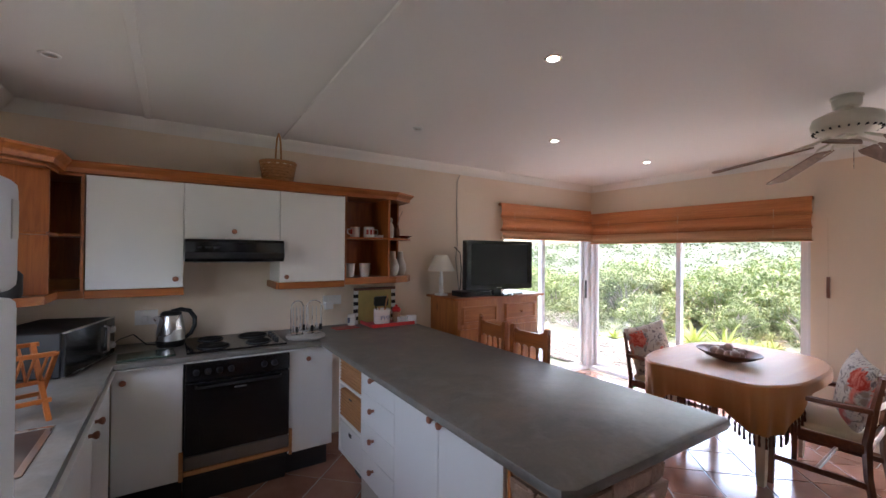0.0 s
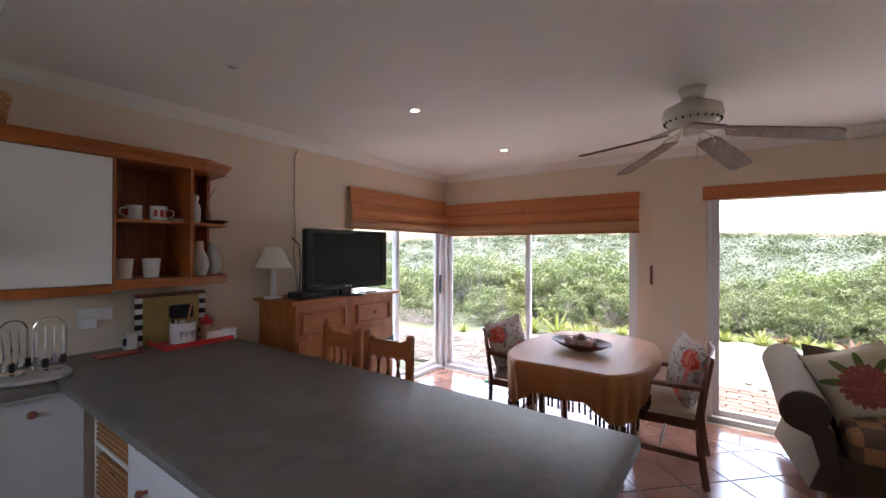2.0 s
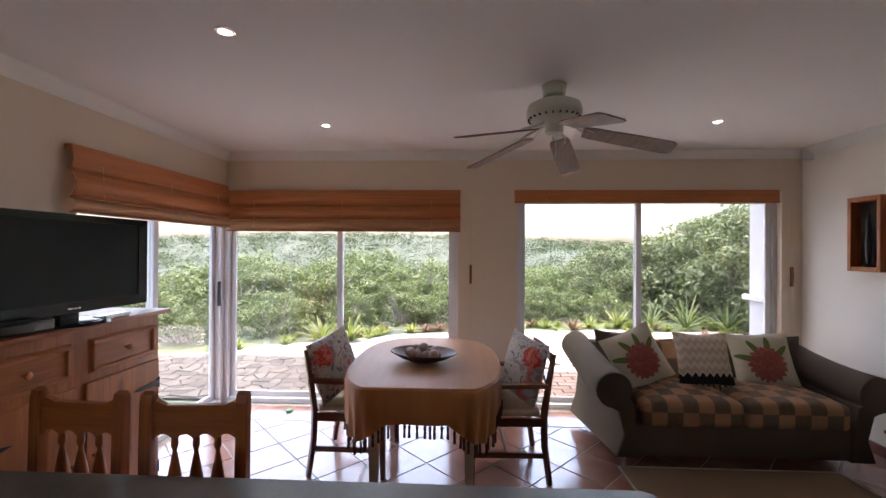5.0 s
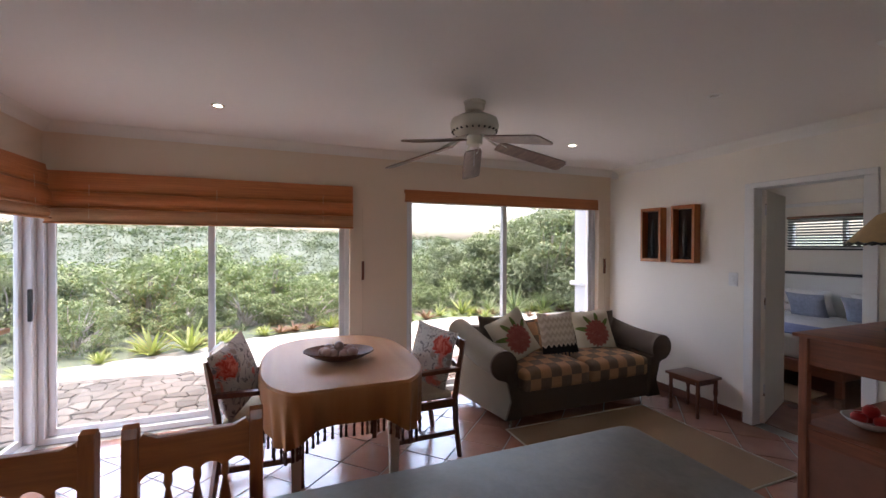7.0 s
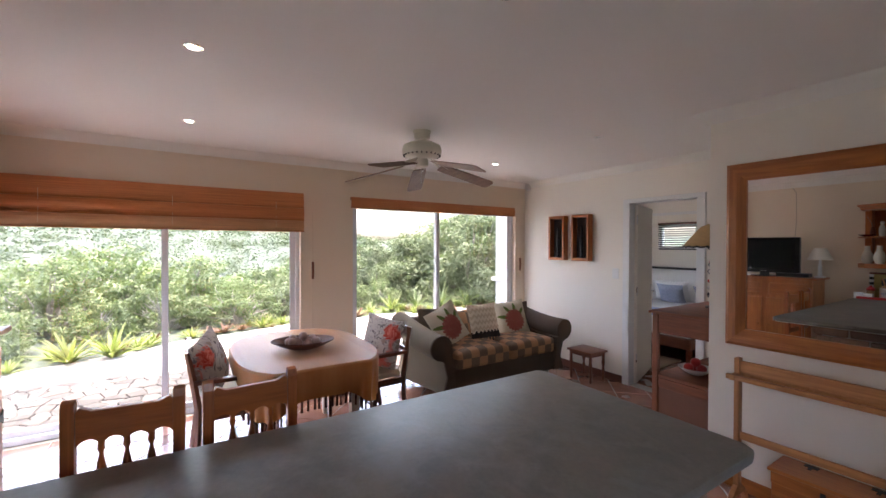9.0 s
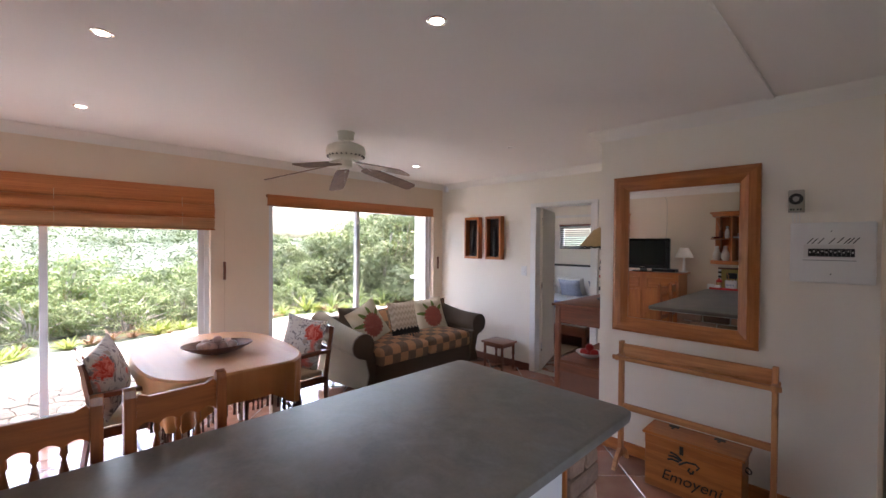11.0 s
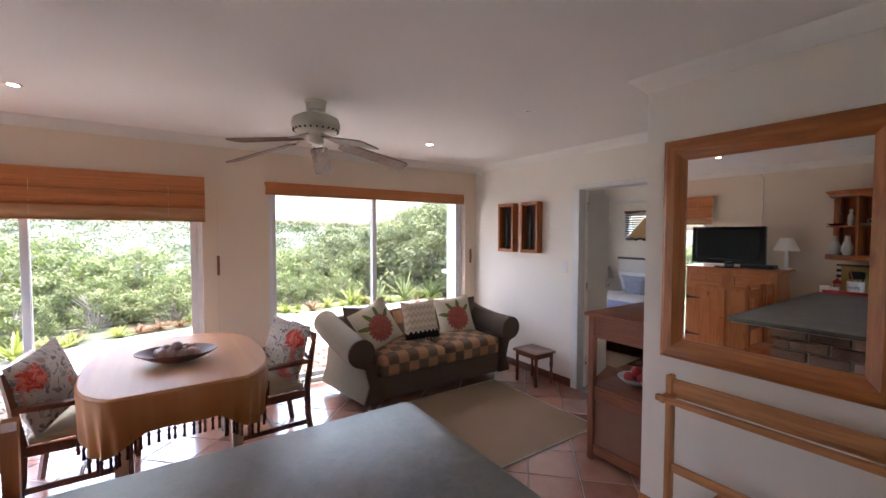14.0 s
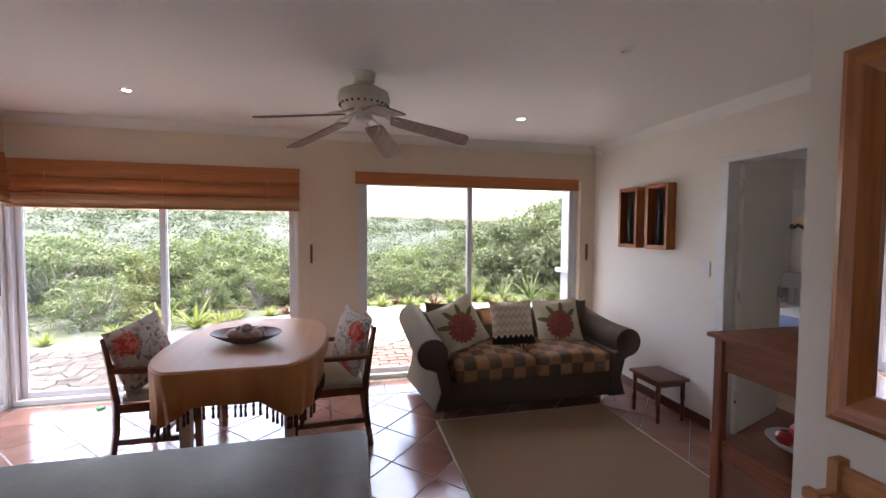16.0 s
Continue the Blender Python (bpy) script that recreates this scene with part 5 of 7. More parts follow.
def striped_cloth():
    """Ochre cotton with soft woven bands running along the table."""
    m, t, p = nodes_of("ochre woven cloth")
    band = noise_tex(t, coords(t, (0.35, 9.0, 0.35)), 1.0, 3, 0.6)
    yarn = noise_tex(t, coords(t, (60, 420, 60)), 1.0, 2)
    blot = noise_tex(t, coords(t), 3.0, 4)
    col = mixed(t, ramp(t, band, 0.38, 0.62), (0.42, 0.148, 0.034), (0.52, 0.225, 0.066))
    col = mixed(t, 0.25, col, mixed(t, yarn, (0.34, 0.125, 0.03), (0.56, 0.26, 0.08)))
    col = mixed(t, 0.2, col, mixed(t, blot, (0.36, 0.14, 0.035), (0.54, 0.24, 0.07)))
    t.links.new(col, p.inputs["Base Color"])
    p.inputs["Roughness"].default_value = 0.5
    p.inputs["Sheen Weight"].default_value = 0.25
    p.inputs["Sheen Roughness"].default_value = 0.45
    p.inputs["Sheen Tint"].default_value = (1.0, 0.93, 0.78, 1)
    bump(t, p, yarn, 0.3, 0.002)
    return m


M["cloth_top"] = striped_cloth()
M["tassel"] = plain("brown tassel", (0.09, 0.03, 0.015), 0.9, 0.2)
M["cream_fabric"] = plain("cream upholstery", (0.62, 0.53, 0.38), 0.9, 0.08, 10, 220, 0.25)


def floral():
    m, t, p = nodes_of("floral linen")
    v = coords(t)
    vo = t.nodes.new("ShaderNodeTexVoronoi")
    vo.inputs["Scale"].default_value = 9
    t.links.new(v, vo.inputs["Vector"])
    n1 = noise_tex(t, v, 19, 4, 0.65, 1.6)
    n2 = noise_tex(t, v, 5.2, 2, 0.5, 0.8)
    col = mixed(t, ramp(t, n1, 0.52, 0.60), (0.58, 0.53, 0.47), (0.19, 0.165, 0.165))
    col = mixed(t, ramp(t, vo.outputs["Distance"], 0.16, 0.26, (1, 1, 1), (0, 0, 0)), col, (0.36, 0.27, 0.22))
    col = mixed(t, ramp(t, n2, 0.60, 0.66), col, mixed(t, n1, (0.62, 0.07, 0.03), (0.7, 0.30, 0.26)))
    # one large red bloom above the middle
    ln = t.nodes.new("ShaderNodeVectorMath")
    ln.operation = "DISTANCE"
    warp = t.nodes.new("ShaderNodeVectorMath")
    warp.operation = "MULTIPLY"
    warp.inputs[1].default_value = (1.0, 0.0, 1.0)
    t.links.new(v, warp.inputs[0])
    t.links.new(warp.outputs[0], ln.inputs[0])
    ln.inputs[1].default_value = (-0.13, 0.0, 0.11)
    wob = t.nodes.new("ShaderNodeMath")
    wob.operation = "MULTIPLY_ADD"
    t.links.new(n1, wob.inputs[0])
    wob.inputs[1].default_value = 0.14
    t.links.new(ln.outputs["Value"], wob.inputs[2])
    bloom = ramp(t, wob.outputs[0], 0.132, 0.146, (1, 1, 1), (0, 0, 0))
    col = mixed(t, bloom, col, mixed(t, ramp(t, n1, 0.40, 0.60), (0.50, 0.035, 0.015), (0.72, 0.22, 0.16)))
    t.links.new(col, p.inputs["Base Color"])
    p.inputs["Roughness"].default_value = 0.9
    bump(t, p, noise_tex(t, v, 200, 2), 0.2, 0.002)
    return m


M["floral"] = floral()

# table
TX, TY, TZ = 3.88, 1.575, 0.735
table = thing("dining_table", "square dining table on cream-painted legs under an ochre cloth", "table", (TX, TY, 0))
for sx in (-1, 1):
    for sy in (-1, 1):
        bm = bmesh.new()
        rows = [(0.0, 0.022), (0.08, 0.026), (0.60, 0.038), (TZ - 0.035, 0.042)]
        rings = [[bm.verts.new((sx * 0.37 + a * w, sy * 0.30 + b * w, z)) for a, b in ((-1, -1), (1, -1), (1, 1), (-1, 1))] for z, w in rows]
        for a, b in zip(rings, rings[1:]):
            for k in range(4):
                bm.faces.new((a[k], a[(k + 1) % 4], b[(k + 1) % 4], b[k]))
        bm.faces.new(list(reversed(rings[0])))
        bm.faces.new(rings[-1])
        part("leg", bm, plain("cream leg paint", (0.62, 0.54, 0.44), 0.5, 0.08), table)


def super_pt(a, b, th, n=2.8):
    c, s = math.cos(th), math.sin(th)
    return a * math.copysign(abs(c) ** (2 / n), c), b * math.copysign(abs(s) ** (2 / n), s)


TA, TB = 0.72, 0.515


def edge_pt(a, b, th):
    """The table's outline: rounded, with a straight end towards the counter."""
    x, y = super_pt(a, b, th)
    return max(x, -0.895 * a), y


NP = 96
part("tabletop", extrude_outline([edge_pt(TA - 0.012, TB - 0.012, 2 * math.pi * i / NP) for i in range(NP)], "z", TZ - 0.035, TZ - 0.006), M["pale_x"], table)

cloth = thing("tablecloth", "ochre brown fringed cloth draped over the table, hanging at one end", "tablecloth", (TX, TY, TZ))
bm = bmesh.new()
NR = 192
top = []
for f in (0.0, 0.35, 0.7, 0.93, 0.985):
    top.append([bm.verts.new((*[q * f for q in edge_pt(TA, TB, 2 * math.pi * i / NR)], 0.0)) for i in range(NR)] if f else [bm.verts.new((0, 0, 0.0))])


def drop_at(th):
    """How far the cloth hangs: long at the near end and its corners, a short turn-over elsewhere."""
    x, y = super_pt(1, 1, th, 4.0)
    near = max(0.0, -x)
    corner = max(0.0, near * abs(y) - 0.45) / 0.55
    k = max(0.0, (near - 0.30) / 0.45)
    k = min(1.0, k)
    return 0.07 + 0.125 * k * k * (3 - 2 * k) + 0.33 * corner ** 1.3


def hang(i, s):
    th = 2 * math.pi * i / NR
    x, y = edge_pt(TA, TB, th)
    d = drop_at(th)
    cx, cy = super_pt(1, 1, th, 4.0)
    near = max(0.0, -cx)
    fold = (0.006 + 0.018 * (near * abs(cy)) ** 2) * s * math.sin(th * 26 + 1.2 * math.sin(th * 5)) * min(1, d / 0.2)
    nx, ny = x / TA, y / TB
    L = math.hypot(nx, ny)
    o = 0.004 + 0.012 * s ** 0.5 + fold - 0.03 * s * min(1, d / 0.3)
    return Vector((x + nx / L * o, y + ny / L * o, -0.012 - d * s))


rings = top[1:]
n_h = 8
for k in range(n_h + 1):
    rings.append([bm.verts.new(hang(i, k / n_h)) for i in range(NR)])
for i in range(NR):
    bm.faces.new((top[0][0], rings[0][i], rings[0][(i + 1) % NR]))
for a, b in zip(rings, rings[1:]):
    for i in range(NR):
        bm.faces.new((a[i], b[i], b[(i + 1) % NR], a[(i + 1) % NR]))
part("cloth", bm, M["cloth_top"], cloth, smooth=True)
run = 1.0
for i in range(NR):
    th = 2 * math.pi * i / NR
    run += (hang(i, 1.0) - hang(i - 1, 1.0)).length
    if drop_at(th) > 0.15 and run > 0.024:
        run = 0.0
        e = hang(i, 1.0)
        L = 0.072
        part("tassel", tube([e + Vector((0, 0, 0.004)), e + Vector((0, 0, -0.012)), e + Vector((0, 0, -0.03)), e + Vector((0.002, 0, -L))], [0.003, 0.009, 0.006, 0.009], 6), M["tassel"], cloth)

M["bowlwood"] = wood("brown bowl wood", (0.11, 0.042, 0.022), (0.19, 0.075, 0.038), "x", 0.55, 0.05)
bowl = thing("fruit_bowl", "wide shallow dark wooden bowl on the dining table", "bowl", (3.80, 1.59, TZ + 0.001), 74)
prof = [(0.07, 0), (0.09, 0.004), (0.17, 0.03), (0.24, 0.068), (0.238, 0.073), (0.225, 0.068), (0.16, 0.036), (0.08, 0.014), (0, 0.012)]
bm = lathe(prof, 40)
bm.transform(Matrix.Diagonal((1.0, 0.72, 1, 1)))
part("bowl", bm, M["bowlwood"], bowl, smooth=True)
M["ball"] = plain("brown speckled ball", (0.36, 0.215, 0.165), 0.4, 0.4, 30, 110, 0.15)
rn = random.Random(4)
first = None
for k, (x, y, z) in enumerate(((-0.10, 0, 0), (-0.03, -0.04, 0), (0.045, -0.035, 0), (0.105, 0.0, 0), (0.03, 0.045, 0), (-0.045, 0.045, 0), (0, 0.0, 0.045), (-0.065, -0.05, 0.012), (0.07, 0.055, 0.01), (0.085, -0.055, 0.012), (-0.10, 0.05, 0.012))):
    r = 0.034
    place = (bowl.location.x + x * 0.34 - y * 0.94, bowl.location.y + x * 0.94 + y * 0.34, TZ + 0.056 + z + 0.2 * abs(x) * abs(x))
    if first is None:
        b = bmesh.new()
        bmesh.ops.create_uvsphere(b, u_segments=18, v_segments=12, radius=r)
        for v in b.verts:
            v.co *= 1 + 0.06 * noise.noise(v.co * 60)
        first = solid("wooden_ball", b, M["ball"], "brown speckled decorative ball in the bowl", "ball", group="balls in the bowl", smooth=True, at=place)
    else:
        copy_thing(first, pose(*place, rn.uniform(0, 90), rn.uniform(0, 90), rn.uniform(0, 90)))


def armchair(label, at, rz):
    """A carver chair facing local +y, 0.56 wide, its seat 0.46 high."""
    ob = thing("armchair", label, "chair", at, rz, "carver chairs at the table")
    for sx in (-1, 1):
        x = sx * 0.265
        leg = tube([(x, -0.27, 0), (x, -0.235, 0.25), (x, -0.23, 0.44), (x, -0.262, 0.66), (x, -0.295, 0.845)], [0.020, 0.022, 0.024, 0.021, 0.018], 4)
        part("back_leg", leg, M["dark_z"], ob)
        bm = bmesh.new()
        lo = [bm.verts.new((x + a * 0.016, 0.235 + b * 0.016, 0)) for a, b in ((-1, -1), (1, -1), (1, 1), (-1, 1))]
        hi = [bm.verts.new((x + a * 0.022, 0.225 + b * 0.022, 0.625)) for a, b in ((-1, -1), (1, -1), (1, 1), (-1, 1))]
        for k in range(4):
            bm.faces.new((lo[k], lo[(k + 1) % 4], hi[(k + 1) % 4], hi[k]))
        bm.faces.new(list(reversed(lo)))
        bm.faces.new(hi)
        part("front_leg", bm, M["dark_z"], ob)
        arm = [(-0.262, 0.625), (-0.262, 0.655), (-0.05, 0.650), (0.18, 0.648), (0.265, 0.640), (0.268, 0.620), (0.18, 0.622), (-0.05, 0.622)]
        part("armrest", extrude_outline(arm, "x", x - 0.026, x + 0.026, bevel=0.006), M["dark_x"], ob)
        part("side_rail", bx(x - 0.012, x + 0.012, -0.235, 0.225, 0.375, 0.43, 0.003), M["dark_x"], ob)
        part("stretcher", bx(x - 0.010, x + 0.010, -0.235, 0.225, 0.17, 0.205, 0.003), M["dark_x"], ob)
    part("front_rail", bx(-0.25, 0.25, 0.215, 0.238, 0.375, 0.43, 0.003), M["dark_x"], ob)
    part("back_rail", bx(-0.25, 0.25, -0.242, -0.218, 0.375, 0.43, 0.003), M["dark_x"], ob)
    part("cross_stretcher", bx(-0.255, 0.255, -0.01, 0.01, 0.175, 0.20, 0.003), M["dark_x"], ob)
    for z, y, h in ((0.78, -0.29, 0.07), (0.63, -0.262, 0.045)):
        arc = [(-0.25 + 0.05 * i, y - 0.025 * (1 - ((i - 5) / 5) ** 2)) for i in range(11)]
        part("back_slat", extrude_outline(arc + [(u, v + 0.02) for u, v in reversed(arc)], "z", z, z + h, bevel=0.003), M["dark_x"], ob)
    bm = bx(-0.245, 0.245, -0.215, 0.23, 0.425, 0.475, 0.022, 3)
    part("seat", bm, M["cream_fabric"], ob, "cream upholstered seat", True)
    return ob


armchair("dark wooden carver chair with a cream seat pulled to the table", (3.90, 2.07, 0), 179)
armchair("dark wooden carver chair with a cream seat beside the sofa", (3.88, 1.03, 0), 2)


def pillow(label, at, rx, rz, w, h, d, material, seed, extra=None, ry=0):
    ob = thing("cushion", label, "cushion")
    ob.matrix_basis = pose(*at, rx, ry, rz)
    part("cover", cushion(w, h, d, 12, 0.55, seed), material, ob, smooth=True)
    if extra:
        extra(ob)
    return ob


pillow("floral linen cushion leaning on the carver chair's back", (3.83, 2.235, 0.70), -12, -20, 0.42, 0.44, 0.17, M["floral"], 1, None, -10)
pillow("floral linen cushion leaning on the carver chair's back", (3.87, 0.885, 0.69), 12, 24, 0.43, 0.45, 0.15, M["floral"], 2, None, -6)

# counter chairs with spindles


def spindle_chair(at, rz):
    """Facing local -x: the back stands at x = 0 and the seat reaches towards -x."""
    ob = thing("spindle_chair", "honey-coloured wooden chair with turned spindles, pushed under the counter", "chair", at, rz, "chairs at the counter")
    for sy in (-1, 1):
        y = sy * 0.165
        out = [(-0.02, 0), (0.02, 0), (0.018, 0.45), (0.028, 1.045), (0.018, 1.062), (0.0, 1.055), (-0.006, 1.03), (-0.018, 0.45)]
        part("back_post", extrude_outline(out, "y", y - 0.02, y + 0.02, bevel=0.003), M["chair_z"], ob)
        part("front_leg", lathe([(0.016, 0), (0.02, 0.1), (0.015, 0.12), (0.021, 0.2), (0.021, 0.42)], 12, (-0.38, sy * 0.18, 0)), M["chair_z"], ob, smooth=True)
        part("side_stretcher", bx(-0.37, 0.0, y - 0.009, y + 0.009, 0.18, 0.21, 0.003), M["chair_y"], ob)
    # crest rail with a scalloped lower edge
    n = 36
    low = []
    for i in range(n + 1):
        u = -0.146 + 0.292 * i / n
        low.append((u, 0.905 + 0.024 * abs(math.sin(4 * math.pi * i / n)) ** 0.7))
    crest = low + [(0.146, 1.02), (0.135, 1.035), (0.10, 1.02), (-0.10, 1.02), (-0.135, 1.035), (-0.146, 1.02)]
    part("crest_rail", extrude_outline(crest, "x", 0.004, 0.026, bevel=0.003), M["chair_y"], ob)
    part("lower_rail", bx(0.004, 0.022, -0.146, 0.146, 0.60, 0.65, 0.003), M["chair_y"], ob)
    for k in range(3):
        y = -0.075 + 0.075 * k
        part("spindle", lathe([(0.010, 0.648), (0.010, 0.665), (0.008, 0.68), (0.019, 0.76), (0.022, 0.79), (0.011, 0.85), (0.006, 0.875), (0.012, 0.89), (0.010, 0.925)], 12, (0.014, y, 0)), M["chair_z"], ob, smooth=True)
    part("seat", bx(-0.40, 0.012, -0.20, 0.20, 0.42, 0.45, 0.008, 2), M["chair_y"], ob, "", True)
    part("cross_stretcher", bx(-0.20, -0.18, -0.16, 0.16, 0.185, 0.205, 0.003), M["chair_y"], ob)
    return ob


ob0 = spindle_chair((2.20, 2.17, 0), 4)
ob0.scale = (1, 0.9, 1)
copy_thing(ob0, pose(2.20, 2.555, 0, 0, 0, -4)).scale = (1, 0.9, 1)

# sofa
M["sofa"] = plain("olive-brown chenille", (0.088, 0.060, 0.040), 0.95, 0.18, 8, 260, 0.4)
# same fabric made paler: window glare on one arm, put into the colour
M["sofa_lit"] = plain("window-lit olive chenille", (0.185, 0.15, 0.10), 0.95, 0.15, 8, 260, 0.4)


def checked():
    m, t, p = nodes_of("checked throw")
    ch = t.nodes.new("ShaderNodeTexChecker")
    ch.inputs["Scale"].default_value = 1.0
    ch.inputs["Color1"].default_value = (0.42, 0.215, 0.105, 1)
    ch.inputs["Color2"].default_value = (0.092, 0.070, 0.053, 1)
    t.links.new(coords(t, (9.4, 9.4, 7.5)), ch.inputs["Vector"])
    n = noise_tex(t, coords(t), 60, 4)
    col = mixed(t, 0.3, ch.outputs["Color"], mixed(t, n, (0.10, 0.06, 0.03), (0.5, 0.32, 0.17)))
    t.links.new(col, p.inputs["Base Color"])
    p.inputs["Roughness"].default_value = 0.95
    bump(t, p, noise_tex(t, coords(t), 240, 2), 0.4, 0.003)
    return m


M["check"] = checked()
SY0, SY1 = -1.47, 0.20
sofa = thing("sofa", "olive-brown roll-arm two-seat sofa with a checked throw on chrome feet", "sofa", (3.84, -0.635, 0))
HW = 0.835


def arm_outline(n=14):
    """The front of a rolled arm in (y, z); outward is +y."""
    pts = [(-0.13, 0.085), (-0.13, 0.46)]
    c, r = (0.0, 0.545), 0.125
    for i in range(n + 1):
        a = math.radians(215 - 300 * i / n)
        pts.append((c[0] + r * math.cos(a), c[1] + r * math.sin(a)))
    pts += [(-0.03, 0.40), (-0.02, 0.24), (0.03, 0.085)]
    return pts


for side in (-1, 1):
    bm = bmesh.new()
    rings = []
    outl = arm_outline()
    for s in [i / 10 for i in range(11)]:
        x = 0.02 + 0.80 * s
        lift = 0.13 * s * s
        flare = 0.05 * (1 - s) ** 2
        rings.append([bm.verts.new((x, side * (HW - 0.02 + u + (flare if v > 0.35 else 0.02 * s) + (0.03 + 0.09 * s if side > 0 else 0.0)), v + (lift if v > 0.3 else 0))) for u, v in outl])
    for a, b in zip(rings, rings[1:]):
        for k in range(len(outl)):
            q = (a[k], a[(k + 1) % len(outl)], b[(k + 1) % len(outl)], b[k])
            bm.faces.new(q)
    bm.faces.new(rings[0])
    bm.faces.new(rings[-1])
    bmesh.ops.recalc_face_normals(bm, faces=bm.faces)
    # the +y arm takes the paler fabric with the window glare in it
    arm = part("arm", bm, M["sofa_lit"] if side > 0 else M["sofa"], sofa, "rolled arm", True)
    face = [(side * (HW - 0.02 + u + (0.05 if v > 0.35 else 0) + (0.03 if side > 0 else 0)), v) for u, v in outl]
    part("arm_front", extrude_outline(face, "x", -0.004, 0.022, bevel=0.006), M["sofa"], arm, "dark scroll-shaped arm front", True)
part("base", bx(0.015, 0.80, -0.70, 0.74, 0.085, 0.31, 0.02, 2), M["sofa"], sofa, "", True)
back = bmesh.new()
pr = [(0.58, 0.25), (0.56, 0.45), (0.61, 0.66), (0.66, 0.735), (0.73, 0.75), (0.80, 0.72), (0.82, 0.62), (0.81, 0.10), (0.60, 0.10)]
extrude_outline(pr, "y", -0.80, 0.88, back, bevel=0.012)
part("backrest", back, M["sofa"], sofa, "", True)
for side in (-1, 1):
    bm = bx(0.0, 0.62, min(side * 0.003, side * 0.70), max(side * 0.003, side * 0.70), 0.29, 0.465, 0.05, 4)
    for v in bm.verts:
        if v.co.z > 0.40:
            v.co.z += 0.03 * (1 - ((abs(v.co.y) - 0.35) / 0.36) ** 2) * (1 - ((v.co.x - 0.31) / 0.33) ** 2)
    bmesh.ops.subdivide_edges(bm, edges=[e for e in bm.edges if e.calc_length() > 0.2], cuts=6, use_grid_fill=True)
    for v in bm.verts:
        if v.co.z > 0.44:
            v.co.z += 0.035 * max(0, 1 - ((abs(v.co.y) - 0.35) / 0.36) ** 2) * max(0, 1 - ((v.co.x - 0.31) / 0.34) ** 2) + 0.004 * noise.noise(v.co * 9)
    part("seat_cushion", bm, M["check"], sofa, "seat under a brown and tan checked throw", True)
for x, y in ((0.06, 0.80), (0.06, -0.76), (0.74, 0.80), (0.74, -0.76)):
    bm = tube([(x - 0.01 * (1 if x < 0.3 else -1), y + 0.012 * (1 if y > 0 else -1), 0), (x, y, 0.14)], [0.014, 0.026], 14)
    part("foot", bm, M["chrome"], sofa, "chrome foot", True)


M["linen"] = plain("cream linen", (0.55, 0.49, 0.36), 0.95, 0.1, 9, 240, 0.3)


def protea_print():
    """A big red flower head with a fan of green leaves, printed on cream linen."""
    m, t, p = nodes_of("protea print")
    sep = t.nodes.new("ShaderNodeSeparateXYZ")
    v = coords(t)
    t.links.new(v, sep.inputs[0])

    def op(kind, a, b=0.0):
        n = t.nodes.new("ShaderNodeMath")
        n.operation = kind
        for s, q in ((n.inputs[0], a), (n.inputs[1], b)):
            if hasattr(q, "links"):
                t.links.new(q, s)
            else:
                s.default_value = q
        return n.outputs[0]
    x, z = sep.outputs["X"], op("ADD", sep.outputs["Z"], 0.03)
    r = op("SQRT", op("ADD", op("MULTIPLY", x, x), op("MULTIPLY", z, z)))
    ang = op("ARCTAN2", x, z)
    n1 = noise_tex(t, v, 55, 4, 0.6)
    n2 = noise_tex(t, v, 160, 2)
    linen = mixed(t, n2, (0.50, 0.44, 0.32), (0.60, 0.53, 0.40))
    ray = op("ABSOLUTE", op("SINE", op("MULTIPLY", op("ADD", ang, 0.15), 4.5)))
    reach = op("ADD", 0.07, op("MULTIPLY", op("POWER", ray, 2.5), 0.145))
    leaf = op("MULTIPLY", op("LESS_THAN", r, reach), op("LESS_THAN", op("ABSOLUTE", ang), 1.4))
    col = mixed(t, leaf, linen, mixed(t, n1, (0.05, 0.10, 0.02), (0.20, 0.25, 0.06)))
    rim = op("ADD", op("ADD", 0.116, op("MULTIPLY", op("ABSOLUTE", op("SINE", op("MULTIPLY", ang, 9.0))), 0.022)), op("MULTIPLY", op("SUBTRACT", n1, 0.5), 0.05))
    head = op("LESS_THAN", r, rim)
    petal = op("ABSOLUTE", op("SINE", op("ADD", op("MULTIPLY", ang, 16), op("MULTIPLY", r, 220))))
    red = mixed(t, ramp(t, petal, 0.2, 0.8), (0.17, 0.026, 0.022), (0.40, 0.11, 0.08))
    red = mixed(t, ramp(t, n1, 0.55, 0.7), red, (0.46, 0.22, 0.17))
    col = mixed(t, head, col, red)
    t.links.new(col, p.inputs["Base Color"])
    p.inputs["Roughness"].default_value = 0.95
    bump(t, p, n2, 0.25, 0.002)
    return m


M["protea"] = protea_print()


def protea(label, at, rx, rz, seed, ry=0):
    ob = pillow(label, at, rx, rz, 0.44, 0.44, 0.15, M["protea"], seed, None, ry)
    pts = []
    for k in range(48):
        u = k / 12
        e, f = int(u) % 4, 2 * (u % 1) - 1
        q = ((f, -1), (1, f), (-f, 1), (-1, -f))[e]
        ix, iz = 1 - 0.07 * (1 - q[1] ** 2) * abs(q[0]), 1 - 0.07 * (1 - q[0] ** 2) * abs(q[1])
        pts.append((q[0] * 0.22 * ix, 0, q[1] * 0.22 * iz))
    part("piping", tube(pts, 0.005, 6, None, True), M["linen"], ob)
    return ob


protea("cream cushion printed with a red protea, leaning in the sofa's corner", (4.22, -0.05, 0.68), -22, -78, 31, -20)
protea("cream cushion printed with a red protea, leaning on the sofa's back", (4.31, -1.07, 0.645), -20, -98, 32, -5)


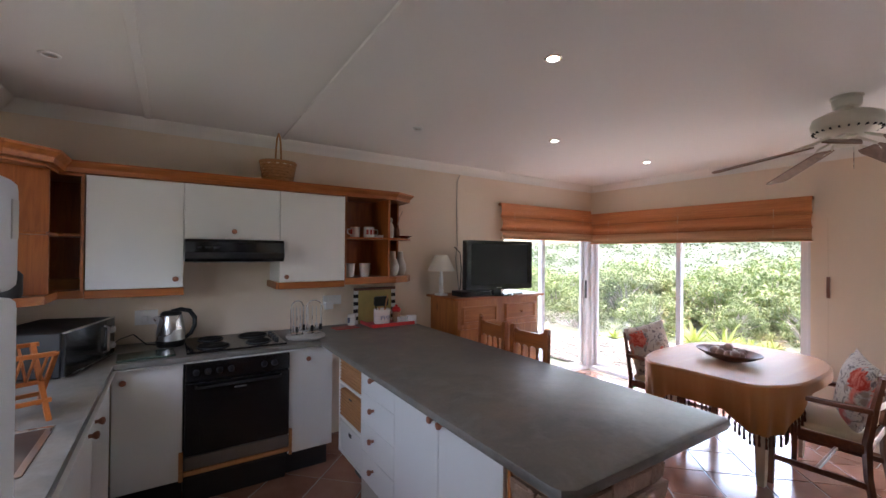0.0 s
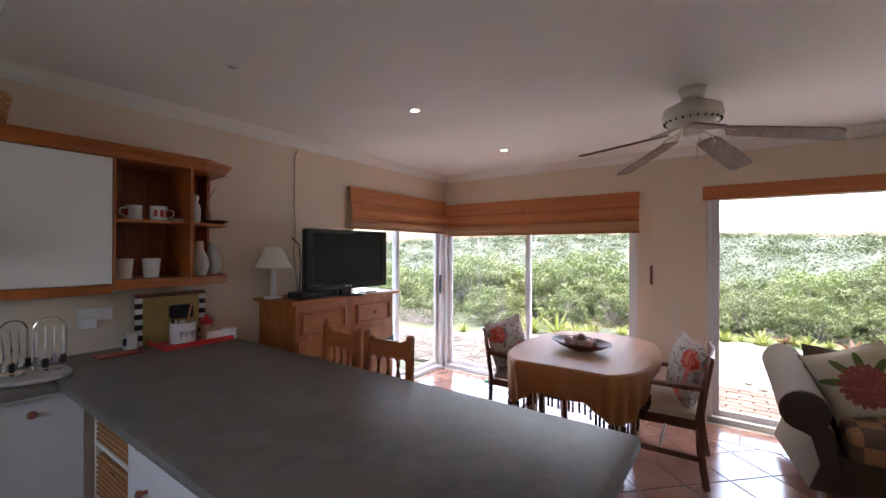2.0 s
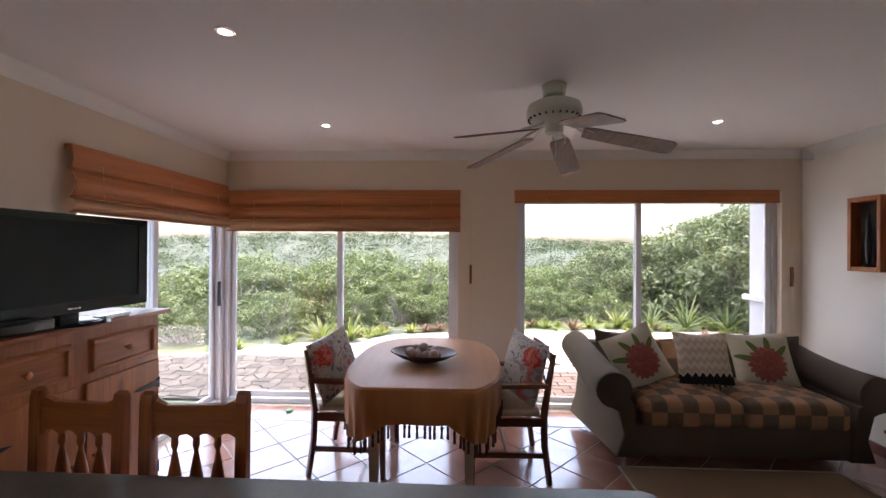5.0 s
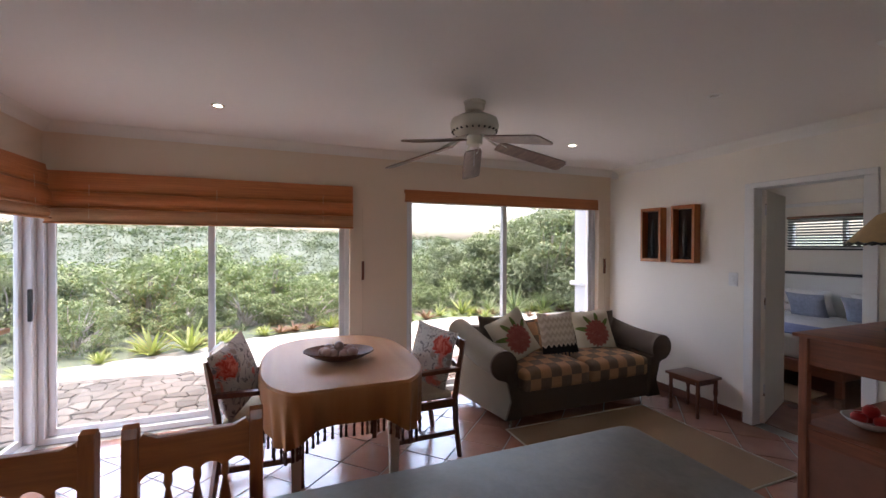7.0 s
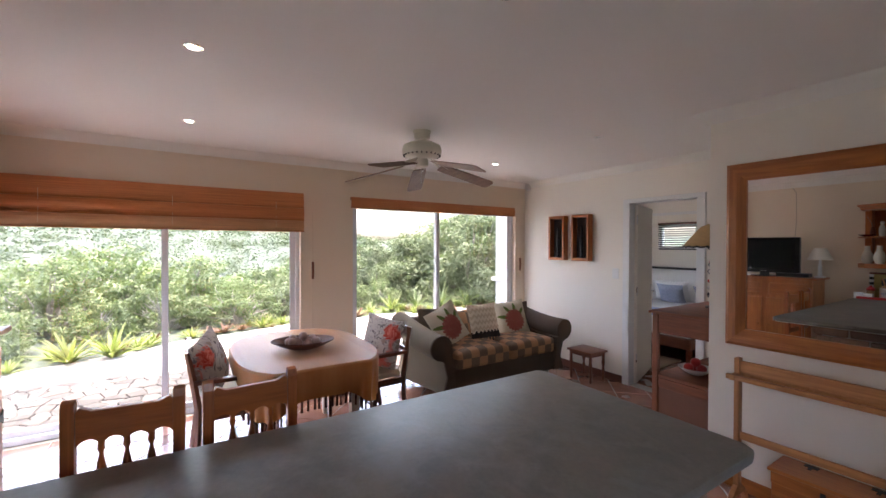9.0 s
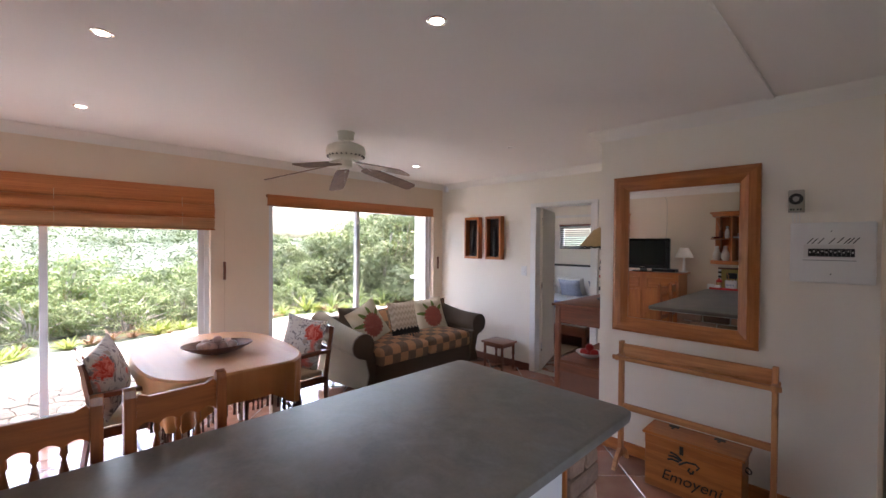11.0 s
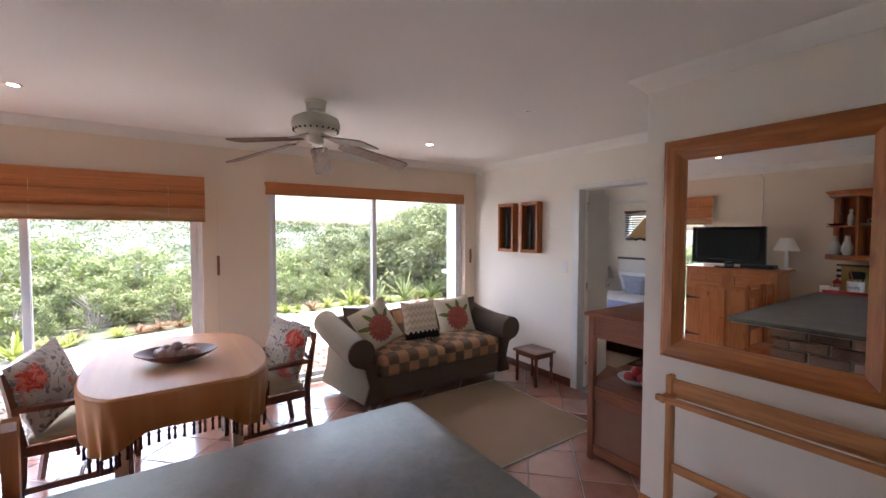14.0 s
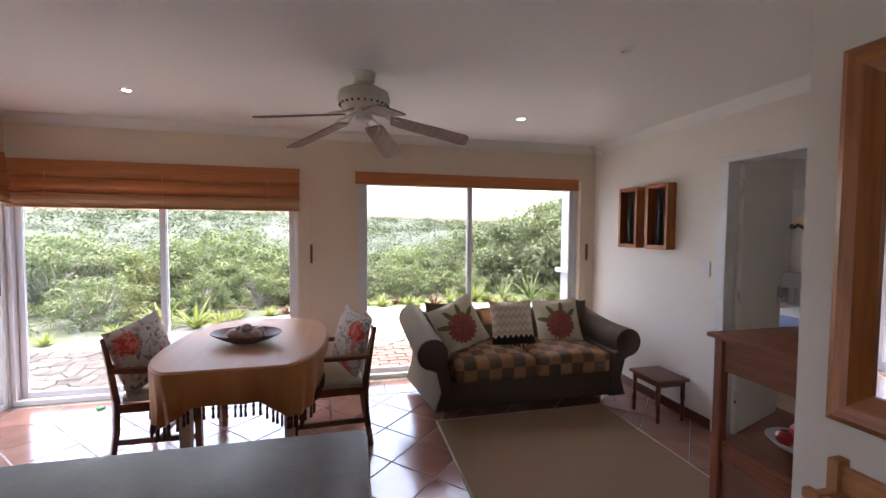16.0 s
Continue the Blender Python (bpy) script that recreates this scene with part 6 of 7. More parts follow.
def zigzag():
    m, t, p = nodes_of("zigzag weave")
    sep = t.nodes.new("ShaderNodeSeparateXYZ")
    t.links.new(coords(t), sep.inputs[0])

    def op(kind, a, b=0.0):
        n = t.nodes.new("ShaderNodeMath")
        n.operation = kind
        for s, v in ((n.inputs[0], a), (n.inputs[1], b)):
            if hasattr(v, "links"):
                t.links.new(v, s)
            else:
                s.default_value = v
        return n.outputs[0]
    tri = op("MULTIPLY", op("PINGPONG", sep.outputs["X"], 0.026), 1.3)
    h = op("ADD", sep.outputs["Z"], tri)
    band = op("PINGPONG", h, 0.035)
    pale = mixed(t, ramp(t, op("MULTIPLY", band, 28.0), 0.4, 0.6), (0.55, 0.45, 0.34), (0.70, 0.60, 0.48))
    dark = op("LESS_THAN", h, -0.105)
    col = mixed(t, dark, pale, (0.022, 0.018, 0.016))
    t.links.new(col, p.inputs["Base Color"])
    p.inputs["Roughness"].default_value = 0.95
    bump(t, p, noise_tex(t, coords(t), 240, 2), 0.3, 0.002)
    return m


M["zigzag"] = zigzag()


def fringe(ob):
    for k in range(9):
        x = -0.17 + 0.0425 * k
        part("tassel", tube([(x, -0.01, -0.185), (x, -0.012, -0.20), (x, -0.012, -0.235)], [0.003, 0.009, 0.007], 6), M["black_matt"], ob, "black tassel")


pillow("tan zigzag-woven cushion with black tassels on the sofa", (4.24, -0.57, 0.675), -18, -90, 0.42, 0.41, 0.13, M["zigzag"], 41, fringe)
pillow("dark brown cushion behind the protea cushion", (4.42, 0.02, 0.66), -14, -80, 0.40, 0.38, 0.12, M["sofa"], 42, None, 4)
pillow("brown checked cushion behind the zigzag cushion", (4.40, -0.32, 0.63), -16, -88, 0.36, 0.34, 0.10, M["check"], 43)
pillow("dark brown cushion behind the protea cushion", (4.42, -1.24, 0.64), -14, -100, 0.40, 0.38, 0.12, M["sofa"], 44)

# rug
rug = thing("rug", "plain beige woven rug with a bound edge before the sofa", "rug", (3.22, -0.52, 0))
M["rug"] = plain("beige flatweave", (0.30, 0.205, 0.13), 0.95, 0.12, 3, 200, 0.4, spec=0.1)
part("field", bx(-0.635, 0.635, -0.74, 0.74, 0.0005, 0.008, 0.002), M["rug"], rug)
for b in ((-0.645, 0.645, 0.735, 0.75), (-0.645, 0.645, -0.75, -0.735), (-0.65, -0.635, -0.75, 0.75), (0.635, 0.65, -0.75, 0.75)):
    part("binding", bx(*b, 0.0008, 0.011, 0.003), plain("pale binding", (0.46, 0.40, 0.31), 0.9, 0.1), rug)

# stool by the wall
st = thing("stool", "small dark wooden stool with turned legs by the wall", "stool", (3.59, -1.60, 0))
part("seat", bx(-0.17, 0.17, -0.15, 0.15, 0.325, 0.35, 0.006, 2), M["dark_x"], st, "", True)
part("apron", bx(-0.14, 0.14, -0.12, 0.12, 0.285, 0.325, 0.002), M["dark_x"], st)
for sx in (-1, 1):
    for sy in (-1, 1):
        part("leg", lathe([(0.014, 0), (0.018, 0.03), (0.013, 0.05), (0.019, 0.10), (0.012, 0.16), (0.020, 0.2), (0.016, 0.24), (0.019, 0.325)], 12, (sx * 0.135, sy * 0.115, 0)), M["dark_z"], st, smooth=True)

# two box frames with carved figures
for x in (4.175, 3.80):
    fb = thing("box_frame", "deep red pine box frame with a slim dark carving inside", "picture", (x, -1.80, 1.655), 0, "box frames on the wall")
    for n_, b in (("frame_side", (-0.128, -0.100, 0.0, 0.09, -0.285, 0.285)), ("frame_side", (0.100, 0.128, 0.0, 0.09, -0.285, 0.285)), ("frame_rail", (-0.100, 0.100, 0.0, 0.09, 0.25, 0.285)), ("frame_rail", (-0.100, 0.100, 0.0, 0.09, -0.285, -0.25))):
        part(n_, bx(*b, 0.003), M["cherry_z"], fb)
    part("back", bx(-0.100, 0.100, 0.0, 0.012, -0.25, 0.25, 0.0), plain("dark felt", (0.035, 0.02, 0.015), 0.9), fb, "dark felt back")
    part("carving", lathe([(0.03, -0.25), (0.032, -0.235), (0.012, -0.22), (0.018, -0.15), (0.022, -0.06), (0.012, 0.02), (0.016, 0.06), (0.014, 0.10), (0.003, 0.16), (0, 0.17)], 12, (0, 0.05, 0)), M["black_matt"], fb, "slim black carving", True)

ob = thing("light_switch", "white double light switch plate", "switch", (3.36, -1.80, 1.24))
part("plate", bx(-0.04, 0.04, 0, 0.009, -0.06, 0.06, 0.003), M["white_paint"], ob)
for z in (-0.02, 0.02):
    part("rocker", bx(-0.015, 0.015, 0.009, 0.014, z - 0.012, z + 0.012, 0.002), M["white_paint"], ob)
ob = thing("alarm_sensor", "small white motion sensor in the room's corner", "sensor", (4.73, -1.765, 2.385))
part("case", bx(-0.03, 0.03, -0.03, 0.03, -0.045, 0.045, 0.012, 3), M["white_paint"], ob, "", True)

# server with a wire lamp
sv = thing("server", "russet wooden server with an open middle shelf and a panelled base", "server", (2.11, -1.30, 0))
for sx in (-1, 1):
    for sy in (-1, 1):
        part("post", bx(sx * 0.215 - 0.022, sx * 0.215 + 0.022, sy * 0.475 - 0.022, sy * 0.475 + 0.022, 0, 1.02, 0.004), M["rust_z"], sv)
part("top", bx(-0.235, 0.255, -0.52, 0.525, 1.02, 1.042, 0.006, 2), M["rust_x"], sv, "worn russet top", True)
part("back_ledge", bx(-0.235, -0.215, -0.52, 0.40, 1.042, 1.075, 0.006), M["rust_x"], sv)
for b in ((-0.193, 0.193, 0.463, 0.483, 0.865, 1.02), (-0.193, 0.193, -0.483, -0.463, 0.865, 1.02), (0.205, 0.225, -0.453, 0.453, 0.865, 1.02), (-0.225, -0.205, -0.453, 0.453, 0.865, 1.02)):
    part("apron", bx(*b, 0.003), M["rust_x"], sv)
part("shelf", bx(-0.225, 0.225, -0.483, 0.483, 0.505, 0.53, 0.004), M["rust_x"], sv)
for b in ((-0.193, 0.193, 0.463, 0.487, 0.43, 0.505), (-0.193, 0.193, 0.463, 0.487, 0.04, 0.11)):
    part("rail", bx(*b, 0.003), M["rust_x"], sv)
part("end_panel", bx(-0.193, 0.193, 0.465, 0.475, 0.11, 0.43, 0.0), plain("worn leather panel", (0.20, 0.085, 0.05), 0.6, 0.3, 9, 90, 0.3), sv, "worn brown end panel")
part("front_panel", bx(0.212, 0.222, -0.453, 0.453, 0.04, 0.505, 0.0), M["rust_z"], sv)

lamp = thing("wire_lamp", "beaded black wire table lamp with a woven straw shade", "lamp", (2.12, -1.35, 1.043))
part("base", lathe([(0.075, 0), (0.078, 0.012), (0.03, 0.02), (0, 0.02)], 20), M["black_matt"], lamp, smooth=True)
wire = bmesh.new()
for s in range(3):
    pts = []
    for i in range(60):
        u = i / 59
        a = 2 * math.pi * (u * 2.5 + s / 3)
        r = 0.025 + 0.035 * abs(math.sin(u * math.pi * 2.5))
        pts.append((r * math.cos(a), r * math.sin(a), 0.02 + 0.50 * u))
    tube(pts, 0.004, 6, wire)
part("wire_stem", wire, M["black_matt"], lamp, "twisted black wire stem", True)
rl = random.Random(8)
for k in range(14):
    a, z = rl.uniform(0, 6.28), 0.06 + 0.027 * k
    b = bmesh.new()
    bmesh.ops.create_uvsphere(b, u_segments=10, v_segments=8, radius=0.016)
    b.transform(pose(0.05 * math.cos(a), 0.05 * math.sin(a), z))
    part("bead", b, M["red_plastic"] if k % 3 == 0 else (M["ceramic"] if k % 3 == 1 else M["black_matt"]), lamp, smooth=True)
M["straw"] = plain("woven straw", (0.44, 0.29, 0.13), 0.85, 0.25, 40, 200, 0.5)
part("shade", lathe([(0.245, 0.515), (0.24, 0.52), (0.115, 0.675), (0.06, 0.70), (0.058, 0.695), (0.112, 0.668), (0.235, 0.515)], 36), M["straw"], lamp, "conical woven straw shade", True)
part("hem_beads", tube([(0.245 * math.cos(6.2832 * i / 40), 0.245 * math.sin(6.2832 * i / 40), 0.507 + (0.008 if i % 2 else -0.004)) for i in range(40)], 0.007, 6, None, True), M["black_matt"], lamp)
pot = thing("straw_pot", "woven straw pot with a domed lid on the server", "pot", (2.02, -1.52, 1.043))
part("pot", lathe([(0.06, 0), (0.085, 0.02), (0.105, 0.09), (0.10, 0.16), (0.075, 0.21), (0.072, 0.21), (0.06, 0.2), (0, 0.2)], 28), M["straw"], pot, smooth=True)
part("lid", lathe([(0.12, 0.212), (0.125, 0.222), (0.10, 0.25), (0.05, 0.275), (0.012, 0.283), (0.012, 0.30), (0, 0.302)], 28), M["straw"], pot, "domed straw lid", True)
part("band", lathe([(0.1065, 0.085), (0.1085, 0.10), (0.1065, 0.115)], 28), M["black_matt"], pot, "black woven band", True)
ob = thing("fruit_dish", "patterned dish of red apples on the server's shelf", "dish", (2.14, -1.07, 0.531))
part("dish", lathe([(0.05, 0), (0.10, 0.03), (0.125, 0.055), (0.12, 0.057), (0.05, 0.012), (0, 0.012)], 28), M["ceramic"], ob, smooth=True)
for x, y, z in ((-0.045, 0, 0.05), (0.04, 0.03, 0.05), (0.03, -0.045, 0.05), (0.0, 0.0, 0.095)):
    solid("apple", lathe([(0, -0.032), (0.02, -0.033), (0.036, -0.012), (0.037, 0.01), (0.022, 0.03), (0.006, 0.026), (0, 0.02)], 18), plain("apple skin", (0.42, 0.035, 0.03), 0.3, 0.35, 14, 60, 0.02), "shiny red apple in the dish", "apple", group="apples", smooth=True, at=(2.14 + x, -1.07 + y, 0.531 + z))

# sideboard with drawers and iron-strapped doors
sb = thing("sideboard", "orange pine sideboard with two drawers and iron-hinged doors", "sideboard", (2.83, 3.38, 0))
part("body", bx(-0.52, 0.50, -0.23, 0.235, 0.05, 1.125, 0.004), M["pine_z"], sb)
part("top", bx(-0.57, 0.555, -0.265, 0.238, 1.125, 1.15, 0.007, 2), M["cherry_x"], sb, "darker moulded top", True)
part("plinth", bx(-0.535, 0.515, -0.245, 0.235, 0, 0.055, 0.004), M["pine_x"], sb)
for u in (-0.27, 0.25):
    d = part("drawer", bx(u - 0.215, u + 0.215, -0.236, -0.23, 0.90, 1.07, 0.002), M["pine_x"], sb)
    for b in ((u - 0.205, u + 0.205, 1.045, 1.065), (u - 0.205, u + 0.205, 0.905, 0.925)):
        part("moulding", bx(b[0], b[1], -0.252, -0.236, b[2], b[3], 0.004), M["pine_x"], d)
    for x in (u - 0.205, u + 0.183):
        part("moulding", bx(x, x + 0.022, -0.252, -0.236, 0.925, 1.045, 0.004), M["pine_z"], d)
    bm = lathe(KNOB, 14)
    bm.transform(pose(u, -0.236, 0.985, 90, 0, 0))
    part("knob", bm, M["pine_x"], d, smooth=True)
    dr = part("door", bx(u - 0.235, u + 0.235, -0.246, -0.23, 0.09, 0.86, 0.003), M["pine_z"], sb)
    hx = u - 0.235 if u < 0 else u + 0.235
    s = 1 if u < 0 else -1
    for z in (0.22, 0.72):
        part("strap_hinge", extrude_outline([(hx, z - 0.035), (hx, z + 0.035), (hx + s * 0.03, z + 0.016), (hx + s * 0.15, z + 0.009), (hx + s * 0.19, z), (hx + s * 0.15, z - 0.009), (hx + s * 0.03, z - 0.016)], "y", -0.251, -0.246), M["black_matt"], dr, "black iron strap hinge")
    bm = lathe(KNOB, 14)
    bm.transform(pose(u + s * 0.20, -0.246, 0.50, 90, 0, 0))
    part("knob", bm, M["pine_x"], dr, smooth=True)

tv = thing("television", "flat-screen television with a black bezel on the sideboard", "television", (2.85, 3.24, 1.15), -3)
part("stand", lathe([(0.17, 0), (0.165, 0.012), (0.05, 0.02), (0, 0.02)], 28), M["black_gloss"], tv, smooth=True)
part("neck", bx(-0.05, 0.05, -0.01, 0.03, 0.015, 0.06, 0.004), M["black_matt"], tv)
part("case", bx(-0.385, 0.43, -0.028, 0.045, 0.05, 0.53, 0.012, 2), M["black_matt"], tv, "", True)
for b in ((-0.385, 0.43, 0.495, 0.53), (-0.385, 0.43, 0.05, 0.105), (-0.385, -0.33, 0.105, 0.495), (0.37, 0.43, 0.105, 0.495)):
    part("bezel", bx(b[0], b[1], -0.036, -0.028, b[2], b[3], 0.002), M["black_gloss"], tv)
part("screen", bx(-0.33, 0.37, -0.0305, -0.028, 0.105, 0.495, 0.0), plain("dark screen", (0.006, 0.008, 0.008), 0.3, 0.05, bumpy=0, spec=0.25), tv, "switched-off dark screen")
part("badge", bx(-0.03, 0.03, -0.037, -0.036, 0.07, 0.076, 0.0), M["steel"], tv)
ob = thing("decoder", "low black decoder box on the sideboard", "decoder", (2.52, 3.19, 1.15), -2)
part("case", bx(-0.17, 0.17, -0.05, 0.12, 0.006, 0.055, 0.008, 2), M["black_matt"], ob, "", True)
part("front", bx(-0.165, 0.165, -0.054, -0.05, 0.012, 0.048, 0.002), M["black_gloss"], ob)
ob = thing("media_player", "slim silver-grey player box below the television", "player", (3.02, 3.17, 1.15), 2)
part("case", bx(-0.09, 0.09, -0.03, 0.03, 0.003, 0.02, 0.003), M["steel"], ob)
tl = thing("table_lamp", "small white table lamp with a tapered shade on the sideboard", "lamp", (2.312, 3.43, 1.15))
part("base", bx(-0.048, 0.048, -0.048, 0.048, 0, 0.018, 0.004), M["white_paint"], tl)
part("stem", lathe([(0.018, 0.018), (0.026, 0.03), (0.02, 0.07), (0.022, 0.13), (0.015, 0.19), (0.013, 0.25), (0, 0.25)], 10), M["white_paint"], tl)
part("shade", lathe([(0.13, 0.235), (0.062, 0.385), (0.058, 0.385), (0.126, 0.235)], 32), plain("white lampshade", (0.72, 0.68, 0.6), 0.8, 0.05), tl, "white conical shade", True)
cb = thing("aerial_cable", "grey cable running down the wall behind the television", "cable", (2.62, 3.612, 1.2))
part("cable", tube([(0.05, 0.0, 1.20), (0.03, 0, 1.16), (0.0, 0, 1.10), (-0.005, 0, 0.7), (0.01, 0, 0.45), (-0.01, 0, 0.3), (0.0, -0.02, 0.12), (0.01, -0.03, 0.0), (0.02, -0.01, -0.04)], 0.004, 6), plain("grey cable", (0.42, 0.36, 0.30), 0.6), cb)
part("black_cable", tube([(-0.03, -0.005, 0.42), (0.03, -0.02, 0.36), (0.04, -0.03, 0.2), (0.03, -0.03, 0.02), (0.03, -0.02, -0.04)], 0.005, 6), M["black_matt"], cb)

# mirror, quilt rail, chest
mr = thing("wall_mirror", "large mirror in a broad orange pine frame", "mirror", (1.282, -0.61, 1.505))
W_, H_, F_ = 0.447, 0.575, 0.108
prof_pts = [(0.0, 0.0), (0.030, 0.0), (0.042, 0.02), (0.042, 0.06), (0.022, 0.108), (0.0, 0.108)]


def mitred(a, b, inward):
    """One side of the frame from corner a to corner b, mitred; profile (depth, inset)."""
    bm = bmesh.new()
    a, b, inward = Vector(a), Vector(b), Vector(inward)
    d = (b - a).normalized()
    ra, rb_ = [], []
    for dep, ins in prof_pts:
        ra.append(bm.verts.new((a + d * ins + inward * ins) + Vector((0, dep, 0))))
        rb_.append(bm.verts.new((b - d * ins + inward * ins) + Vector((0, dep, 0))))
    n = len(prof_pts)
    for k in range(n):
        bm.faces.new((ra[k], ra[(k + 1) % n], rb_[(k + 1) % n], rb_[k]))
    bm.faces.new(ra)
    bm.faces.new(list(reversed(rb_)))
    bmesh.ops.recalc_face_normals(bm, faces=bm.faces)
    return bm


for a, b, i, mt in (((-W_, 0, H_), (W_, 0, H_), (0, 0, -1), "pine_x"), ((-W_, 0, -H_), (W_, 0, -H_), (0, 0, 1), "pine_x"), ((-W_, 0, -H_), (-W_, 0, H_), (1, 0, 0), "pine_z"), ((W_, 0, -H_), (W_, 0, H_), (-1, 0, 0), "pine_z")):
    part("frame_side", mitred(a, b, i), M[mt], mr)
part("mirror_glass", bx(-W_ + F_ - 0.004, W_ - F_ + 0.004, 0.004, 0.012, -H_ + F_ - 0.004, H_ - F_ + 0.004, 0.0), M["mirror"], mr, "silvered mirror glass")

qr = thing("quilt_rail", "pale pine quilt rail standing against the wall", "quilt rail", (1.165, -0.43, 0))
for sx in (-1, 1):
    x = sx * 0.430
    part("post", bx(x - 0.014, x + 0.014, -0.024, 0.024, 0.06, 0.888, 0.005, 2), M["pale_z"], qr, "", True)
    part("foot", extrude_outline([(-0.13, 0.0), (-0.105, 0.0), (-0.05, 0.06), (0.05, 0.06), (0.105, 0.0), (0.13, 0.0), (0.10, 0.06), (0.03, 0.12), (-0.03, 0.12), (-0.10, 0.06)], "x", x - 0.014, x + 0.014, bevel=0.004), M["pale_x"], qr)
    part("cross_arm", bx(x - 0.013, x + 0.013, -0.06, 0.09, 0.765, 0.80, 0.006, 2), M["pale_x"], qr)
part("top_rail", bx(-0.416, 0.416, -0.012, 0.012, 0.80, 0.872, 0.005, 2), M["pale_x"], qr)
part("side_rail", bx(-0.465, 0.465, 0.055, 0.083, 0.768, 0.797, 0.005, 2), M["pale_x"], qr)
part("side_rail", bx(-0.45, 0.45, -0.056, -0.03, 0.768, 0.795, 0.005, 2), M["pale_x"], qr)
part("low_rail", bx(-0.416, 0.416, -0.010, 0.010, 0.40, 0.445, 0.004), M["pale_x"], qr)

ch = thing("wooden_chest", "pine chest with dark lettering and a hinged lid under the rail", "chest", (1.125, -0.42, 0))
part("body", bx(-0.262, 0.262, -0.10, 0.112, 0.0, 0.335, 0.003), M["pine_x"], ch)
lid = part("lid", bx(-0.278, 0.278, -0.105, 0.125, 0.337, 0.355, 0.004), M["pine_x"], ch)
part("lid_front", bx(-0.263, 0.263, 0.112, 0.116, 0.275, 0.335, 0.001), M["pine_x"], lid)
for x in (-0.12, 0.14):
    part("hinge", bx(x - 0.03, x + 0.03, -0.085, -0.05, 0.3555, 0.359, 0.001), M["black_matt"], lid, "black hinge")
    part("hinge_leaf", bx(x - 0.008, x + 0.008, -0.05, -0.02, 0.3555, 0.3585, 0.001), M["black_matt"], lid)
part("hasp", bx(0.035, 0.058, 0.116, 0.122, 0.265, 0.32, 0.003), M["black_matt"], ch, "iron hasp")
part("ring_handle", tube([(-0.263 - 0.012 - 0.014 * math.sin(a), 0.0 + 0.03 * math.cos(a), 0.25 - 0.01 * math.sin(a)) for a in [6.2832 * i / 16 for i in range(16)]], 0.004, 6, None, True), M["black_matt"], ch)
tx = text_mesh("Emoyeni", 0.095, 0.0008, 0.25)
tx.transform(pose(0.0, 0.1135, 0.105, 90, 0, 180))
part("lettering", tx, M["black_matt"], ch, "dark burnt lettering")
br = bmesh.new()
for p0 in ([(0.06, 0.0), (0.02, 0.03), (-0.03, 0.035), (-0.05, 0.02), (-0.035, 0.0)], [(0.045, 0.03), (0.08, 0.055), (0.11, 0.06)], [(0.05, 0.025), (0.09, 0.04), (0.12, 0.035)], [(0.06, 0.015), (0.10, 0.02), (0.125, 0.01)], [(0.0, 0.0), (0.01, -0.02), (-0.01, -0.035)], [(-0.02, -0.01), (-0.015, -0.03)]):
    tube([(u, 0.1135, 0.20 + v) for u, v in p0], 0.006, 6, br)
part("emblem", br, M["black_matt"], ch, "dark burnt plant emblem")

# distribution board and timer
db = thing("distribution_board", "white electrical distribution board with a row of black breakers", "fuse box", (0.522, -0.61, 1.54))
part("cover", bx(-0.175, 0.175, 0, 0.022, -0.17, 0.17, 0.012, 2), M["white_paint"], db, "", True)
part("slot", bx(-0.09, 0.115, 0.022, 0.0235, -0.03, 0.045, 0.0), M["ceramic"], db)
for k in range(11):
    br_ = part("breaker", bx(0.095 - 0.0172 * (k + 1) + 0.001, 0.095 - 0.0172 * k, 0.0235, 0.036, -0.022, 0.022, 0.001), M["black_matt"], db)
    part("toggle", bx(0.095 - 0.0172 * k - 0.0115, 0.095 - 0.0172 * k - 0.005, 0.036, 0.044, -0.002 + 0.006 * (k % 2), 0.006 + 0.006 * (k % 2), 0.0), M["ceramic"], br_)
for x, z in ((0.10, 0.05), (0.08, 0.05), (0.055, 0.05), (0.01, 0.05), (-0.025, 0.055), (-0.05, 0.05), (-0.065, 0.05), (-0.085, 0.052)):
    part("written_stroke", tube([(x, 0.0232, z), (x - 0.026, 0.0232, z + 0.032)], 0.0022, 5), M["black_matt"], db, "slanted pen stroke")
part("label_line", bx(-0.10, 0.118, 0.022, 0.0228, -0.045, -0.041, 0.0), plain("grey print", (0.3, 0.3, 0.3), 0.7), db)
for z in (0.12, -0.12):
    part("screw", bx(-0.003, 0.003, 0.022, 0.024, z - 0.003, z + 0.003, 0.001), M["black_matt"], db)
tm = thing("timer", "grey plug-in timer with a round dial above the fuse box", "timer", (0.672, -0.61, 1.835))
part("case", bx(-0.036, 0.036, 0, 0.045, -0.065, 0.065, 0.004), plain("grey plastic", (0.36, 0.33, 0.29), 0.5, 0.08), tm)
dl = lathe([(0.032, 0), (0.032, 0.005), (0.026, 0.007), (0, 0.007)], 24)
dl.transform(pose(0, 0.045, 0.012, -90, 0, 0))
part("dial", dl, M["black_matt"], tm, "black dial", True)
dl = lathe([(0.015, 0), (0.014, 0.004), (0, 0.004)], 18)
dl.transform(pose(0, 0.052, 0.012, -90, 0, 0))
part("dial_centre", dl, plain("dial grey", (0.25, 0.24, 0.23), 0.4), tm)
for x in (-0.022, -0.008, 0.010, 0.022):
    part("terminal", bx(x - 0.004, x + 0.004, 0.045, 0.047, -0.052, -0.043, 0.001), M["black_matt"], tm)
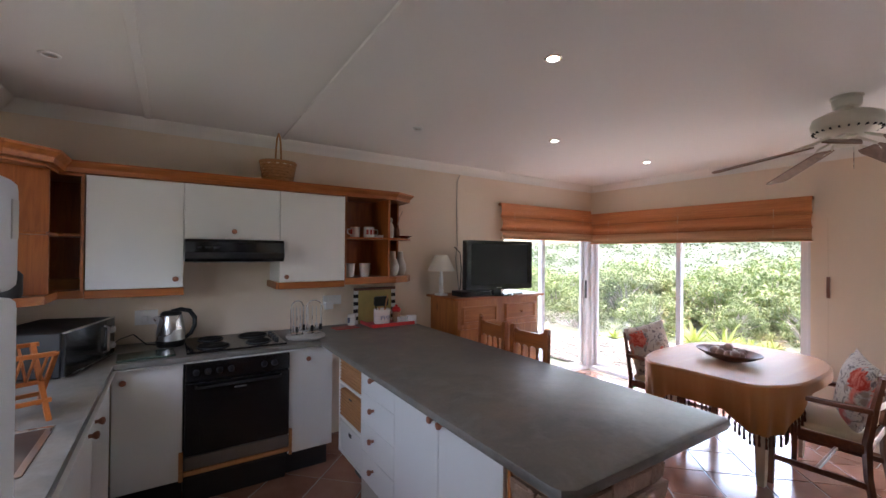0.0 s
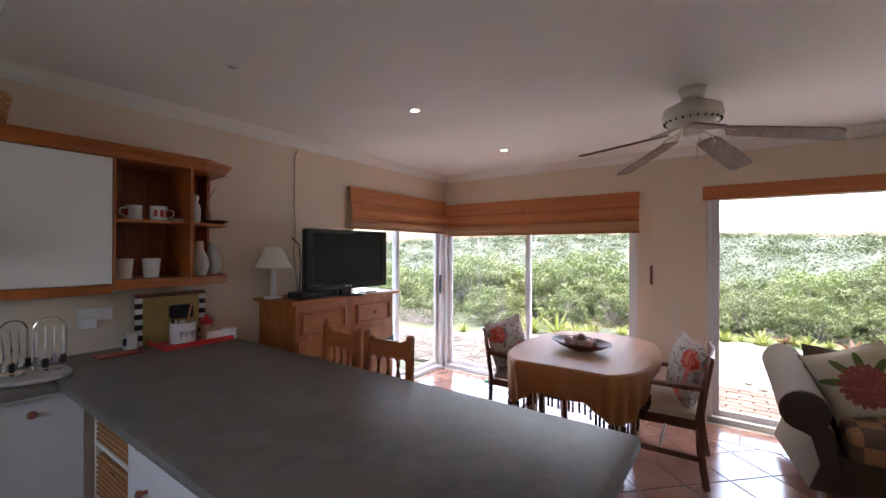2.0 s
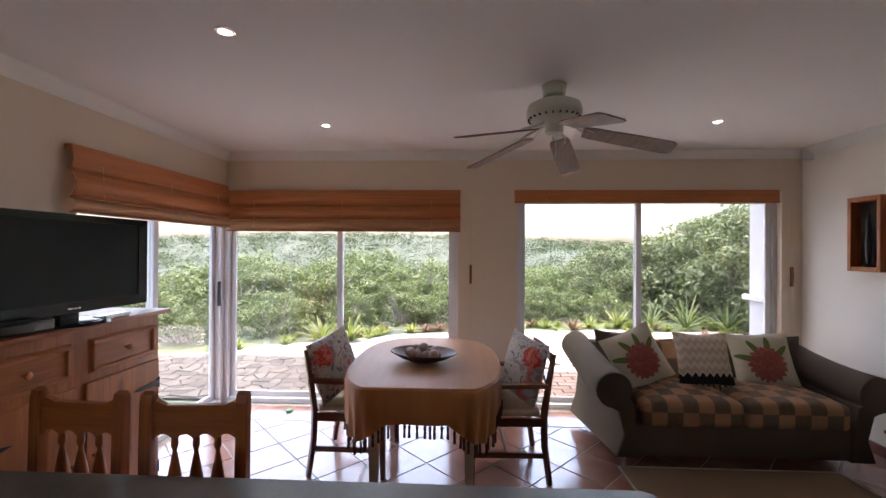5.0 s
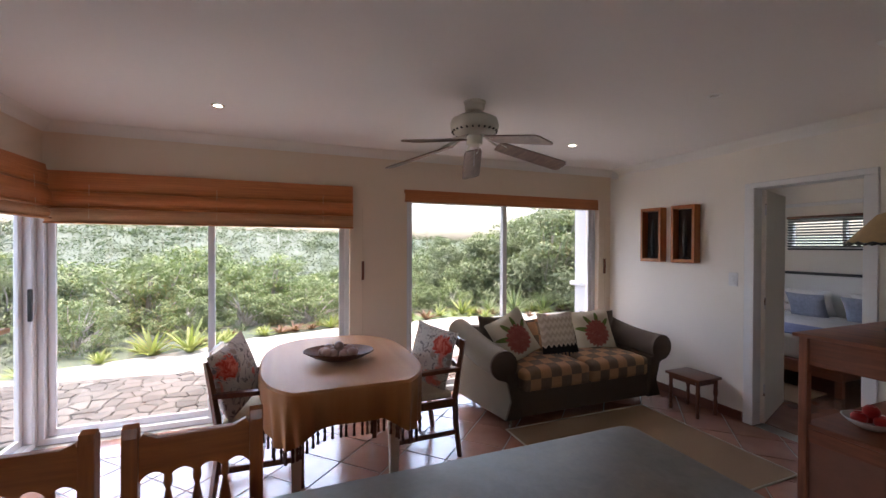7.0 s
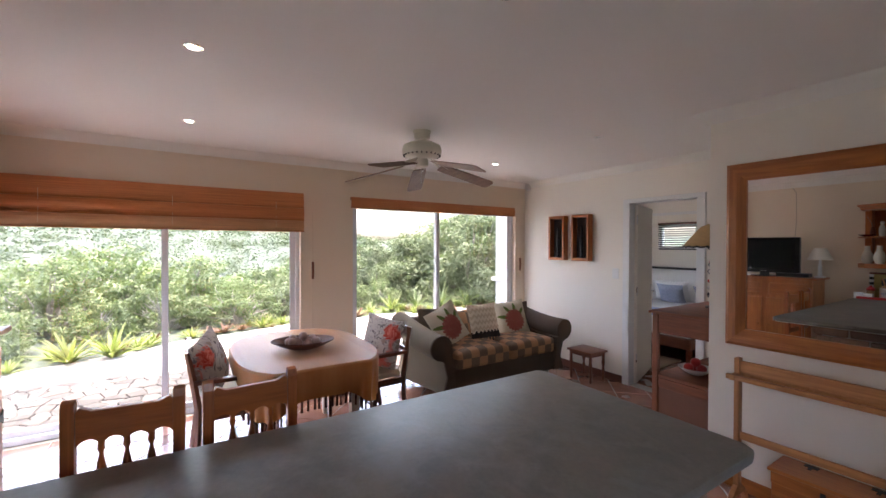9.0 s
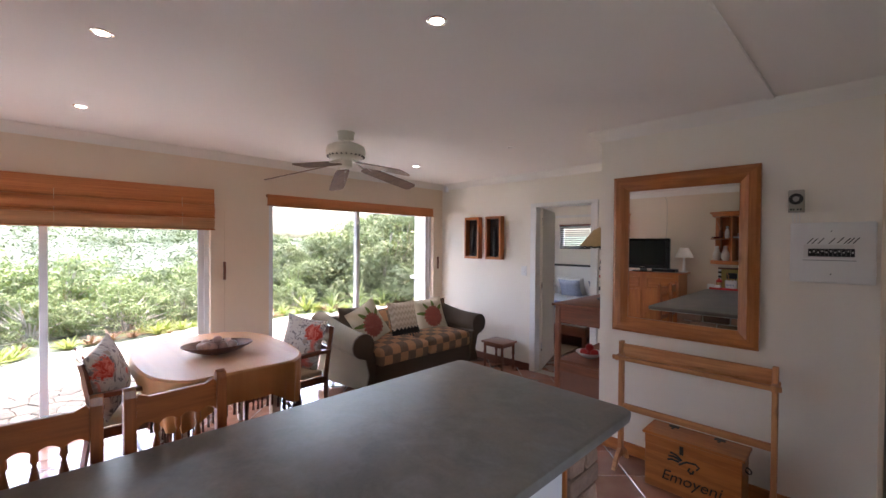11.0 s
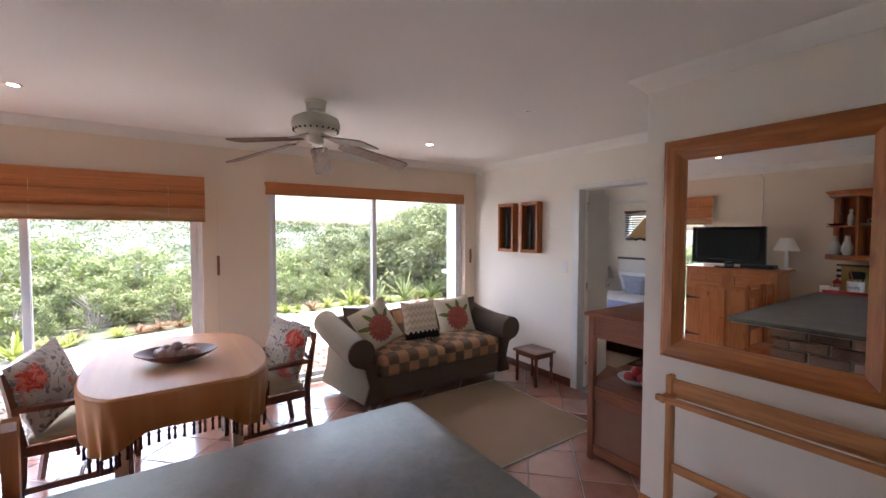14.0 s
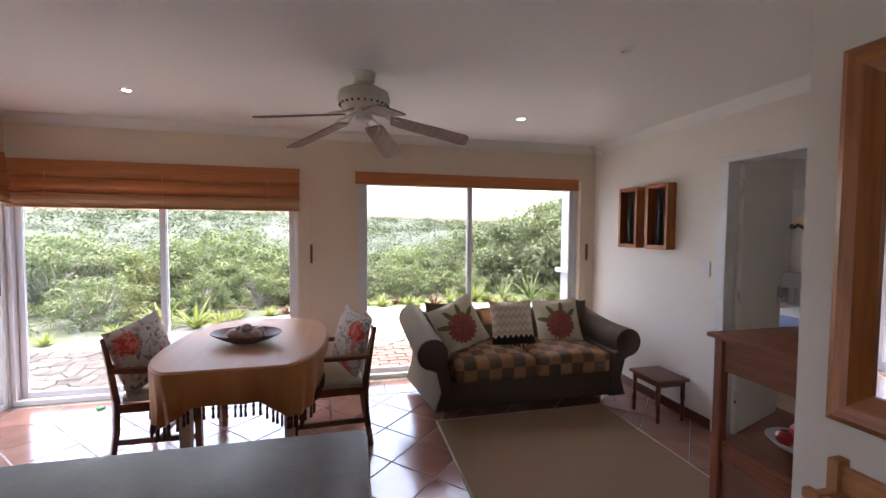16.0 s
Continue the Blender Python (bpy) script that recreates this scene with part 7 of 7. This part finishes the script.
for x in (-0.012, 0.0, 0.012):
    part("wire", tube([(x, 0.02, -0.064), (x * 1.3, 0.015, -0.09), (x * 1.1, 0.012, -0.13)], 0.003, 6), M["white_paint"], tm)

# ceiling fan
M["fan_cream"] = plain("cream fan enamel", (0.66, 0.62, 0.53), 0.45, 0.12, 14, 120, 0.08)
M["fan_blade"] = wood("greyed blade wood", (0.19, 0.115, 0.083), (0.28, 0.18, 0.13), "x", 0.65, 0.0)
fan = thing("ceiling_fan", "cream five-bladed ceiling fan with brown wooden blades", "fan", (3.28, 0.81, CEIL))
part("canopy", lathe([(0.070, 0.0), (0.070, -0.014), (0.064, -0.018), (0.062, -0.052), (0.056, -0.060), (0.034, -0.064), (0.030, -0.088), (0, -0.088)], 28), M["fan_cream"], fan, smooth=True)
part("motor", lathe([(0.04, -0.085), (0.10, -0.092), (0.145, -0.115), (0.155, -0.15), (0.152, -0.175), (0.13, -0.20), (0.09, -0.215), (0.05, -0.22), (0, -0.22)], 36), M["fan_cream"], fan, smooth=True)
for k in range(24):
    v = bx(0.105, 0.148, -0.004, 0.004, -0.197, -0.187, 0.001)
    v.transform(pose(0, 0, 0, 0, 0, 15 * k))
    part("vent_slot", v, M["black_matt"], fan)
part("switch_cup", lathe([(0.05, -0.218), (0.052, -0.265), (0.045, -0.275), (0, -0.276)], 24), M["fan_cream"], fan, smooth=True)
part("cap", lathe([(0.034, -0.275), (0.03, -0.281), (0, -0.283)], 18), M["fan_cream"], fan, "white cap", True)
part("pull_chain", tube([(0.045, -0.02, -0.265), (0.047, -0.02, -0.40)], 0.002, 5), M["steel"], fan)
for k, ang in enumerate((-97, -23, 47, 121, 190)):
    blade = bmesh.new()
    out = []
    for x, w in ((0.16, 0.050), (0.20, 0.060), (0.40, 0.066), (0.60, 0.069), (0.625, 0.066), (0.643, 0.045)):
        out.append((x, w))
    outline = out + [(x, -w) for x, w in reversed(out)]
    extrude_outline(outline, "z", -0.003, 0.004, blade)
    blade.transform(pose(0, 0, -0.235, 0, 0, ang) @ pose(0, 0, 0, 0, 13, 0) @ pose(0, 0, 0, -12, 0, 0))
    b = part("blade", blade, M["fan_blade"], fan)
    iron = bmesh.new()
    for s in (-1, 1):
        tube([(0.07, 0, 0.03), (0.12, s * 0.02, 0.02), (0.16, s * 0.036, 0.012), (0.21, s * 0.026, 0.008), (0.235, 0, 0.007)], 0.0075, 6, iron)
    iron.transform(pose(0, 0, -0.235, 0, 0, ang) @ pose(0, 0, 0, 0, 13, 0))
    part("blade_iron", iron, M["fan_cream"], fan, "cream forked blade iron")

# recessed downlights
for x, y, lit in ((3.965, 2.35, 1), (2.655, 2.35, 1), (3.95, -0.5, 1), (2.63, -0.49, 0), (1.59, 1.43, 1), (1.62, 2.70, 0), (-0.316, 2.71, 0)):
    ob = thing("downlight", "small recessed downlight, " + ("switched on" if lit else "switched off") + ", in the ceiling", "downlight", (x, y, CEIL), 0, "ceiling downlights")
    part("rim", lathe([(0.042, 0), (0.041, -0.004), (0.031, -0.007), (0.027, -0.004), (0.027, 0.0)], 28), M["chrome"] if lit else M["white_paint"], ob, smooth=True)
    part("lens", lathe([(0.026, -0.001), (0.026, -0.003), (0, -0.003)], 22), M["glow"] if lit else M["steel"], ob, "glowing lamp" if lit else "dark lamp")

# small green bottle cap by the window
solid("bottle_cap", lathe([(0.03, 0), (0.03, 0.012), (0.024, 0.018), (0, 0.018)], 16), plain("green plastic", (0.05, 0.42, 0.16), 0.4), "small green plastic toy lid on the floor", "lid", smooth=True, at=(4.70, 2.93, 0))

# ---- bedroom seen through the door ----
bed = thing("bed", "wooden bed with white linen and a blue patterned throw", "bed", (4.0, -4.15, 0))
part("frame", bx(-0.78, 0.78, -0.98, 0.95, 0.18, 0.32, 0.01), M["rust_x"], bed)
part("mattress", bx(-0.76, 0.76, -0.97, 0.93, 0.32, 0.58, 0.05, 3), M["ceramic"], bed, "white bedding", True)
part("throw", bx(-0.78, 0.78, 0.25, 0.90, 0.55, 0.592, 0.015, 2), plain("blue patterned cotton", (0.16, 0.19, 0.33), 0.9, 0.75, 26, 120, 0.2), bed, "blue and white patterned throw", True)
part("headboard", bx(-0.85, 0.85, -1.0, -0.98, 0.2, 1.13, 0.006), M["white_paint"], bed, "white headboard")
part("headboard_rail", bx(-0.87, 0.87, -1.0, -0.965, 1.13, 1.17, 0.006), M["black_matt"], bed, "black top rail")
for sx in (-1, 1):
    for y in (-0.9, 0.85):
        part("leg", bx(sx * 0.72 - 0.03, sx * 0.72 + 0.03, y - 0.03, y + 0.03, 0, 0.18, 0.003), M["rust_z"], bed)
for k, (x, y, z, w) in enumerate(((-0.42, -4.95, 0.76, 0.62), (0.40, -4.95, 0.76, 0.62), (-0.30, -4.80, 0.72, 0.45), (0.32, -4.80, 0.72, 0.45))):
    pillow("plump white and grey patterned bed pillow", (4.0 + x, y, z), 24, 180, w, 0.38, 0.16, M["ceramic"] if k < 2 else plain("grey pattern", (0.27, 0.29, 0.35), 0.9, 0.5, 26, 120, 0.1), 60 + k)
vb = thing("venetian_blind", "dark slatted venetian blind over the high bedroom window", "blind", (4.10, -5.13, 1.72))
for k in range(12):
    s = bx(-0.64, 0.64, -0.019, 0.019, -0.002, 0.002, 0.0)
    s.transform(pose(0, 0, -0.22 + 0.04 * k, 33, 0, 0))
    part("slat", s, M["black_matt"], vb)
part("headrail", bx(-0.65, 0.65, -0.02, 0.02, 0.23, 0.26, 0.003), M["dark_x"], vb)
w4 = thing("window_4", "high white-framed bedroom window", "window", (4.10, -5.22, 1.72))
w4["kind"] = "structure"
for b in ((-0.65, 0.65, -0.03, 0.03, -0.23, -0.19), (-0.65, 0.65, -0.03, 0.03, 0.19, 0.23), (-0.65, -0.61, -0.03, 0.03, -0.19, 0.19), (0.61, 0.65, -0.03, 0.03, -0.19, 0.19), (-0.02, 0.02, -0.03, 0.03, -0.19, 0.19)):
    part("window_frame", bx(*b, 0.003), M["white_paint"], w4)
solid("curtain_rail", bx(2.9, 5.2, -5.15, -5.12, 2.12, 2.17, 0.004), M["white_paint"], "white picture rail above the bedroom window", "trim", "structure")
solid("bedroom_rug", bx(-0.72, 0.72, -0.30, 0.30, 0.0005, 0.01, 0.003), M["rug"], "beige rug lying at the foot of the bed", "rug", at=(4.08, -2.96, 0), rz=5)
bf = thing("bedroom_fan", "white ceiling fan in the bedroom", "fan", (3.9, -3.3, 2.55))
part("rod", lathe([(0.05, 0), (0.05, -0.05), (0.015, -0.06), (0.015, -0.18)], 16), M["fan_cream"], bf)
part("motor", lathe([(0.02, -0.17), (0.11, -0.19), (0.12, -0.24), (0.05, -0.28), (0, -0.28)], 24), M["fan_cream"], bf, smooth=True)
for k in range(4):
    b = bx(0.12, 0.62, -0.06, 0.06, -0.24, -0.234, 0.0)
    b.transform(pose(0, 0, 0, 0, 0, 90 * k + 20))
    part("blade", b, M["fan_cream"], bf)
nl = thing("bedside_lamp", "white bedside lamp with a grey shade", "lamp", (5.0, -4.95, 0.55))
part("stem", lathe([(0.06, 0), (0.06, 0.015), (0.02, 0.03), (0.025, 0.25), (0, 0.25)], 16), M["ceramic"], nl, smooth=True)
part("shade", lathe([(0.14, 0.24), (0.09, 0.44), (0.085, 0.44), (0.135, 0.24)], 24), plain("grey shade", (0.4, 0.38, 0.34), 0.8), nl, smooth=True)
nt = thing("bedside_table", "white painted bedside table", "table", (4.98, -4.92, 0))
part("body", bx(-0.2, 0.2, -0.18, 0.18, 0.12, 0.55, 0.005), M["white_paint"], nt)
for sx in (-1, 1):
    for sy in (-1, 1):
        part("leg", bx(sx * 0.17 - 0.015, sx * 0.17 + 0.015, sy * 0.15 - 0.015, sy * 0.15 + 0.015, 0, 0.12, 0.002), M["white_paint"], nt)

# ---- tiles, flags and pavers ----


def clip_poly(poly, x0, x1, y0, y1):
    for axis, lim, sign in ((0, x0, 1), (0, x1, -1), (1, y0, 1), (1, y1, -1)):
        out = []
        for a, b in zip(poly, poly[1:] + poly[:1]):
            ia, ib = sign * (a[axis] - lim) >= 0, sign * (b[axis] - lim) >= 0
            if ia:
                out.append(a)
            if ia != ib:
                k = (lim - a[axis]) / (b[axis] - a[axis])
                out.append((a[0] + k * (b[0] - a[0]), a[1] + k * (b[1] - a[1])))
        poly = out
        if len(poly) < 3:
            return []
    return poly


def slab_mesh(name, poly, z0, z1, material, chamfer=0.003):
    """A flat piece with a small chamfer; poly runs anticlockwise."""
    cx, cy = sum(p[0] for p in poly) / len(poly), sum(p[1] for p in poly) / len(poly)
    n = len(poly)
    vs = [(x, y, z0) for x, y in poly] + [(x, y, z1 - chamfer) for x, y in poly]
    for x, y in poly:
        d = math.hypot(x - cx, y - cy)
        k = max(0.2, 1 - chamfer * 1.4 / max(d, 0.01))
        vs.append((cx + (x - cx) * k, cy + (y - cy) * k, z1))
    fs = [tuple(range(2 * n, 3 * n))]
    for i in range(n):
        j = (i + 1) % n
        fs += [(i, j, n + j, n + i), (n + i, n + j, 2 * n + j, 2 * n + i)]
    me = bpy.data.meshes.new(name)
    me.from_pydata(vs, [], fs)
    me.materials.append(material)
    return me


STEP, GAP = 0.47, 0.0045
half = STEP / 2
diamond = [(half - GAP, 0), (0, half - GAP), (-half + GAP, 0), (0, -half + GAP)]
whole = slab_mesh("tile", diamond, -0.012, 0.0, M["tile"])
for i in range(-22, 26):
    for j in range(-24, 28):
        if (i + j) % 2 == 0:
            continue
        cx, cy = 3.378 + half * i, 0.63 + half * j
        if cx < -0.9 or cx > 4.75 or cy < -2.0 or cy > 3.85:
            continue
        if (cx < 1.6 and cy < -0.8) or (cx < -0.25) or (cx < 1.0 and cy > 3.4):
            continue
        poly = clip_poly([(cx + x, cy + y) for x, y in diamond], -0.70, 4.497, -1.80, 3.62)
        if not poly:
            continue
        inside = len(poly) == 4 and abs(cx + half - GAP - max(p[0] for p in poly)) < 1e-6 and abs(cx - half + GAP - min(p[0] for p in poly)) < 1e-6 and abs(cy - half + GAP - min(p[1] for p in poly)) < 1e-6 and abs(cy + half - GAP - max(p[1] for p in poly)) < 1e-6
        if inside:
            ob = new("tile", whole)
        else:
            ob = new("tile", slab_mesh("tile", [(x - cx, y - cy) for x, y in poly], -0.012, 0.0, M["tile"]))
        ob.location = (cx, cy, 0)
        ob.parent = floor
strip = slab_mesh("tile", [(-0.166, -0.166), (0.166, -0.166), (0.166, 0.166), (-0.166, 0.166)], -0.012, 0.0, M["tile"])
for k in range(17):
    ob = new("tile", strip)
    ob.location = (4.672, -1.63 + 0.3375 * k, 0)
    ob.parent = floor

# crazy-paved terrace by the corner
flag_bed = ribbon([(5.07, 1.2 + 0.4 * i) for i in range(14)], [(6.1 + 0.75 * math.sin(math.pi * min(1, i / 13 * 0.55 + 0.1)), 1.2 + 0.4 * i) for i in range(14)], -0.034, M["bed_sand"], "pavement_terrace", "curved terrace of grey crazy paving")
rf = random.Random(21)
cells = {}
CELL = 0.165
for i in range(-2, 13):
    for j in range(-2, 35):
        cells[i, j] = Vector((5.1 + CELL * (i + rf.uniform(0.1, 0.9)), 1.1 + CELL * (j + rf.uniform(0.1, 0.9))))
for (i, j), c in cells.items():
    k = (c.y - 1.2) / 5.2
    if not (5.12 < c.x < 6.02 + 0.75 * math.sin(math.pi * min(1, max(0, k) * 0.55 + 0.1)) and 1.2 < c.y < 6.3):
        continue
    poly = [(c.x - 0.5, c.y - 0.5), (c.x + 0.5, c.y - 0.5), (c.x + 0.5, c.y + 0.5), (c.x - 0.5, c.y + 0.5)]
    for di in (-2, -1, 0, 1, 2):
        for dj in (-2, -1, 0, 1, 2):
            o = cells.get((i + di, j + dj))
            if o is None or o is c:
                continue
            mid, nrm = (o + c) / 2, (o - c).normalized()
            lim = mid.dot(nrm) - 0.0045
            out = []
            for a, b in zip(poly, poly[1:] + poly[:1]):
                da, db = Vector(a).dot(nrm) - lim, Vector(b).dot(nrm) - lim
                if da <= 0:
                    out.append(a)
                if (da <= 0) != (db <= 0):
                    s = da / (da - db)
                    out.append((a[0] + s * (b[0] - a[0]), a[1] + s * (b[1] - a[1])))
            poly = out
            if len(poly) < 3:
                break
        if len(poly) < 3:
            break
    poly = clip_poly(poly, 5.09, 9, 0, 9) if len(poly) >= 3 else []
    if len(poly) < 3:
        continue
    ob = new("stone", slab_mesh("stone", [(x - c.x, y - c.y) for x, y in poly], -0.03, rf.uniform(0.0, 0.008), M["flag"], 0.006))
    ob.location = (c.x, c.y, -0.022)
    ob.parent = flag_bed

# brick paving outside the sofa window
pav_bed = ribbon([(5.07, -2.2 + 0.4 * i) for i in range(9)], [(6.25, -2.2 + 0.4 * i) for i in range(9)], -0.036, M["bed_sand"], "pavement_brick", "apron of red-brown clay brick paving")
brick_me = slab_mesh("paver", [(-0.052, -0.108), (0.052, -0.108), (0.052, 0.108), (-0.052, 0.108)], -0.03, 0.0, M["paver"], 0.006)
for i in range(10):
    for j in range(14):
        ob = new("paver", brick_me)
        ob.location = (5.14 + 0.114 * i, -2.05 + 0.226 * j + (0.113 if i % 2 else 0), -0.018 + rf.uniform(-0.003, 0.003))
        ob.rotation_euler = (0, 0, rf.uniform(-0.02, 0.02))
        ob.parent = pav_bed
